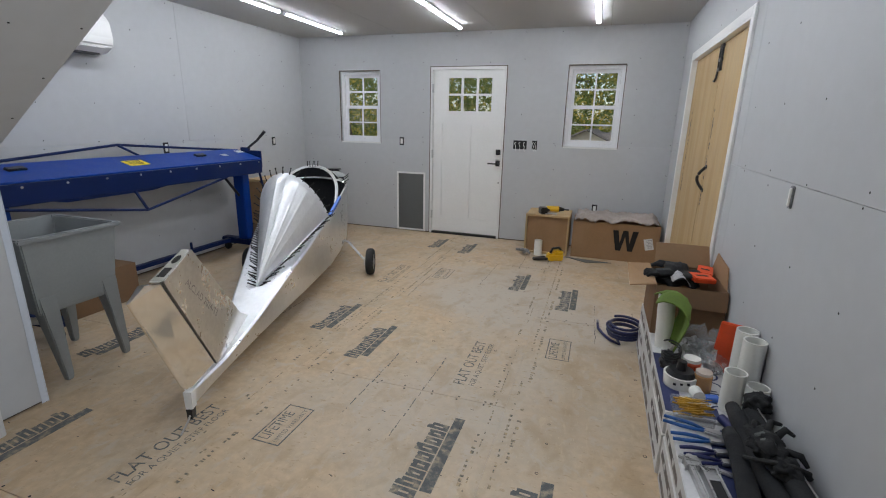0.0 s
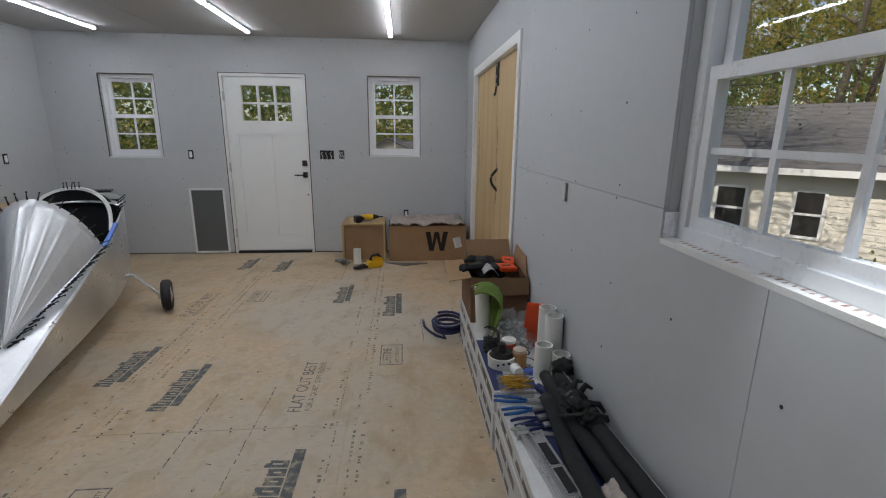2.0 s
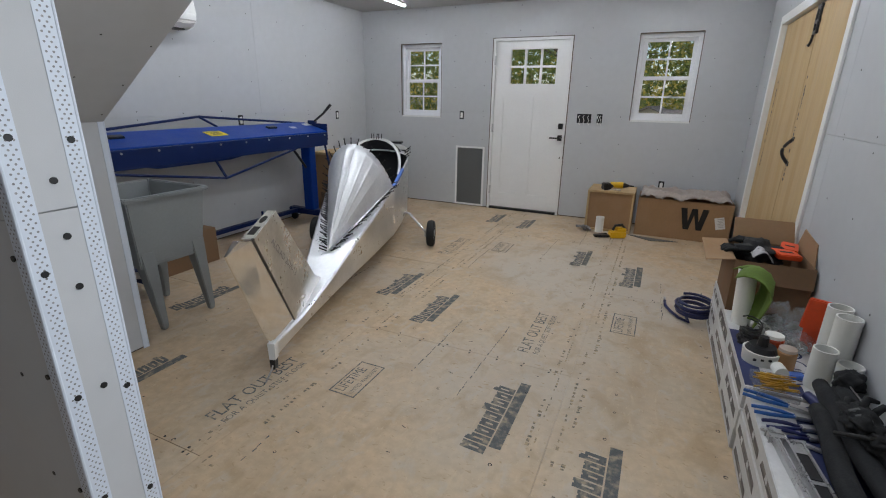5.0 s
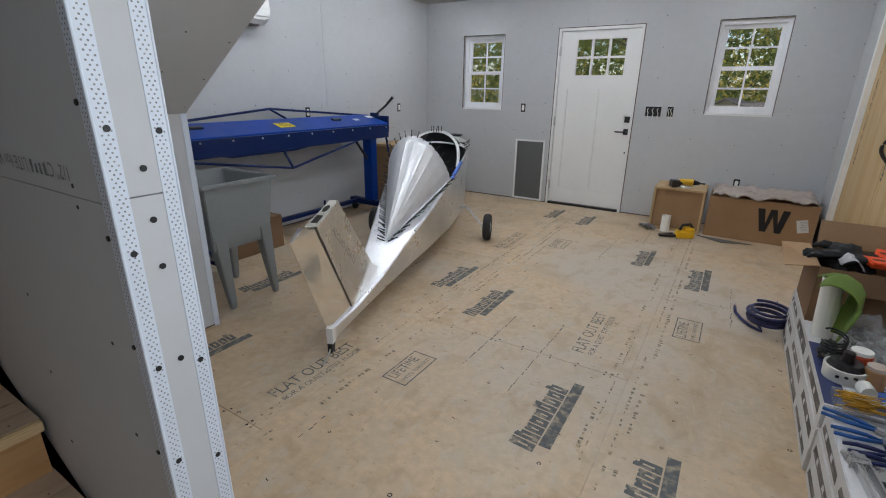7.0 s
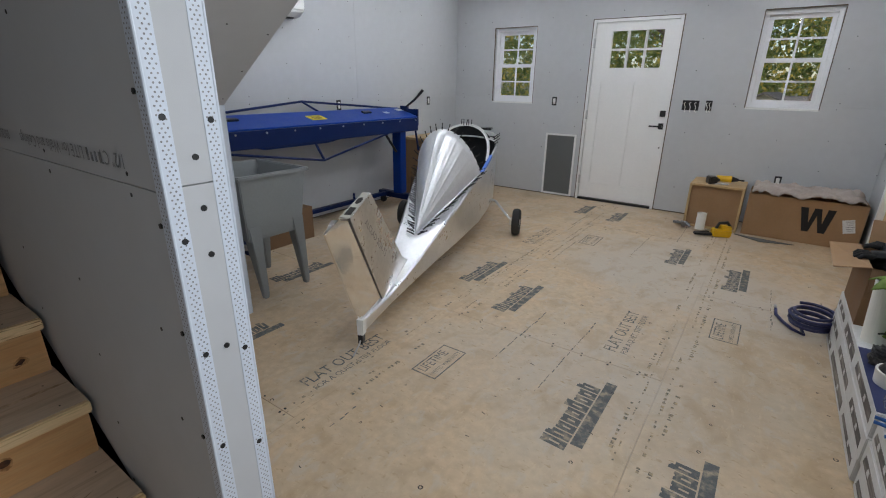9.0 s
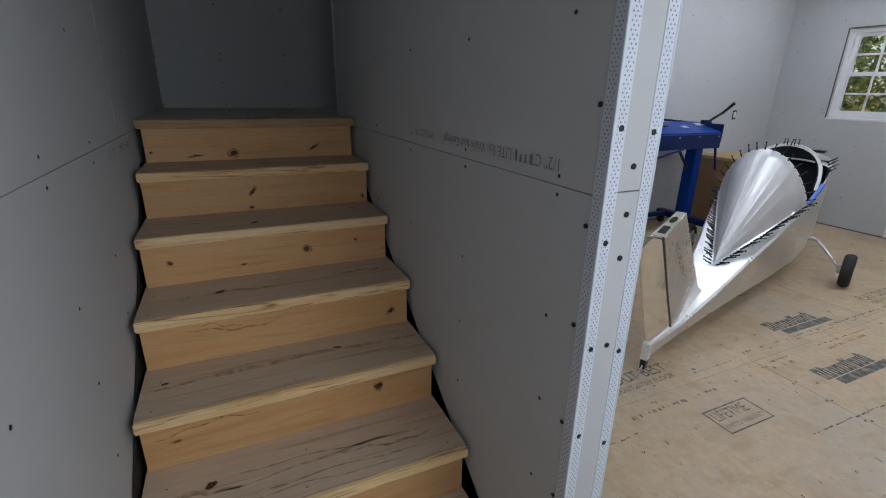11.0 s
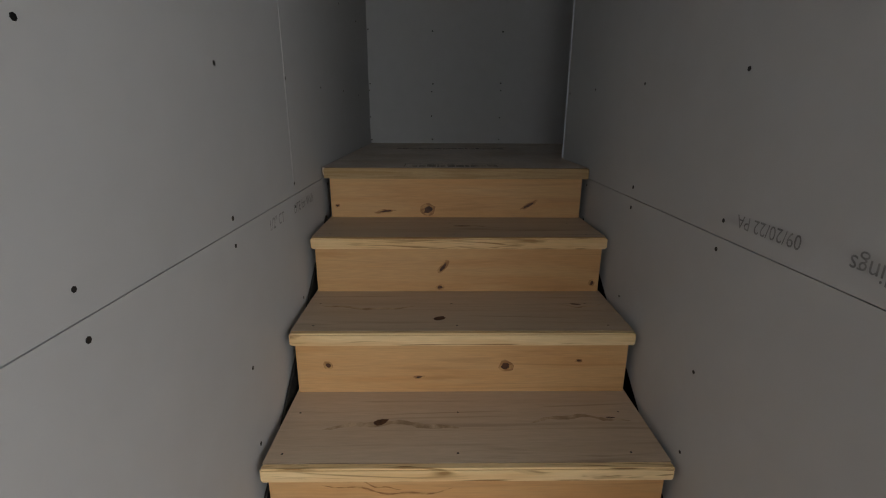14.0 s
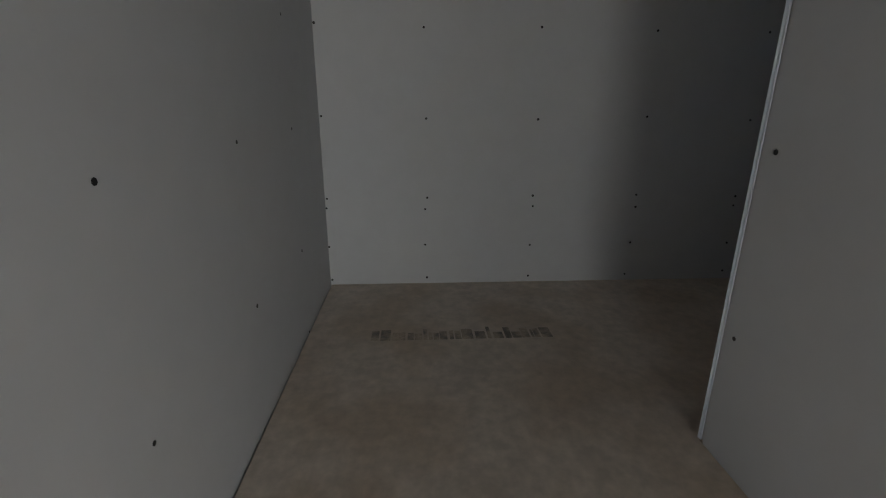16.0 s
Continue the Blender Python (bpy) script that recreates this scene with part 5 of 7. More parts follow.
# cabinet carcass lying against the wall
def crate():
    t = thing("wooden_crate", "small open plywood cabinet carcass standing on the floor", "cabinet")
    x0, x1_, y0, y1, z1 = -0.665, -0.19, 5.16, 5.6, 0.44
    for lo, hi in (((x0, y0, 0), (x0 + 0.019, y1, z1)), ((x1_ - 0.019, y0, 0), (x1_, y1, z1))):
        bm = B()
        box(bm, lo, hi, 0.002)
        part("side_panel", bm, PLYWOOD, t)
    bm = B()
    box(bm, (x0 + 0.0195, y0, z1 - 0.02), (x1_ - 0.0195, y1, z1), 0.002)
    part("top_panel", bm, PLYWOOD, t)
    bm = B()
    box(bm, (x0 + 0.0195, y0 + 0.002, 0.0), (x1_ - 0.0195, y1, 0.02), 0.002)
    part("bottom_panel", bm, PLYWOOD, t)
    bm = B()
    box(bm, (x0 + 0.0195, y0 + 0.03, 0.0205), (x1_ - 0.0195, y0 + 0.04, z1 - 0.0205))
    part("back_panel", bm, CARD, t, "brown hardboard back")


crate()


def drill():
    t = thing("cordless_drill", "yellow and black cordless drill lying on the crate", "drill")
    bm = B()
    cone(bm, (-0.33, 5.36, 0.485), (-0.46, 5.34, 0.485), 0.034, 0.03, 14)
    part("motor_housing", bm, TOOLYELLOW, t)
    bm = B()
    cone(bm, (-0.33, 5.36, 0.485), (-0.27, 5.37, 0.482), 0.03, 0.014, 14)
    cone(bm, (-0.27, 5.37, 0.482), (-0.22, 5.378, 0.48), 0.008, None, 8)
    part("chuck", bm, BLACK, t)
    bm = B()
    tube(bm, [(-0.43, 5.34, 0.475), (-0.46, 5.28, 0.465)], 0.018)
    obox(bm, pose(-0.49, 5.25, 0.478, 0, 0, 25), (0.08, 0.1, 0.075), 0.008)
    part("battery", bm, BLACK, t)


drill()
bm = B()
rng = random.Random(2)
for k in range(7):
    a = (-0.52 + rng.uniform(0, 0.1), 5.22 + rng.uniform(0, 0.05), 0.447)
    tube(bm, [a, (a[0] + rng.uniform(0.05, 0.12), a[1] + rng.uniform(-0.02, 0.03), 0.449)], 0.006, 6)
part("loose_fasteners", bm, STEEL, None, "grey bolts and clips lying on the crate", category="fasteners")
bm = B()
ring_tube(bm, (-0.50, 5.11, 0.0), (-0.50, 5.11, 0.165), 0.043, 0.004)
part("pipe_offcut", bm, PVC, None, "short white pipe offcut standing on the floor", category="pipe", smooth=False)


def saw():
    t = thing("power_saw", "yellow cordless power tool lying on the floor", "power tool")
    m = pose(-0.30, 4.95, 0.0, 0, 0, 25)
    bm = B()
    obox(bm, m @ pose(0, 0, 0.04), (0.16, 0.10, 0.075), 0.012)
    obox(bm, m @ pose(0.03, 0.0, 0.085), (0.10, 0.085, 0.05), 0.012)
    part("body", bm, TOOLYELLOW, t)
    bm = B()
    tube(bm, [m @ Vector(p) for p in ((-0.05, 0, 0.08), (-0.03, 0, 0.13), (0.04, 0, 0.14), (0.07, 0, 0.1))], 0.014)
    part("grip", bm, BLACK, t)
    bm = B()
    obox(bm, m @ pose(-0.16, 0.0, 0.02), (0.16, 0.05, 0.02), 0.004)
    obox(bm, m @ pose(-0.15, 0.06, 0.018, 0, 0, 20), (0.15, 0.03, 0.016), 0.004)
    part("jaws", bm, BLACK, t)


saw()
bm = B()
for k in range(4):
    obox(bm, pose(-0.68 + 0.012 * k, 5.2 - 0.06 * k, 0.012 + 0.012 * k, 0, 10 * k, 30 * k), (0.16, 0.03, 0.022), 0.003)
tube(bm, [(-0.66, 5.16, 0.03), (-0.62, 5.08, 0.05), (-0.58, 5.05, 0.02)], 0.012)
part("hand_clamp", bm, PENCIL, None, "dark grey bar clamp lying beside the crate", category="clamp")
bm = B()
prism(bm, [(-0.2, 5.12), (0.28, 5.06), (0.02, 4.98)], "z", 0.0, 0.006)
part("sheet_offcut", bm, GREYDOOR, None, "thin grey metal offcut lying on the floor", category="sheet metal")


def letter_box():
    t = thing("long_cardboard_box", "long brown cardboard box with a big black letter W", "box")
    x0, x1_, y0, y1, z1 = -0.15, 0.73, 5.19, 5.6, 0.405
    th = 0.006
    for lo, hi in (((x0, y0, 0), (x1_, y0 + th, z1)), ((x0, y1 - th, 0), (x1_, y1, z1)), ((x0, y0 + th, 0), (x0 + th, y1 - th, z1)), ((x1_ - th, y0 + th, 0), (x1_, y1 - th, z1))):
        bm = B()
        box(bm, lo, hi, 0.002)
        part("side", bm, CARD, t)
    bm = B()
    box(bm, (x0 + th, y0 + th, 0), (x1_ - th, y1 - th, 0.006))
    part("bottom", bm, CARD, t)
    bm = B()
    cx, cz, sx, sz = 0.265, 0.115, 0.255, 0.22
    strokes = [[(0.0, 1), (0.22, 1), (0.36, 0), (0.17, 0)], [(0.40, 1), (0.56, 1), (0.36, 0), (0.25, 0.0)], [(0.44, 1), (0.60, 1), (0.75, 0), (0.64, 0)], [(0.78, 1), (1.0, 1), (0.83, 0), (0.64, 0)]]
    for k, s_ in enumerate(strokes):
        prism(bm, [(cx + p * sx, cz + q * sz) for p, q in s_], "y", y0 - 0.0015 - 0.0002 * k, y0 - 0.0003)
    part("letter", bm, SCREW, t, "big black letter W")
    bm = B()
    obox(bm, pose(0.63, y0 - 0.0015, 0.21, 0, -14, 0), (0.085, 0.002, 0.12))
    lab = part("shipping_label", bm, PAPER, t, "white shipping label")
    bm = B()
    for k in range(6):
        obox(bm, pose(0.63 + 0.003 * k, y0 - 0.003, 0.255 - k * 0.016, 0, -14, 0), (0.06 - 0.01 * (k % 3), 0.0005, 0.004))
    part("print_bars", bm, PENCIL, lab)
    return t


letter_box()


def cloth(name, label, x0, x1_, y0, y1, z, mat_, seed, amp=0.035, drape=0.03, n=44):
    """A crumpled cloth lying on what is below."""
    bm = B()
    rows = []
    for i in range(n + 1):
        row = []
        for j in range(n // 2 + 1):
            u, v = i / n, j / (n // 2)
            edge = min(u, 1 - u, v, 1 - v)
            x, y = x0 + (x1_ - x0) * u, y0 + (y1 - y0) * v
            h = noise.noise((x * 6 + seed, y * 6, 0)) * amp + abs(noise.noise((x * 13 + seed, y * 11, 3))) * amp * 1.1 + (0.5 - abs(noise.noise((x * 21 + y * 9, y * 17 - x * 6, seed)))) * amp * 1.2
            x += noise.noise((v * 4, seed, 1)) * 0.02
            y += noise.noise((u * 5, seed, 7)) * 0.03
            zz = z + h + amp * 0.9 - drape * max(0, 1 - edge / 0.08)
            row.append(bm.verts.new((x, y, zz)))
        rows.append(row)
    for a, b in zip(rows, rows[1:]):
        for p, q, r, s_ in zip(a, a[1:], b[1:], b):
            bm.faces.new((p, q, r, s_))
    ob = part(name, bm, mat_, None, label, category="cloth", smooth=True)
    md = ob.modifiers.new("thickness", "SOLIDIFY")
    md.thickness = 0.005
    return ob


cloth("drop_cloth", "crumpled beige cloth heaped on a cardboard box", -0.13, 0.70, 5.17, 5.59, 0.400, CLOTH, 3, 0.042, 0.03)

# stack of long flooring cartons along the wall
SX0, SX1 = 0.412, 0.765
LAYER = 0.1
rng = random.Random(8)
made = []
for row, (a, b) in enumerate(((1.88, 3.13), (0.62, 1.872))):
    for lay in range(3):
        dx, dy = rng.uniform(-0.006, 0.006), rng.uniform(-0.012, 0.012)
        t = thing("flooring_carton", "long white flooring carton with dark printed side" if lay < 2 or row else "long white flooring carton with navy printed top", "carton", "stacked cartons")
        z0 = lay * (LAYER + 0.0003)
        bm = B()
        box(bm, (SX0 + dx, a + dy, z0), (SX1 + dx, b + dy, z0 + LAYER), 0.003)
        body = part("carton_body", bm, PAPER, t)
        y = a + dy + 0.05
        while y < b - 0.2:
            ln = rng.uniform(0.30, 0.52)
            bm = B()
            end = min(y + ln, b - 0.03)
            za, zb = z0 + rng.uniform(0.016, 0.032), z0 + rng.uniform(0.056, 0.076)
            prism(bm, [(y, za), (end, za + 0.006), (end - 0.012, zb), (y + 0.010, zb - 0.004)], "x", SX0 + dx - 0.0012, SX0 + dx - 0.0002)
            side = part("side_print", bm, CARTON_DARK, body, "dark wood-grain picture on the carton side")
            for q in range(2 if lay else 1):
                yy = y + (end - y) * (0.3 + 0.4 * q)
                bm = B()
                prism(bm, [(yy, za + 0.012), (yy + 0.03, za + 0.014), (yy + 0.027, za + 0.034), (yy + 0.002, za + 0.034)], "x", SX0 + dx - 0.0020, SX0 + dx - 0.0012)
                part("print_mark", bm, PAPER, side)
            y += ln + rng.uniform(0.04, 0.12)
        if lay == 2:
            bm = B()
            if row == 0:
                box(bm, (SX0 + dx + 0.001, 1.9, z0 + LAYER + 0.0002), (SX0 + 0.07, 2.42, z0 + LAYER + 0.0012))
                box(bm, (SX0 + 0.07, 1.9, z0 + LAYER + 0.0002), (SX0 + 0.2, 1.98, z0 + LAYER + 0.0012))
            else:
                box(bm, (SX0 + 0.13, 1.2, z0 + LAYER + 0.0002), (SX1 - 0.03, 1.75, z0 + LAYER + 0.0012))
            part("top_print", bm, CARTON_NAVY, body, "navy printed block")
            bm = B()
            for q in range(4):
                cx, cy = SX0 + 0.215, (2.26 - 0.1 * q if row == 0 else 1.80 - 0.1 * q)
                zt = z0 + LAYER + 0.0016
                pts = [(cx + 0.045 * math.cos(k * 0.3142), cy + 0.045 * math.sin(k * 0.3142)) for k in range(20)]
                pin = [(cx + 0.036 * math.cos(k * 0.3142), cy + 0.036 * math.sin(k * 0.3142)) for k in range(20)]
                for k in range(16 if q % 2 else 20):
                    k2 = (k + 1) % 20
                    bm.faces.new([bm.verts.new((*p, zt)) for p in (pts[k], pts[k2], pin[k2], pin[k])])
            part("ring_print", bm, CARTON_NAVY, body)
            if row == 0:
                bm = B()
                for q in range(6):
                    box(bm, (SX0 + 0.05, 2.72 + 0.055 * q, z0 + LAYER + 0.0002), (SX0 + 0.075, 2.728 + 0.055 * q, z0 + LAYER + 0.001))
                part("print_ticks", bm, CARTON_DARK, body)
ST = 3 * LAYER + 0.0008


# open cardboard box on the stack
def open_box():
    t = thing("open_cardboard_box", "open brown cardboard box holding dark clothing", "box")
    x0, x1_, y0, y1, z0, z1 = 0.415, 0.762, 2.665, 3.10, ST + 0.0005, 0.582
    th = 0.005
    for lo, hi in (((x0, y0, z0), (x1_, y0 + th, z1)), ((x0, y1 - th, z0), (x1_, y1, z1)), ((x0, y0 + th, z0), (x0 + th, y1 - th, z1)), ((x1_ - th, y0 + th, z0), (x1_, y1 - th, z1))):
        bm = B()
        box(bm, lo, hi, 0.0015)
        part("side", bm, CARD_SHADE, t)
    bm = B()
    box(bm, (x0 + th, y0 + th, z0), (x1_ - th, y1 - th, z0 + th))
    part("bottom", bm, CARD_IN, t)
    def flap(pts):
        bm = B()
        nrm = (Vector(pts[1]) - Vector(pts[0])).cross(Vector(pts[2]) - Vector(pts[0])).normalized() * 0.0045
        loft(bm, [[Vector(p) for p in pts], [Vector(p) + nrm for p in pts]])
        # the near flap takes the cardboard with shade in its colour
        part("flap", bm, CARD_SHADE if pts[0][1] < 2.67 and pts[1][0] > 0.7 else CARD, t)
    flap([(x0 + 0.03, y1 - 0.002, z1), (x1_ - 0.01, y1 - 0.002, z1), (x1_ - 0.02, y1 + 0.06, z1 + 0.125), (x0 + 0.03, y1 + 0.06, z1 + 0.125)])
    flap([(x1_ - 0.003, y0 + 0.05, z1), (x1_ - 0.003, y1 - 0.01, z1), (x1_ + 0.006, y1 - 0.06, z1 + 0.12), (x1_ + 0.006, y0 + 0.12, z1 + 0.10)])
    flap([(x0, y0 + 0.01, z1), (x0, y1 - 0.01, z1), (x0 - 0.13, y1 - 0.03, z1 - 0.005), (x0 - 0.13, y0 + 0.04, z1 - 0.03)])
    flap([(x0, y0, z1), (x1_, y0, z1), (x1_ - 0.003, y0 - 0.03, z1 - 0.10), (x0 + 0.006, y0 - 0.03, z1 - 0.10)])


open_box()


def blob(name, label, category, centre, size, mat_, seed, rough=0.25, n=20):
    """A soft heap: a lumpy rounded shape."""
    bm = B()
    bmesh.ops.create_icosphere(bm, subdivisions=4, radius=1)
    for v in bm.verts:
        d = 1 + rough * noise.noise(v.co * 1.7 + Vector((seed, 0, 0))) + rough * 0.5 * noise.noise(v.co * 4.5 + Vector((0, seed, 0)))
        c = v.co * d
        v.co = Vector(centre) + Vector((c.x * size[0], c.y * size[1], max(c.z, -0.55) * size[2]))
    return part(name, bm, mat_, None, label, category=category, smooth=True)


blob("dark_jacket", "black fabric garment stuffed into the open box", "clothing", (0.55, 2.93, 0.565), (0.11, 0.13, 0.06), BLACKCLOTH, 4, 0.5)


def dark_glove(at, turn):
    t = thing("dark_glove", "black work glove lying over the box edge", "glove")
    m = pose(*at, 0, -6, turn)
    bm = B()
    obox(bm, m @ pose(0, 0, 0), (0.10, 0.085, 0.032), 0.012)
    part("palm", bm, BLACKCLOTH, t, smooth=True)
    for k in range(4):
        bm = B()
        y = -0.034 + 0.022 * k
        tube(bm, [m @ Vector((-0.045, y, 0.002)), m @ Vector((-0.085, y * 1.15, 0.008)), m @ Vector((-0.115 + 0.008 * abs(k - 1), y * 1.2, -0.004))], [0.013, 0.012, 0.008], 8)
        part("finger", bm, BLACKCLOTH, t, smooth=True)


dark_glove((0.47, 2.86, 0.602), 12)
dark_glove((0.53, 2.99, 0.612), -24)
for k, (x, y, z, turn, sx, sy) in enumerate(((0.665, 2.86, 0.592, 18, 0.12, 0.10), (0.70, 2.97, 0.600, -12, 0.08, 0.13))):
    bm = B()
    obox(bm, pose(x, y, z, 5, 4, turn), (sx, sy, 0.028), 0.005)
    packet = part("orange_packet", bm, ORANGE, None, "bright orange packet in the open box", category="packet", group="orange packets")
    bm = B()
    obox(bm, pose(x, y, z + 0.0145, 5, 4, turn), (sx * 0.55, 0.018, 0.001))
    part("print_bar", bm, SCREW, packet)
bm = B()
rows = []
for k in range(9):
    rows.append([(0.50 + 0.011 * k + 0.004 * math.sin(j * 1.9 + k), 2.72 + 0.016 * j, 0.575 + 0.052 * math.sin(0.35 * k + 0.3) + 0.005 * math.cos(j * 2.3 + k)) for j in range(8)])
loft(bm, rows, False)
bag = part("plastic_bag", bm, film_plastic("clear_bag", (0.85, 0.83, 0.86), 0.4), None, "small clear plastic bag hanging from the open box", category="bag", smooth=True)
bag.modifiers.new("thickness", "SOLIDIFY").thickness = 0.001

# white tube with a green cloth
bm = B()
ring_tube(bm, (0.468, 2.52, ST), (0.452, 2.52, 0.585), 0.042, 0.004)
part("paper_roll", bm, PVC, None, "tall white tube standing on the cartons", category="tube", smooth=False)
bm = B()
rows = []
prof = [(0.425, 0.592, 2.50), (0.455, 0.606, 2.50), (0.495, 0.604, 2.495), (0.535, 0.588, 2.485), (0.562, 0.556, 2.475), (0.566, 0.51, 2.46), (0.553, 0.462, 2.45), (0.536, 0.415, 2.445), (0.522, 0.372, 2.44), (0.512, 0.335, 2.44)]
for k, (x, z, y) in enumerate(prof):
    row = []
    for j in range(21):
        v = j / 20 - 0.5
        w = 0.13 + 0.02 * min(k, 5) - (0.015 * (k - 6) if k > 6 else 0)
        f = noise.noise((k * 0.3, j * 0.28, 5)) * 0.016 + 0.006 * math.sin(j * 0.9 + k * 0.4) * min(1, k / 4)
        row.append((x + f - abs(v) * 0.07, y + v * w + f * 0.5, z + f * 0.5 - v * v * (0.12 if k < 5 else 0.02) + (0.05 * v if k > 6 else 0)))
    rows.append(row)
loft(bm, rows, False)
gc = part("green_cloth", bm, GREEN, None, "green microfibre cloth draped over a white tube", category="cloth", smooth=True)
gc.modifiers.new("thickness", "SOLIDIFY").thickness = 0.006

# pipes
for x, y, z1, r in ((0.724, 2.175, 0.585, 0.043), (0.727, 2.078, 0.582, 0.043), (0.660, 2.005, 0.468, 0.041), (0.729, 1.958, 0.442, 0.041)):
    bm = B()
    ring_tube(bm, (x, y, ST), (x, y, z1), r, 0.006, 32)
    smooth_by_angle(part("pvc_pipe", bm, PVC, None, "short white plastic pipe standing on the cartons", category="pipe", group="pipe offcuts"), 40)

# bags of hardware, orange pack
CLEAR = film_plastic("thin_clear_film", (0.62, 0.65, 0.67), 0.20)
for k, (x, y, z, sx, sy, sz) in enumerate(((0.62, 2.57, 0.36, 0.06, 0.07, 0.065), (0.685, 2.47, 0.36, 0.055, 0.08, 0.065), (0.60, 2.41, 0.345, 0.05, 0.06, 0.05), (0.655, 2.31, 0.345, 0.055, 0.06, 0.05), (0.60, 2.29, 0.335, 0.035, 0.05, 0.035))):
    blob("hardware_bag", "crumpled clear plastic bag of small parts", "bag", (x, y, z), (sx, sy, sz), CLEAR, k * 3.3, 0.6)
    blob("small_parts", "grey metal parts inside a clear bag", "parts", (x, y, ST + 0.018), (sx * 0.6, sy * 0.6, 0.03), STEEL, k * 2.1 + 1, 0.5)
bm = B()
obox(bm, pose(0.70, 2.29, 0.49, 8, 4, -12), (0.105, 0.02, 0.15), 0.004)
obox(bm, pose(0.70, 2.315, 0.36, 8, 0, -12), (0.07, 0.012, 0.118), 0.003)
part("orange_pack", bm, ORANGE, None, "orange packaged sheet leaning against the wall", category="packet")


# router-like white tool with black top
def sander():
    t = thing("palm_sander", "round white and black power tool on the cartons", "power tool")
    bm = B()
    cone(bm, (0.492, 2.135, ST), (0.492, 2.135, ST + 0.055), 0.066, 0.07, 28)
    smooth_by_angle(part("base", bm, PVC, t, "white round base"), 40)
    bm = B()
    cone(bm, (0.492, 2.135, ST + 0.055), (0.492, 2.135, ST + 0.075), 0.062, 0.05, 24)
    cone(bm, (0.492, 2.135, ST + 0.075), (0.492, 2.135, ST + 0.115), 0.022, 0.018, 14)
    part("top", bm, BLACK, t, "black top with a stubby knob")
    bm = B()
    for k in range(3):
        obox(bm, pose(0.462 + 0.026 * k, 2.072 - 0.004 * k, ST + 0.03 + 0.006 * k), (0.012, 0.006, 0.01), 0.001)
    part("vents", bm, BLACK, t)


sander()
blob("dark_tool_bag", "dark coiled cord and tool behind the white tool", "cord", (0.475, 2.29, ST + 0.03), (0.045, 0.06, 0.045), BLACK, 9, 0.6)
bm = B()
for k in range(5):
    tube(bm, [(0.47 + 0.04 * math.cos(a * 0.6 + k), 2.29 + 0.06 * math.sin(a * 0.6 + k), ST + 0.02 + 0.018 * k + 0.003 * a) for a in range(9)], 0.004, 6)
part("cord", bm, BLACK, None, "loose black cord on the cartons", category="cord")


def jar(x, y, r, h, mat_, lidmat, label):
    t = thing("plastic_jar", label, "jar")
    bm = B()
    cone(bm, (x, y, ST), (x, y, ST + h * 0.8), r, r, 24)
    cone(bm, (x, y, ST + h * 0.8), (x, y, ST + h * 0.86), r, r * 0.85, 24)
    smooth_by_angle(part("jar", bm, mat_, t), 40)
    bm = B()
    cone(bm, (x, y, ST + h * 0.86), (x, y, ST + h), r * 0.92, r * 0.9, 24)
    smooth_by_angle(part("lid", bm, lidmat, t, "white screw lid"), 40)


jar(0.545, 2.215, 0.04, 0.10, material("red_salve", (0.45, 0.06, 0.02), 0.3), PVC, "clear jar of red contents with a white lid")
jar(0.578, 2.12, 0.036, 0.09, material("amber_plastic", (0.45, 0.24, 0.10), 0.25), material("clear_lid", (0.55, 0.45, 0.38), 0.25), "small amber jar beside the red jar")
bm = B()
cone(bm, (0.548, 2.005, ST + 0.025), (0.538, 2.055, ST + 0.026), 0.025, None, 18)
part("tape_roll", bm, PVC, None, "small white roll lying on the cartons", category="roll")
bm = B()
obox(bm, pose(0.602, 2.04, ST + 0.0105, 0, 0, 15), (0.06, 0.035, 0.02), 0.003)
part("blue_tape_roll", bm, TAPE, None, "blue tape strip on the cartons", category="tape")


# set of golden bits in a clear case
def bit_set():
    t = thing("drill_bit_case", "clear case filled with golden drill bits", "drill bits")
    bm = B()
    obox(bm, pose(0.505, 1.905, ST + 0.0175, 0, 0, 0), (0.14, 0.16, 0.034), 0.004)
    part("case", bm, CLEAR, t, "clear plastic case")
    rng = random.Random(3)
    gold = material("golden_steel", (0.62, 0.36, 0.06), 0.3, 1.0, 0.2, 30)
    for k in range(34):
        bm = B()
        x, y = 0.505 + rng.uniform(-0.055, 0.02), 1.845 + 0.0035 * k + rng.uniform(-0.01, 0.01)
        z = ST + 0.022 + rng.uniform(0, 0.022)
        cone(bm, (x - 0.02, y, z), (x + rng.uniform(0.05, 0.075), y + rng.uniform(-0.03, 0.03), z + rng.uniform(-0.005, 0.01)), 0.0035, 0.0025, 8)
        part("drill_bit", bm, gold, t)


bit_set()


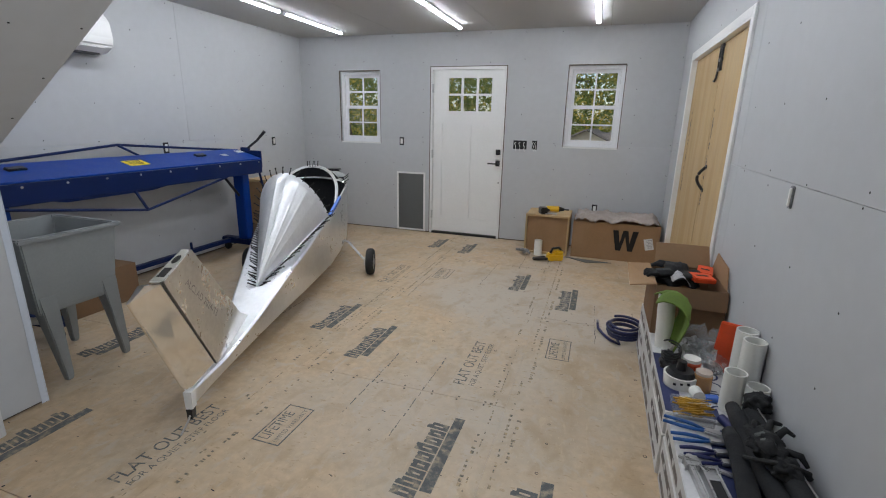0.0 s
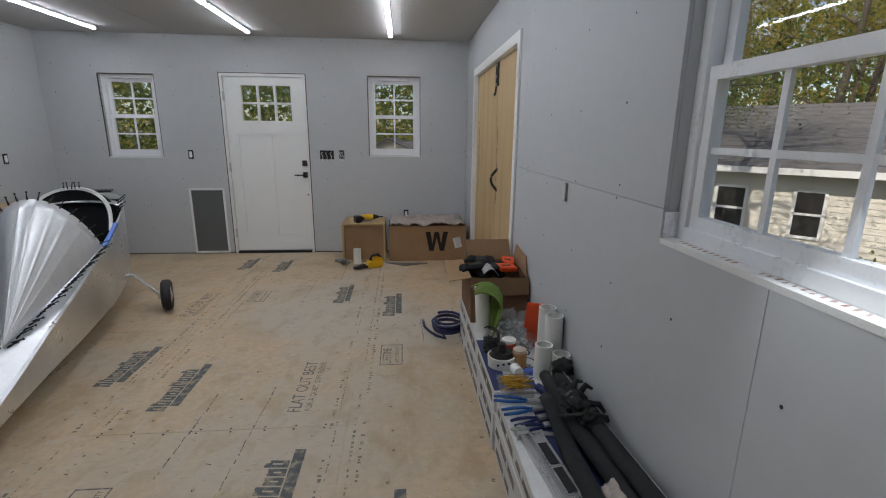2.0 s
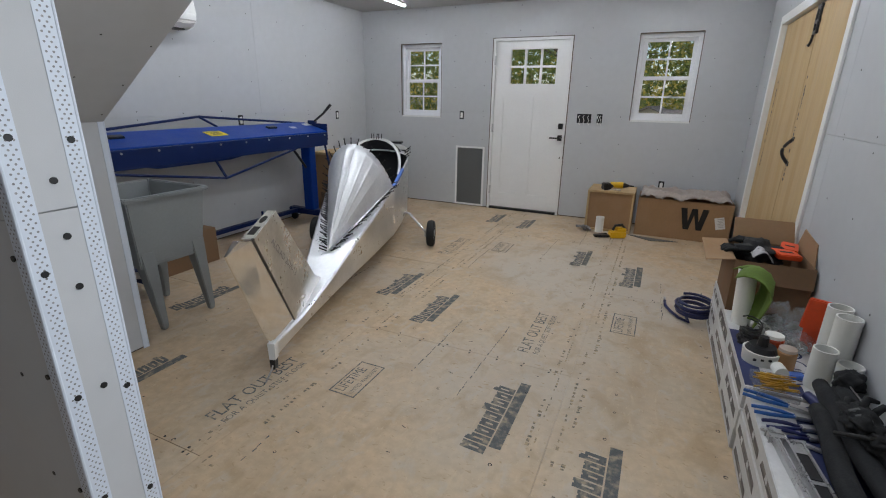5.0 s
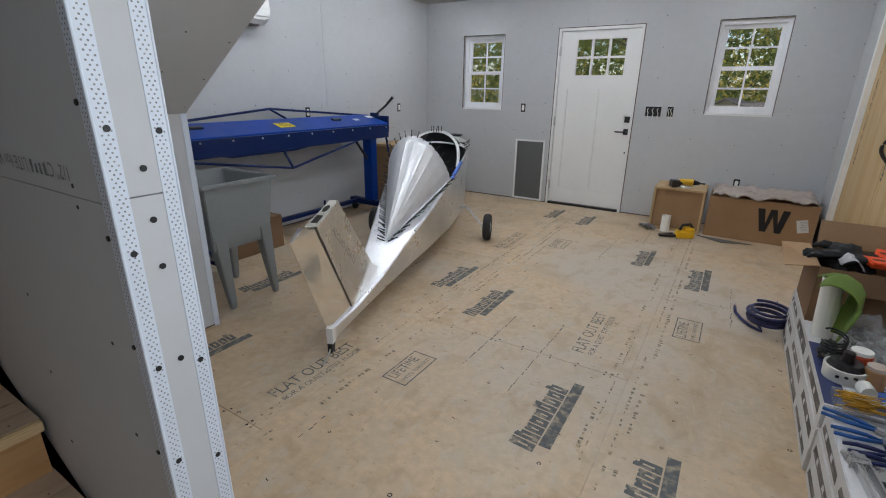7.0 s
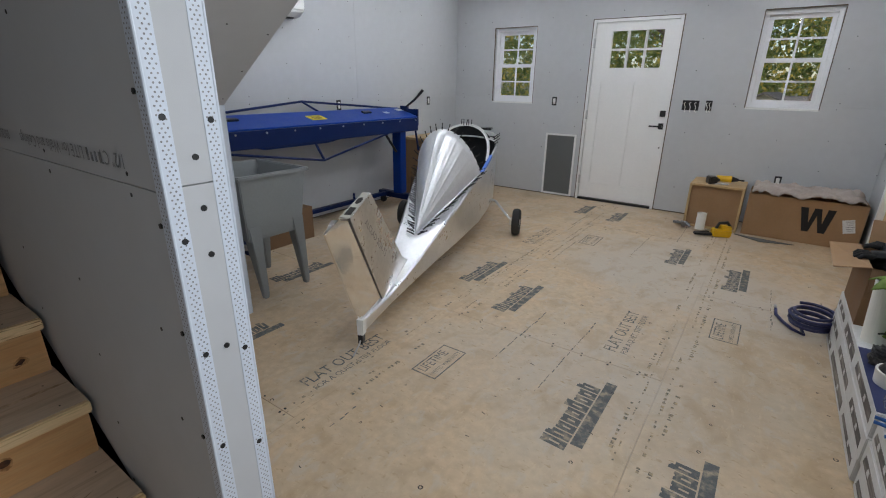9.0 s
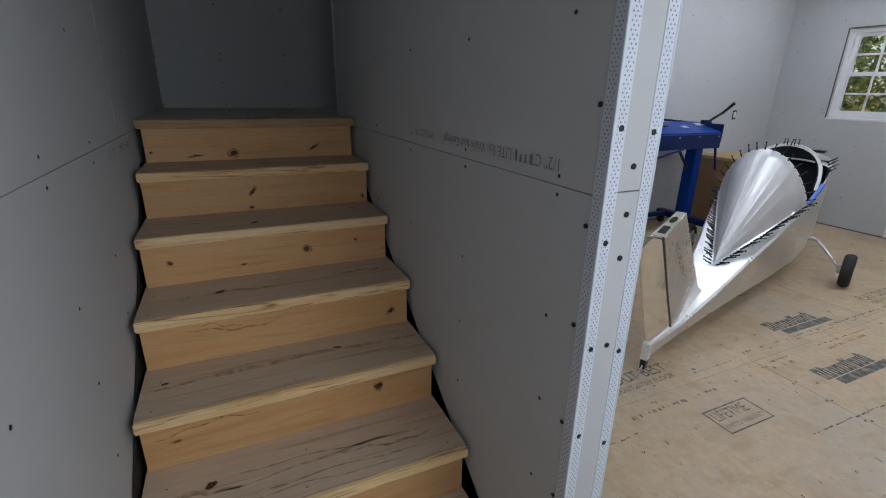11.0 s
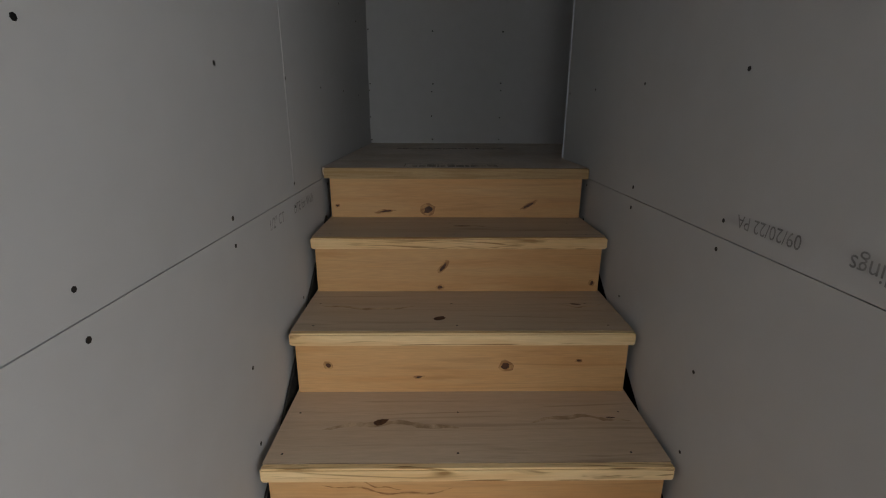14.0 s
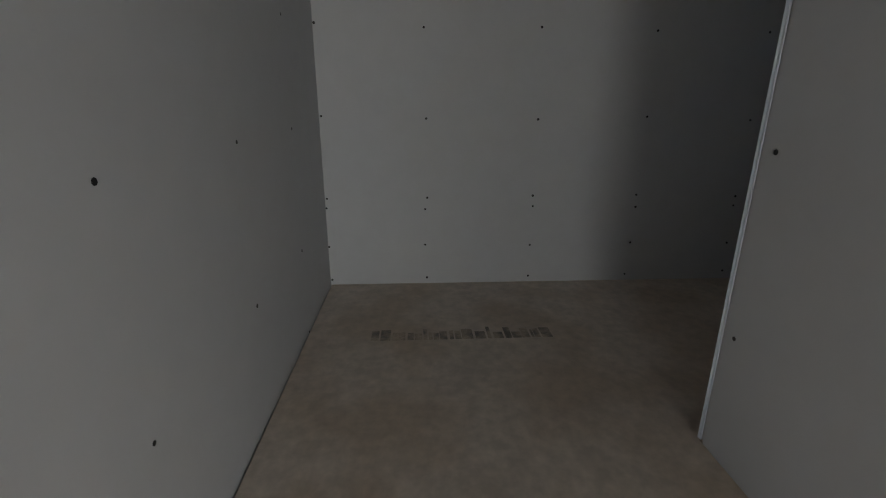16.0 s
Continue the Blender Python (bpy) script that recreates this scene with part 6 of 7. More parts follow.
# pliers, snips, wrench
def pliers(m, grip, label, length=0.2):
    t = thing("hand_tool", label, "pliers")
    for sgn in (-1, 1):
        bm = B()
        pts = [m @ Vector((-0.02, sgn * 0.004, 0.01)), m @ Vector((-0.06, sgn * 0.014, 0.012)), m @ Vector((-0.1, sgn * 0.019, 0.012)), m @ Vector((-length * 0.75, sgn * 0.017, 0.011))]
        tube(bm, pts, [0.005, 0.007, 0.007, 0.006], 10)
        part("handle", bm, grip, t, smooth=True)
    bm = B()
    obox(bm, m @ pose(0.0, 0, 0.011), (0.05, 0.03, 0.014), 0.004)
    loft(bm, [[m @ Vector(p) for p in ((0.02, -0.013, 0.004), (0.02, 0.013, 0.004), (0.02, 0.013, 0.018), (0.02, -0.013, 0.018))], [m @ Vector(p) for p in ((0.07, -0.004, 0.006), (0.07, 0.004, 0.006), (0.07, 0.004, 0.014), (0.07, -0.004, 0.014))]])
    part("jaw", bm, STEEL, t, "bare steel jaws")


BLUEGRIP = material("blue_grip", (0.015, 0.10, 0.34), 0.45)
NAVYGRIP = material("navy_grip", (0.012, 0.018, 0.10), 0.45)
pliers(pose(0.555, 1.79, ST, 0, 0, -12), BLUEGRIP, "pliers with light blue grips lying on the cartons", 0.22)
pliers(pose(0.56, 1.735, ST, 0, 0, 6), BLUEGRIP, "blue-handled snips lying on other pliers", 0.2)
pliers(pose(0.565, 1.675, ST, 0, 0, 14), NAVYGRIP, "pliers with dark blue grips lying on the cartons", 0.18)
pliers(pose(0.575, 1.625, ST, 0, 0, 10), NAVYGRIP, "small pliers with dark blue grips", 0.15)
bm = B()
m = pose(0.475, 1.60, ST, 0, 0, -18)
obox(bm, m @ pose(0.07, 0, 0.007), (0.16, 0.02, 0.009), 0.003)
obox(bm, m @ pose(-0.02, 0.008, 0.009), (0.04, 0.035, 0.014), 0.004)
obox(bm, m @ pose(-0.045, -0.006, 0.009), (0.025, 0.02, 0.012), 0.003)
part("adjustable_wrench", bm, STEEL, None, "chrome adjustable wrench lying on the cartons", category="wrench")
bm = B()
cone(bm, (0.605, 1.885, ST + 0.02), (0.64, 1.80, ST + 0.022), 0.018, 0.02, 14)
part("blue_screwdriver", bm, NAVYGRIP, None, "dark blue screwdriver handle beside the bits", category="screwdriver")


def riveter():
    t = thing("hand_riveter", "long silver hand riveter with black inserts", "riveter")
    m = pose(0.50, 1.385, ST, 0, 0, 97)
    bm = B()
    obox(bm, m @ pose(0, 0.028, 0.012), (0.36, 0.018, 0.014), 0.004)
    part("frame_bar", bm, STEEL, t)
    bm = B()
    obox(bm, m @ pose(0, -0.02, 0.014), (0.34, 0.05, 0.02), 0.006)
    part("body", bm, STEEL, t)
    for x in (-0.075, 0.055):
        bm = B()
        obox(bm, m @ pose(x, -0.02, 0.0248), (0.11, 0.032, 0.003), 0.001)
        part("insert", bm, BLACK, t, "black insert")
    bm = B()
    obox(bm, m @ pose(0.19, 0.02, 0.012), (0.03, 0.05, 0.016), 0.004)
    part("head", bm, STEEL, t)


riveter()

# foam-sleeved tubes in a bundle with a strap and glove
for k, (a, b, r) in enumerate((((0.607, 1.775, ST + 0.034), (0.575, 1.00, ST + 0.033), 0.032), ((0.635, 1.91, ST + 0.06), (0.690, 0.86, ST + 0.055), 0.031), ((0.69, 1.90, ST + 0.075), (0.733, 0.72, ST + 0.12), 0.031), ((0.725, 1.80, ST + 0.030), (0.735, 0.88, ST + 0.030), 0.029))):
    bm = B()
    n = 12
    pts = [Vector(a).lerp(Vector(b), i / n) + Vector((0.006 * math.sin(i * 0.8 + k), 0, 0.004 * math.sin(i * 1.1 + 2 * k))) for i in range(n + 1)]
    tube(bm, pts, [r * 0.8] + [r] * (n - 1) + [r * 0.8], 16)
    part("foam_tube", bm, FOAM, None, "dark grey foam-sleeved tube lying on the cartons", category="tube", group="foam tubes", smooth=True)
bm = B()
tube(bm, [(0.703, 1.88, ST + 0.107), (0.735, 1.1, ST + 0.137), (0.745, 0.8, ST + 0.149)], 0.0025, 6)
part("thin_rod", bm, STEEL, None, "thin bright rod lying on a foam tube", category="rod")
blob("rolled_strap", "black rolled strap resting on the foam tubes", "strap", (0.715, 1.895, 0.405), (0.048, 0.045, 0.04), BLACKCLOTH, 6, 0.35)


def glove():
    t = thing("work_glove", "crumpled black work glove with grey pads on the foam tubes", "glove")
    for name, c, size, seed in (("palm", (0.655, 1.60, 0.425), (0.052, 0.075, 0.032), 3.0), ("cuff", (0.690, 1.505, 0.415), (0.048, 0.045, 0.030), 8.0)):
        bm = B()
        bmesh.ops.create_icosphere(bm, subdivisions=4, radius=1)
        for v in bm.verts:
            d = 1 + 0.5 * noise.noise(v.co * 1.9 + Vector((seed, 0, 0))) + 0.25 * noise.noise(v.co * 5.0 + Vector((0, seed, 0)))
            v.co = Vector(c) + Vector((v.co.x * size[0], v.co.y * size[1], v.co.z * size[2])) * d
        part(name, bm, BLACKCLOTH, t, smooth=True)
    for pts in (((0.668, 1.645, 0.445), (0.690, 1.685, 0.462), (0.722, 1.690, 0.455)), ((0.690, 1.625, 0.445), (0.722, 1.655, 0.460), (0.748, 1.650, 0.445)), ((0.640, 1.655, 0.435), (0.650, 1.700, 0.440), (0.672, 1.722, 0.425)), ((0.705, 1.575, 0.43), (0.738, 1.560, 0.435), (0.752, 1.535, 0.415))):
        bm = B()
        tube(bm, pts, [0.013, 0.011, 0.006], 8)
        part("finger", bm, BLACKCLOTH, t, smooth=True)
    bm = B()
    for k in range(3):
        obox(bm, pose(0.640 + 0.010 * k, 1.615 - 0.02 * k, 0.452 - 0.004 * k, 6, -18, 20), (0.032, 0.013, 0.006), 0.002)
    part("knuckle_pads", bm, GREYDOOR, t, "dark grey padding")
    bm = B()
    tube(bm, [(0.60, 1.585, 0.375), (0.612, 1.54, 0.405), (0.65, 1.50, 0.435), (0.70, 1.49, 0.44), (0.745, 1.50, 0.42)], 0.007, 8)
    part("wrist_strap", bm, RUBBER, t, "black wrist strap")


glove()
blob("beige_rag", "crumpled beige rag on the cartons", "rag", (0.64, 1.17, 0.325), (0.035, 0.10, 0.05), CLOTH, 12, 0.5)

# hose coil
bm = B()
pts = []
for k in range(150):
    a = k * 0.31
    lay = k / 20.3
    r = 0.098 + 0.008 * (int(lay) % 2) + 0.006 * math.sin(k * 0.13)
    pts.append((0.328 + r * math.cos(a), 3.165 + r * 1.08 * math.sin(a), 0.012 + 0.0165 * lay))
pts = [(0.16, 3.33, 0.03), (0.165, 3.28, 0.016), (0.20, 3.20, 0.012), (0.245, 3.12, 0.012), (0.3, 3.075, 0.012)] + pts[48:]
tube(bm, pts, 0.0095, 8)
hz = part("hose_coil", bm, HOSE, None, "coiled dark blue air hose lying on the floor", category="hose", smooth=True)
bm = B()
tube(bm, [(0.158, 3.345, 0.032), (0.157, 3.37, 0.04)], 0.008, 8)
part("hose_fitting", bm, STEEL, hz)

# carton corner beside the stair wall
bm = B()
obox(bm, pose(-2.40, 1.03, 0.09, 0, 0, 8), (0.1, 0.2, 0.18), 0.004)
part("small_carton", bm, PAPER, None, "small white printed carton by the wall", category="carton")
bm = B()
obox(bm, pose(-2.42, 0.98, 0.26, 0, 6, 8), (0.03, 0.25, 0.16), 0.002)
part("brown_board", bm, CARD, None, "brown cardboard piece leaning on the carton", category="cardboard")


# mini-split unit
def air_unit():
    t = thing("air_conditioner", "white wall-mounted mini-split air conditioner", "air conditioner")
    y0, y1 = 2.12, 2.925
    bm = B()
    prism(bm, [(W + 0.002, 1.862), (W + 0.13, 1.872), (W + 0.205, 1.918), (W + 0.215, 1.98), (W + 0.20, 2.10), (W + 0.15, 2.16), (W + 0.002, 2.17)], "y", y0, y1)
    bmesh.ops.bevel(bm, geom=[e for e in bm.edges], offset=0.012, segments=3, affect="EDGES")
    smooth_by_angle(part("casing", bm, WHITE, t, "glossy white casing"), 35)
    bm = B()
    box(bm, (W + 0.04, y0 + 0.04, 1.8595), (W + 0.12, y1 - 0.06, 1.874))
    part("air_outlet", bm, GREYDOOR, t, "dark outlet slot below")
    bm = B()
    obox(bm, pose(W + 0.165, (y0 + y1) / 2, 1.889, 0, -32, 0), (0.07, y1 - y0 - 0.1, 0.006), 0.002)
    part("louvre", bm, WHITE, t)


air_unit()


# electrical boxes
def outlet(name, m, label, wires=0, gangs=1, cover=True):
    t = thing(name, label, "electrical box")
    w = 0.05 * gangs
    bm = B()
    for lo, hi in (((-w / 2 - 0.004, -0.05), (-w / 2, 0.05)), ((w / 2, -0.05), (w / 2 + 0.004, 0.05)), ((-w / 2, 0.046), (w / 2, 0.05)), ((-w / 2, -0.05), (w / 2, -0.046))):
        obox(bm, m @ pose((lo[0] + hi[0]) / 2, -0.0015, (lo[1] + hi[1]) / 2), (hi[0] - lo[0], 0.003, hi[1] - lo[1]))
    obox(bm, m @ pose(0, -0.0008, 0), (w, 0.0014, 0.094))
    part("box", bm, SCREW, t, "dark open box")
    if cover:
        bm = B()
        obox(bm, m @ pose(0, -0.006, 0), (0.03, 0.01, 0.066), 0.003)
        part("device", bm, PVC, t, "white device")
    for k in range(wires):
        bm = B()
        x = -w / 2 + w * (k + 0.5) / wires
        tube(bm, [m @ Vector(p) for p in ((x, -0.003, 0.03), (x - 0.01, -0.03, 0.02), (x + 0.008, -0.04, -0.02), (x, -0.025, -0.055), (x + 0.012, -0.02, -0.07))], 0.0035, 6)
        part("wire", bm, PVC, t)


outlet("wall_switch", pose(-2.376, N, 1.16), "white switch in an uncovered box by the door")
outlet("switch_box", pose(-0.86, N, 1.165), "open electrical box with loose white wires", 3, 3, False)
outlet("wire_box", pose(-0.69, N, 1.168), "open single electrical box with a loose wire", 2, 1, False)
outlet("wall_outlet", pose(W, 4.99, 1.135, 0, 0, -90) @ pose(0, 0, 0, 0, 0, 180), "white device in an uncovered box on the drywall")
outlet("wall_outlet", pose(W, 3.44, 1.12, 0, 0, -90) @ pose(0, 0, 0, 0, 0, 180), "white device in an uncovered box behind the metal brake")
outlet("wall_outlet", pose(0.05, N, 0.47), "white device in an uncovered box low on the wall")

# long slot cover on the east wall
bm = B()
box(bm, (E - 0.008, 2.152, 1.113), (E - 0.0003, 2.182, 1.2), 0.002)
sb = part("wall_box", bm, PENCIL, None, "uncovered electrical box with a white device", category="electrical box")
bm = B()
box(bm, (E - 0.014, 2.158, 1.122), (E - 0.008, 2.174, 1.192), 0.002)
part("device", bm, PVC, sb)
bm = B()
box(bm, (E + 0.0, 1.3435, 1.121), (E + 0.09, 1.3515, 1.20))
part("trim_foil", bm, FOIL, None, "patch of silver foil tape at the window corner", category="trim", kind="structure")
bm = B()
rng = random.Random(6)
for k in range(26):
    y = 1.29 - k * 0.022
    if 10 < k < 14:
        continue
    prism(bm, [(E + 0.018 + rng.uniform(0, 0.006), y), (E + 0.034 + rng.uniform(0, 0.008), y + 0.006), (E + 0.034, y + 0.006 + rng.uniform(0.002, 0.006)), (E + 0.018, y + rng.uniform(0.003, 0.007))], "z", 1.1213, 1.122)
part("trim_sill_print", bm, material("red_print", (0.38, 0.17, 0.14), 0.8, 0, 0.3, 60, second=(0.55, 0.48, 0.45), amount=0.9), None, "faint red print on the raw sill", category="trim", kind="structure")


# stair switch hanging out of its box
def stair_switch():
    t = thing("light_switch", "white rocker switch hanging from an open two-gang box", "light switch")
    cx, cz = -0.897, 1.113
    bm = B()
    obox(bm, pose(cx, S + 0.001, cz), (0.094, 0.002, 0.098))
    part("box_opening", bm, VOID, t, "dark open box")
    bm = B()
    for dx in (-0.048, 0.048):
        obox(bm, pose(cx + dx, S + 0.0015, cz), (0.003, 0.003, 0.104))
    for dz in (-0.0505, 0.0505):
        obox(bm, pose(cx, S + 0.0015, cz + dz), (0.093, 0.003, 0.003))
    part("box_rim", bm, BLACK, t)
    bm = B()
    rng = random.Random(41)
    for k in range(22):
        a = rng.choice((-1, 1))
        along_x = k % 2
        p = (cx + (rng.uniform(-0.045, 0.045) if along_x else a * 0.051), cz + (a * 0.055 if along_x else rng.uniform(-0.05, 0.05)))
        obox(bm, pose(p[0], S + 0.0008, p[1], 0, rng.uniform(0, 90), 0), (rng.uniform(0.004, 0.014), 0.0012, rng.uniform(0.002, 0.006)))
    part("torn_paper", bm, FRAY, t, "torn drywall paper round the box", kind="stuff")
    bm = B()
    obox(bm, pose(-0.882, S + 0.014, 1.106, 0, 3, 4), (0.040, 0.016, 0.080), 0.003)
    obox(bm, pose(-0.884, S + 0.022, 1.106, 3, 3, 4), (0.028, 0.006, 0.064), 0.002)
    part("rocker", bm, VINYL, t, "white rocker")
    bm = B()
    obox(bm, pose(-0.882, S + 0.005, 1.106, 0, 3, 4), (0.030, 0.003, 0.104), 0.001)
    part("yoke", bm, STEEL, t, "metal mounting yoke")
    bm = B()
    tube(bm, [(-0.918, S + 0.003, 1.150), (-0.924, S + 0.012, 1.152), (-0.933, S + 0.018, 1.146), (-0.938, S + 0.020, 1.130), (-0.939, S + 0.020, 1.110), (-0.937, S + 0.019, 1.092), (-0.931, S + 0.016, 1.078), (-0.922, S + 0.010, 1.072), (-0.915, S + 0.003, 1.074)], 0.0065, 10)
    part("cable", bm, VINYL, t, "white cable loop", smooth=True)
    bm = B()
    for q, x in enumerate((-0.905, -0.897)):
        tube(bm, [(x, S + 0.003, 1.15), (x + 0.006, S + 0.010, 1.156), (x + 0.012, S + 0.008, 1.150 - 0.004 * q)], 0.0025, 6)
    part("wire", bm, BLACK, t, "dark wire ends")


stair_switch()

# print on the drywall, upside down as the sheets hang
flip_s = Matrix(((1, 0, 0, 0), (0, 0, 1, S + 0.0012), (0, -1, 0, 0), (0, 0, 0, 1)))
stand_s = Matrix(((-1, 0, 0, 0), (0, 0, 1, S + 0.0012), (0, 1, 0, 0), (0, 0, 0, 1)))
flip_m = Matrix(((-1, 0, 0, 0), (0, 0, -1, 0.3038), (0, -1, 0, 0), (0, 0, 0, 1)))
for w_, txt, x, z, m, size in (("wall_stair_middle", "1/2\" CT", -0.993, 1.231, flip_m, 0.038), ("wall_stair_middle", "LITE for Walls and Ceilings", -1.175, 1.231, flip_m, 0.038), ("wall_stair_middle", "09/20/22 PA", -1.635, 1.231, flip_m, 0.034), ("wall_stair_south", "09/20/2", -0.742, 1.116, stand_s, 0.040), ("wall_stair_south", "1/2\" CT", -2.085, 1.106, stand_s, 0.04), ("wall_stair_south", "LITE for Walls", -2.29, 1.106, stand_s, 0.04)):
    o = lettering("printed_words", txt, size, Matrix.Translation((x, 0, z)) @ m, PENCIL, bpy.data.objects[w_], wide=0.9)
lettering("printed_words", "LITE for Walls and", 0.044, Matrix.Translation((-1.015, 0, 1.226)) @ flip_s, PENCIL, bpy.data.objects["wall_stair_south"], wide=0.73)
bm = B()
for k in range(1, 3):
    box(bm, (-1.062 + k * 0.019, S + 0.0003, 1.197), (-1.057 + k * 0.019, S + 0.0012, 1.205 + 0.01 * k))
part("printed_bars", bm, PENCIL, bpy.data.objects["wall_stair_south"])
bm = B()
rng = random.Random(9)
for k in range(4):
    x = -1.09 - k * 0.019
    box(bm, (x - 0.013, 0.3035, 1.198), (x - 0.006, 0.3045, 1.198 + rng.uniform(0.016, 0.026)))
part("printed_bars", bm, PENCIL, bpy.data.objects["wall_stair_middle"])

# ---- print and nails on the floor ----
FZ = 0.0012


def along(x, y, z=FZ, turn=90):
    return pose(x, y, z, 0, 0, turn)


def brand_mark(x, y, length, scale=1.0, mat_=INK):
    """A worn company mark, drawn as a solid bar and a row of plain blocks."""
    bm = B()
    box(bm, (x, y + 0.1 * length, FZ - 0.001), (x + 0.09 * length, y + length, FZ))
    rng = random.Random(int(1000 * (x + y)))
    w = length * 0.86 / 9
    xr = x - 0.012 * length
    for k in range(9):
        tall = length * (0.19 if k in (0, 1, 5, 8) else 0.145)
        yy = y + k * w * 1.02
        lean = 0.12 * w
        bars = [(0.05, 0.40, 0.0, 1.0), (0.58, 0.93, 0.0, 0.8 if k in (1, 8) else 1.0), (0.40, 0.58, 0.0, 0.26), (0.40, 0.58, 0.68, 0.95)]
        for a, b, lo, hi in bars:
            quad = [(xr - tall * lo, yy + w * a + lean * lo), (xr - tall * lo, yy + w * b + lean * lo), (xr - tall * hi, yy + w * b + lean * hi), (xr - tall * hi, yy + w * a + lean * hi)]
            bm.faces.new([bm.verts.new((*p, FZ)) for p in quad])
    part("printed_mark", bm, mat_, fl)


for x, y, ln in ((-0.49, 1.41, 0.55), (-0.035, 1.13, 0.55), (-1.23, 2.31, 0.51), (-1.655, 2.58, 0.51), (-0.50, 3.86, 0.48), (-0.055, 3.54, 0.53), (-1.66, 4.92, 0.45), (-1.27, 4.82, 0.45), (-2.24, 0.9, 0.5), (-2.75, 1.75, 0.5)):
    brand_mark(x, y, ln)
for x, y in ((-0.47, 2.255), (-1.56, 1.09), (-1.62, 3.63)):
    lettering("printed_words", "FLAT OUT BEST", 0.098, along(x - 0.045, y), INK, fl, wide=0.80)
    lettering("printed_words", "FOR A QUIET, STIFF FLOOR", 0.047, along(x, y + 0.01), INK, fl, wide=0.92)
for x, y in ((-0.0, 2.735), (-1.175, 1.49), (-1.19, 3.93)):
    bm = B()
    ln, w, t = 0.285, 0.145, 0.006
    for lo, hi in (((x - w, y), (x - w + t, y + ln)), ((x - t, y), (x, y + ln)), ((x - w + t, y), (x - t, y + t)), ((x - w + t, y + ln - t), (x - t, y + ln))):
        box(bm, (*lo, FZ - 0.001), (*hi, FZ))
    part("printed_frame", bm, INK, fl)
    lettering("printed_words", "LIFETIME", 0.08, along(x - 0.058, y + 0.018), INK, fl, wide=0.70)
    lettering("printed_words", "LIMITED WARRANTY", 0.034, along(x - 0.018, y + 0.018), INK, fl, wide=0.78)

rng = random.Random(21)
bm = B()
for x0 in (-0.275, -1.50):
    for dx, size in ((-0.085, 0.018), (-0.055, 0.008), (0.035, 0.014), (0.075, 0.022)):
        y = 0.9
        while y < 5.5:
            ln = rng.uniform(0.006, 0.02)
            if rng.random() < 0.62:
                box(bm, (x0 + dx + rng.uniform(-0.002, 0.002), y, FZ - 0.0011), (x0 + dx + size * rng.uniform(0.4, 1), y + ln, FZ - 0.0004))
            y += ln + rng.uniform(0.004, 0.02)
            if rng.random() < 0.04:
                y += rng.uniform(0.1, 0.45)
part("panel_print", bm, FAINT, fl, kind="stuff")
bm = B()
for x, a, b in ((-1.03, 1.81, 2.45), (-0.735, 1.69, 2.5), (-1.34, 0.97, 1.12), (0.145, 3.05, 3.72), (0.42, 3.2, 3.7), (-0.85, 3.9, 4.5), (-1.35, 3.4, 4.0), (-0.62, 4.5, 5.2), (-2.1, 2.4, 3.0)):
    y = a
    while y < b:
        ln = rng.uniform(0.008, 0.05)
        xx = x + 0.012 * math.sin(y * 3) + rng.uniform(-0.003, 0.003)
        w = rng.uniform(0.002, 0.007)
        box(bm, (xx, y, FZ - 0.0011), (xx + w, y + ln, FZ - 0.0003))
        y += ln + rng.uniform(0.003, 0.03)
part("scuff_lines", bm, INK, fl, kind="stuff")
bm = B()
ring = []
for x in [-3.7 + 0.406 * k for k in range(12)]:
    y = 0.4 + rng.uniform(0, 0.1)
    while y < 5.5:
        yy, xx = y + rng.uniform(-0.03, 0.03), x + rng.uniform(-0.02, 0.02)
        r = rng.uniform(0.004, 0.010)
        n = 8
        if rng.random() < 0.55:
            o = [(xx + r * math.cos(6.2832 * i / n), yy + r * math.sin(6.2832 * i / n), FZ) for i in range(n)]
            q = [(xx + 0.55 * r * math.cos(6.2832 * i / n), yy + 0.55 * r * math.sin(6.2832 * i / n), FZ) for i in range(n)]
            for i in range(n):
                if rng.random() < 0.88:
                    bm.faces.new([bm.verts.new(v) for v in (o[i], o[(i + 1) % n], q[(i + 1) % n], q[i])])
        else:
            a = rng.uniform(-0.4, 0.4)
            d, e = Vector((math.cos(a), math.sin(a), 0)) * r * 1.3, Vector((-math.sin(a), math.cos(a), 0)) * 0.002
            c = Vector((xx, yy, FZ))
            bm.faces.new([bm.verts.new(v) for v in (c - d - e, c + d - e, c + d + e, c - d + e)])
        y += rng.choice((0.152, 0.2, 0.305))
for yj, xa, xb in ((2.128, -1.5, -0.275), (3.352, -0.275, 0.75), (0.92, -2.7, -1.5), (4.57, -1.5, -0.3)):
    x = xa + 0.06
    while x < xb:
        for dy in (-0.014, 0.014):
            c = Vector((x + rng.uniform(-0.01, 0.01), yj + dy, FZ))
            r = 0.006
            bm.faces.new([bm.verts.new(c + Vector((r * math.cos(k), r * math.sin(k), 0))) for k in range(6)])
        x += 0.152
part("nail_marks", bm, SCREW, fl, kind="stuff")
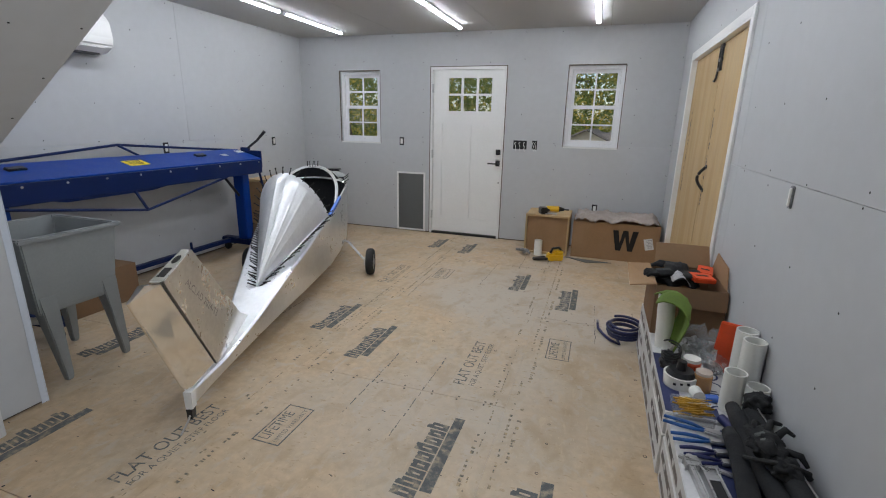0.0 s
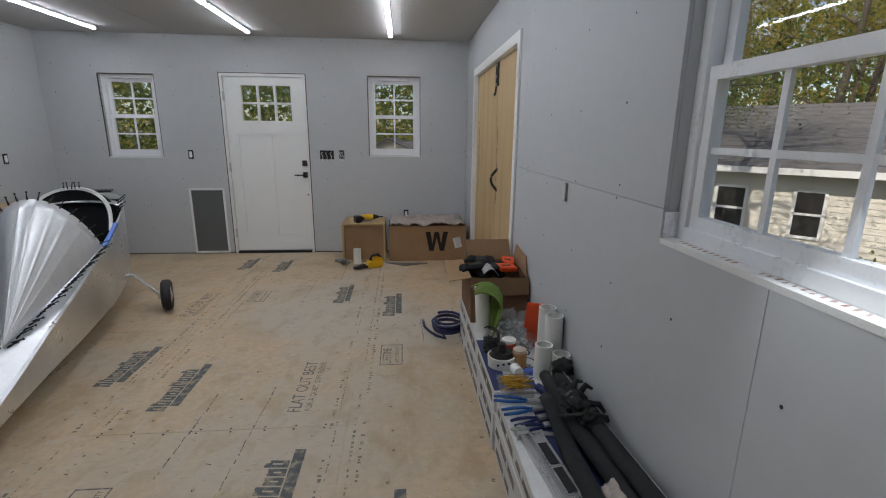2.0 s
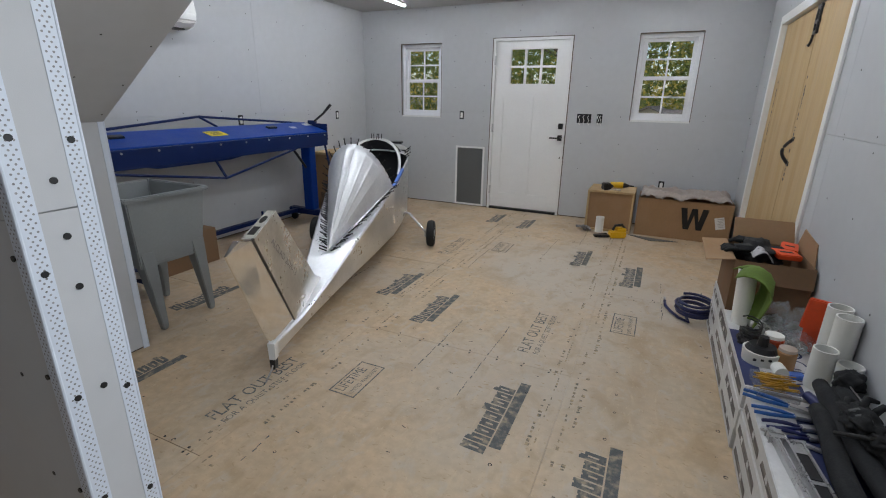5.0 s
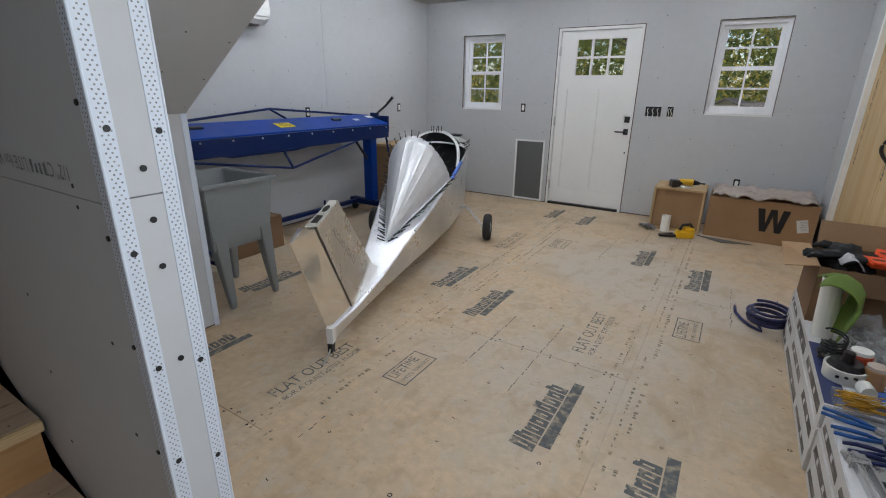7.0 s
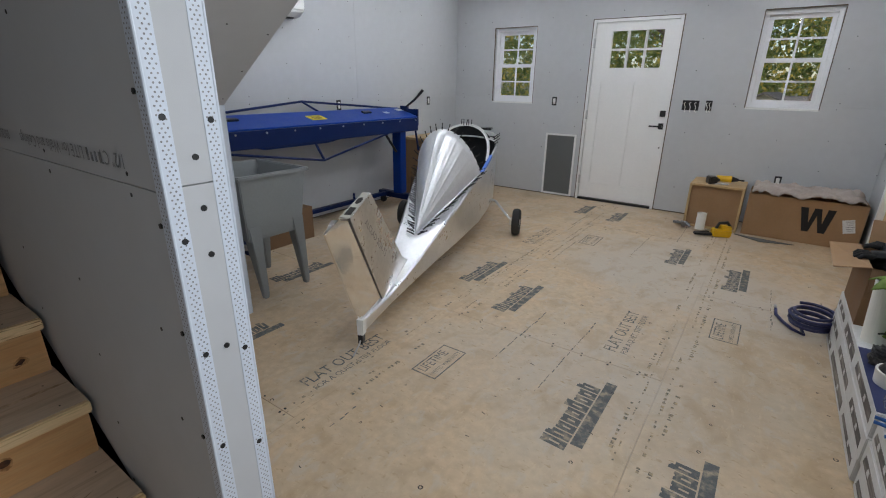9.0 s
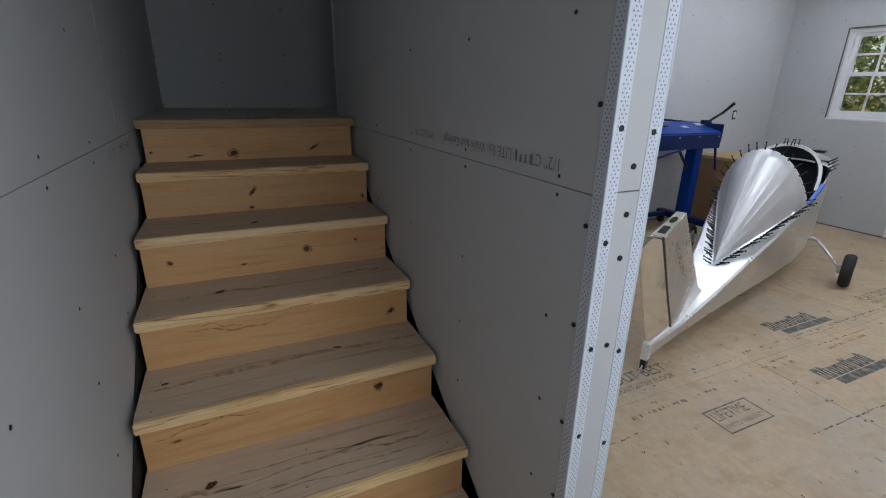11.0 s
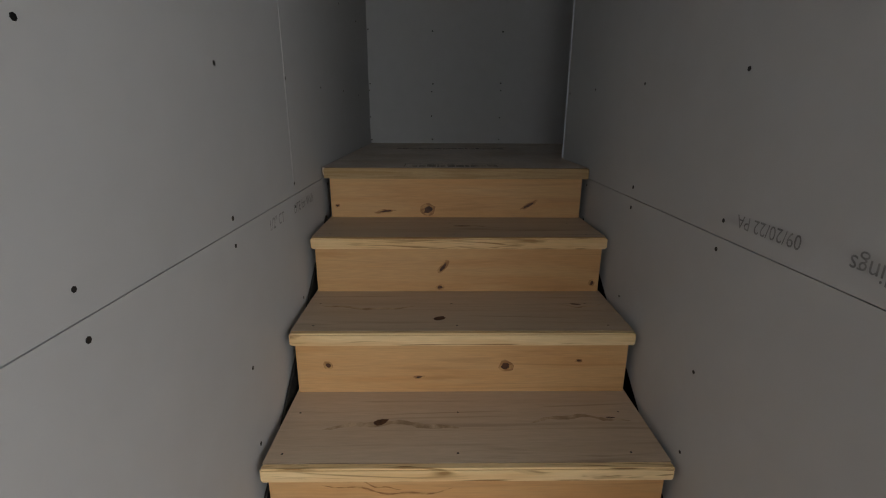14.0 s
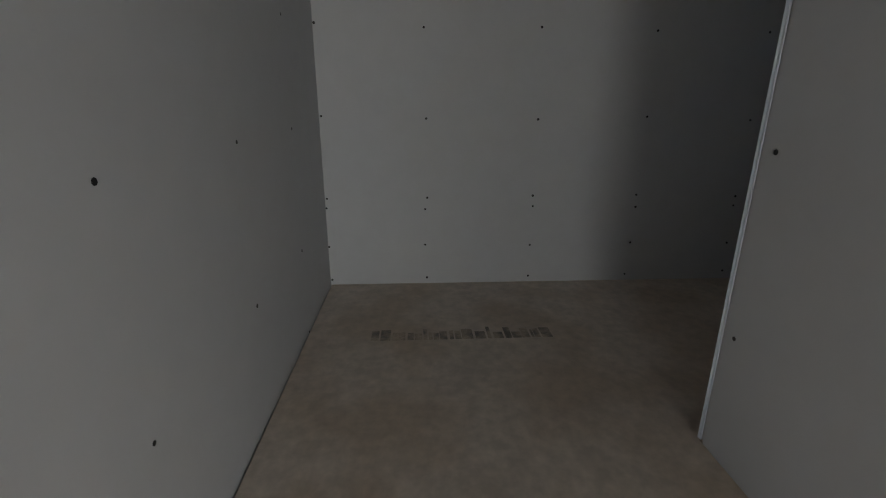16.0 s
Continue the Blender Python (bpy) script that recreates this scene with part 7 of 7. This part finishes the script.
# worn print on the landing
bm = B()
for x, y, w, h in ((-3.48, -0.45, 0.055, 0.55), (-2.67, -0.33, 0.055, 0.32)):
    yy = y
    while yy < y + h:
        ln = rng.uniform(0.008, 0.04)
        box(bm, (x - w * rng.uniform(0.5, 1.3), yy, 1.2072), (x + 0.01, yy + ln, 1.2078))
        yy += ln + rng.uniform(0.001, 0.008)
for a, b in (((-2.76, -0.36), (-2.755, 0.02)), ((-2.66, -0.36), (-2.655, 0.0)), ((-2.755, -0.36), (-2.66, -0.355))):
    box(bm, (a[0], a[1], 1.2072), (b[0], b[1], 1.2078))
part("landing_print", bm, material("worn_landing_ink", (0.24, 0.22, 0.20), 0.85, 0, 0.3, 20, second=(0.44, 0.36, 0.29), amount=0.95, bounds=(0.38, 0.55)), st, "worn dark print")

# ---- outdoors ----
GRASS = material("leaf_litter_ground", (0.13, 0.115, 0.06), 0.9, 0, 0.3, 0.6, 0.3, 20, second=(0.08, 0.10, 0.035), amount=0.9)
BARK = material("bark", (0.09, 0.07, 0.055), 0.9, 0, 0.25, 4, 0.5, 30, stretch=(3, 3, 0.5))
LEAF1 = material("green_leaves", (0.15, 0.20, 0.045), 0.7, 0, 0.35, 1.4, second=(0.08, 0.12, 0.03), amount=0.9)
LEAF2 = material("yellow_leaves", (0.50, 0.36, 0.06), 0.7, 0, 0.3, 1.4, second=(0.16, 0.18, 0.04), amount=0.9)
LEAF3 = material("mixed_leaves", (0.15, 0.20, 0.05), 0.7, 0, 0.4, 0.25, second=(0.42, 0.34, 0.07), amount=0.9, bounds=(0.46, 0.60))
SIDING = material("cream_siding", (0.66, 0.62, 0.54), 0.7, 0, 0.06, 3)
SHINGLE = material("grey_shingles", (0.16, 0.15, 0.15), 0.9, 0, 0.25, 5, 0.3, 60, second=(0.10, 0.095, 0.09), amount=0.8)
for leaf in (LEAF1, LEAF2, LEAF3):
    # thin leaves let half of the light through
    n, l = leaf.node_tree.nodes, leaf.node_tree.links
    b = n["Principled BSDF"]
    through_leaf, both = n.new("ShaderNodeBsdfTranslucent"), n.new("ShaderNodeMixShader")
    l.new(b.inputs["Base Color"].links[0].from_socket, through_leaf.inputs["Color"])
    both.inputs[0].default_value = 0.5
    l.new(b.outputs[0], both.inputs[1])
    l.new(through_leaf.outputs[0], both.inputs[2])
    l.new(both.outputs[0], n["Material Output"].inputs["Surface"])


def land(x, y):
    """The lie of the land: level round the workshop, lower towards the east."""
    f = min(1, max(0, (x - 2.5) / 6.5))
    return -0.45 - 1.85 * f * f * (3 - 2 * f)


bm = B()
ticks = [-1500, -300, -80, -30, -12, -4, 1, 2.5, 3.5, 4.5, 5.5, 6.5, 7.5, 9, 12, 18, 30, 80, 300, 1500]
grid = [[bm.verts.new((x, y, land(x, y))) for y in (-1500, -300, -60, -20, 0, 20, 60, 300, 1500)] for x in ticks]
for a, b in zip(grid, grid[1:]):
    for p, q, r, s_ in zip(a, a[1:], b[1:], b):
        bm.faces.new((p, q, r, s_))
part("ground", bm, GRASS, None, "leaf-strewn lawn and woodland ground", category="ground", kind="structure")
bm = B()
box(bm, (-3.5, 9.5, -0.448), (2.4, 12.6, -0.425))
part("road", bm, material("gravel_drive", (0.34, 0.32, 0.30), 0.95, 0, 0.2, 3, 0.3, 60), None, "pale gravel drive beyond the window", category="drive", kind="structure")


def tree(seed, leaf, label):
    """A tapered, forked trunk with limbs and a crown of loose single leaves."""
    rng = random.Random(seed)
    t = thing("tree", label, "tree", "trees round the workshop")
    bm = B()
    h = rng.uniform(8, 11)
    tube(bm, [(0.25 * math.sin(k * 0.9 + seed), 0.2 * math.cos(k * 0.7 + seed), h * k / 8) for k in range(9)], [0.24 - 0.024 * k for k in range(9)], 9)
    tips = []
    for k in range(13):
        z = h * rng.uniform(0.33, 0.95)
        a = rng.uniform(0, 6.28)
        ln = rng.uniform(1.4, 3.2)
        p = Vector((0.2 * math.sin(z), 0.15 * math.cos(z), z))
        q = p + Vector((math.cos(a) * ln, math.sin(a) * ln, ln * rng.uniform(0.1, 0.6)))
        mid = p.lerp(q, 0.5) + Vector((0, 0, 0.2))
        tube(bm, [p, mid, q], [0.07, 0.045, 0.015], 6)
        tips += [mid, q, p.lerp(q, 0.75)]
    part("trunk", bm, BARK, t)
    vs, fs = [], []
    for c in tips:
        for _ in range(420):
            o = Vector([rng.gauss(0, 0.62) for _ in range(3)])
            o.z *= 0.7
            p = c + o
            d = Vector([rng.uniform(-1, 1) for _ in range(3)]).normalized()
            e = d.cross(Vector([rng.uniform(-1, 1) for _ in range(3)])).normalized()
            s_ = rng.uniform(0.022, 0.048)
            n = len(vs)
            vs += [p - d * s_, p + e * s_ * 0.5, p + d * s_, p - e * s_ * 0.5]
            fs.append((n, n + 1, n + 2, n + 3))
    me = bpy.data.meshes.new("crown")
    me.from_pydata(vs, [], fs)
    me.materials.append(leaf)
    c = new("crown", me)
    c.parent = t
    return t


kinds = [tree(1, LEAF1, "green broadleaf tree with an airy crown"), tree(2, LEAF2, "yellowing autumn broadleaf tree"), tree(5, LEAF1, "green broadleaf tree with a dense crown")]
# the last three are added out of view to dapple the house with shade
spots = [(-9, 13), (-6.5, 15), (-4.6, 12.5), (-2.6, 16), (-1.75, 14.5), (-3.6, 20), (1.6, 18), (3.2, 13), (5.6, 17), (1.0, 25), (-7.5, 22), (-11, 19), (8.5, 14), (-1.9, 11.2), (-13, 15), (4.6, 26), (-5.5, 28), (17, 21), (20, 19), (22, 16), (13.5, 22), (5.0, 15.5), (24, 20), (18, 25), (11, 4.5), (26, 12), (15, 27), (25, 25), (16, 16.5), (19, 14), (4.9, 8.6), (6.0, 2.0), (6.2, -1.2)]
rng = random.Random(30)
for k, (x, y) in enumerate(spots):
    m = pose(x, y, land(x, y) - 0.05, 0, 0, rng.uniform(0, 360))
    if k < 3:
        kinds[k].matrix_basis = m
    else:
        # beyond the house yellow leaves stand in for foliage in full sun
        copy_thing(kinds[1 if x > 12 else (k * 2 + (k // 5)) % 3], m)

# far woods
gen = np.random.default_rng(31)
count = 90000
ang, far = gen.uniform(-0.9, 2.6, count), gen.uniform(32, 47, count)
mid = np.stack([far * np.cos(ang), far * np.sin(ang), -0.4 + 11 * gen.random(count) ** 1.3], 1)
d = gen.normal(size=(count, 3))
d /= np.linalg.norm(d, axis=1, keepdims=True)
e = np.cross(d, gen.normal(size=(count, 3)))
e /= np.linalg.norm(e, axis=1, keepdims=True)
size = gen.uniform(0.09, 0.20, (count, 1))
vs = np.stack([mid - d * size, mid + e * size * 0.6, mid + d * size, mid - e * size * 0.6], 1).reshape(-1, 3)
me = bpy.data.meshes.new("far_woods")
me.from_pydata(vs.tolist(), [], np.arange(count * 4).reshape(-1, 4).tolist())
me.materials.append(LEAF3)
tagged(new("far_woods", me), "distant mixed woodland foliage", "woods", kind="stuff")
count = 30000
ang, far = gen.uniform(-0.9, 2.6, count), gen.uniform(49, 60, count)
mid = np.stack([far * np.cos(ang), far * np.sin(ang), -0.4 + 14 * gen.random(count) ** 1.2], 1)
d = gen.normal(size=(count, 3))
d /= np.linalg.norm(d, axis=1, keepdims=True)
e = np.cross(d, gen.normal(size=(count, 3)))
e /= np.linalg.norm(e, axis=1, keepdims=True)
size = gen.uniform(0.25, 0.55, (count, 1))
vs = np.stack([mid - d * size, mid + e * size * 0.7, mid + d * size, mid - e * size * 0.7], 1).reshape(-1, 3)
me = bpy.data.meshes.new("deep_woods")
me.from_pydata(vs.tolist(), [], np.arange(count * 4).reshape(-1, 4).tolist())
me.materials.append(LEAF1)
tagged(new("deep_woods", me), "dense dark green woodland behind the nearer trees", "woods", kind="stuff")

# bushes in front of the house
def bush(x, y, r, seed, leaf):
    rng = random.Random(seed)
    t = thing("bush", "leafy green garden shrub", "bush", "garden shrubs")
    bm = B()
    for k in range(6):
        a = rng.uniform(0, 6.28)
        tube(bm, [(x, y, -2.3), (x + math.cos(a) * r * 0.5, y + math.sin(a) * r * 0.5, -2.3 + r * 0.9)], [0.03, 0.01], 5)
    part("stems", bm, BARK, t)
    vs, fs = [], []
    for _ in range(1500):
        p = Vector((x, y, -2.3 + r * 0.75)) + Vector([rng.gauss(0, 0.42) * r for _ in range(3)])
        p.z = max(p.z, -2.28)
        d = Vector([rng.uniform(-1, 1) for _ in range(3)]).normalized()
        e = d.cross(Vector([rng.uniform(-1, 1) for _ in range(3)])).normalized()
        s_ = rng.uniform(0.04, 0.09)
        n = len(vs)
        vs += [p - d * s_, p + e * s_ * 0.5, p + d * s_, p - e * s_ * 0.5]
        fs.append((n, n + 1, n + 2, n + 3))
    me = bpy.data.meshes.new("foliage")
    me.from_pydata(vs, [], fs)
    me.materials.append(leaf)
    o = new("foliage", me)
    o.parent = t


for k, (x, y, r) in enumerate(((9.1, 8.4, 0.75), (9.9, 7.9, 0.6), (8.6, 9.3, 0.5), (10.6, 7.2, 0.6))):
    bush(x, y, r, 40 + k, LEAF1)


# neighbouring house, lower down the slope, turned to face the workshop
def house():
    h = thing("house", "single-storey cream house with a grey shingle roof", "house", at=pose(10.6, 10.4, -2.0, 0, 0, 40))
    y0, y1 = -9.0, 3.4
    bm = B()
    z = 0.0
    while z < 2.5:
        prism(bm, [(0, z), (-0.022, z), (-0.004, z + 0.15), (0, z + 0.15)], "y", y0, y1)
        z += 0.15
    box(bm, (0, y0, -0.4), (7, y1, 2.62))
    part("wall", bm, SIDING, h)
    bm = B()
    n = 14
    for k in range(n):
        a, b = k / n, (k + 1) / n
        ax, az, bx, bz = -0.5 + 4.0 * a, 2.62 + 1.75 * a, -0.5 + 4.0 * b, 2.62 + 1.75 * b
        prism(bm, [(ax, az), (bx, bz), (bx, bz + 0.05), (ax, az + 0.08)], "y", y0 - 0.4, y1 + 0.4)
    part("roof", bm, SHINGLE, h)
    bm = B()
    box(bm, (-0.54, y0 - 0.4, 2.52), (-0.5, y1 + 0.4, 2.68))
    part("gutter", bm, WHITE, h)
    for yc, w, za, zb in ((2.3, 0.8, 0.9, 2.15), (0.55, 0.7, 0.9, 2.15), (-1.3, 0.6, 0.9, 2.15), (-4.6, 1.2, 0.9, 2.15)):
        bm = B()
        for lo, hi in (((yc - w / 2, za), (yc - w / 2 + 0.07, zb)), ((yc + w / 2 - 0.07, za), (yc + w / 2, zb)), ((yc - w / 2, za), (yc + w / 2, za + 0.07)), ((yc - w / 2, zb - 0.07), (yc + w / 2, zb)), ((yc - w / 2, (za + zb) / 2 - 0.03), (yc + w / 2, (za + zb) / 2 + 0.03))):
            box(bm, (-0.06, lo[0], lo[1]), (-0.023, hi[0], hi[1]))
        wn_ = part("window", bm, WHITE, h)
        bm = B()
        box(bm, (-0.03, yc - w / 2 + 0.07, za + 0.07), (-0.024, yc + w / 2 - 0.07, zb - 0.07))
        part("pane", bm, VOID, wn_)
    bm = B()
    box(bm, (-0.06, -2.9, 0.05), (-0.023, -1.95, 2.2))
    d = part("door", bm, WHITE, h)
    bm = B()
    box(bm, (-0.066, -2.75, 0.95), (-0.0605, -2.1, 2.05))
    part("pane", bm, VOID, d)


house()
deck = thing("deck_railing", "dark wooden deck railing in front of the house", "railing", at=pose(10.6, 10.4, -2.0, 0, 0, 40))
for z in (0.12, 0.95):
    bm = B()
    box(bm, (-1.62, 0.3, z), (-1.56, 3.4, z + 0.06))
    part("rail", bm, BARK, deck)
rail = B()
box(rail, (-1.61, -0.02, 0.0), (-1.57, 0.02, 0.95))
rail = mesh_of("baluster", rail, BARK)
for k in range(21):
    o = new("baluster", rail)
    o.parent = deck
    o.location = (0, 0.32 + k * 0.15, 0)
hp = thing("heat_pump", "pale grey outdoor heat pump beside the house", "heat pump", at=pose(10.6, 10.4, -2.0, 0, 0, 40))
bm = B()
box(bm, (-0.95, -0.35, 0), (-0.25, 0.35, 0.8), 0.03)
part("casing", bm, PAPER, hp)


# small outbuilding far beyond the drive
def shed():
    h = thing("shed", "small white outbuilding with a grey gable roof", "shed", at=pose(-0.9, 30.5, -1.3, 0, 0, -8))
    bm = B()
    prism(bm, [(-1.3, 0), (1.3, 0), (1.3, 1.75), (0, 2.35), (-1.3, 1.75)], "y", 0, 4)
    part("wall", bm, SIDING, h)
    for sx in (-1, 1):
        bm = B()
        prism(bm, [(0, 2.37), (sx * 1.6, 1.63), (sx * 1.6, 1.71), (0, 2.46)], "y", -0.3, 4.3)
        part("roof", bm, SHINGLE, h)
    bm = B()
    box(bm, (-0.5, -0.03, 0.6), (0.5, -0.005, 1.6))
    part("door", bm, VOID, h, "dark open doorway")
    wing = thing("shed", "low white outbuilding with a wide grey roof", "shed", at=pose(1.9, 30, -1.45, 0, 0, 6))
    bm = B()
    box(bm, (-2.2, 0, 0), (2.6, 4, 1.3))
    part("wall", bm, SIDING, wing)
    bm = B()
    prism(bm, [(-0.4, 1.25), (2.0, 2.3), (4.4, 1.25), (4.4, 1.35), (2.0, 2.42), (-0.4, 1.35)], "x", -2.5, 2.9)
    part("roof", bm, SHINGLE, wing)


shed()
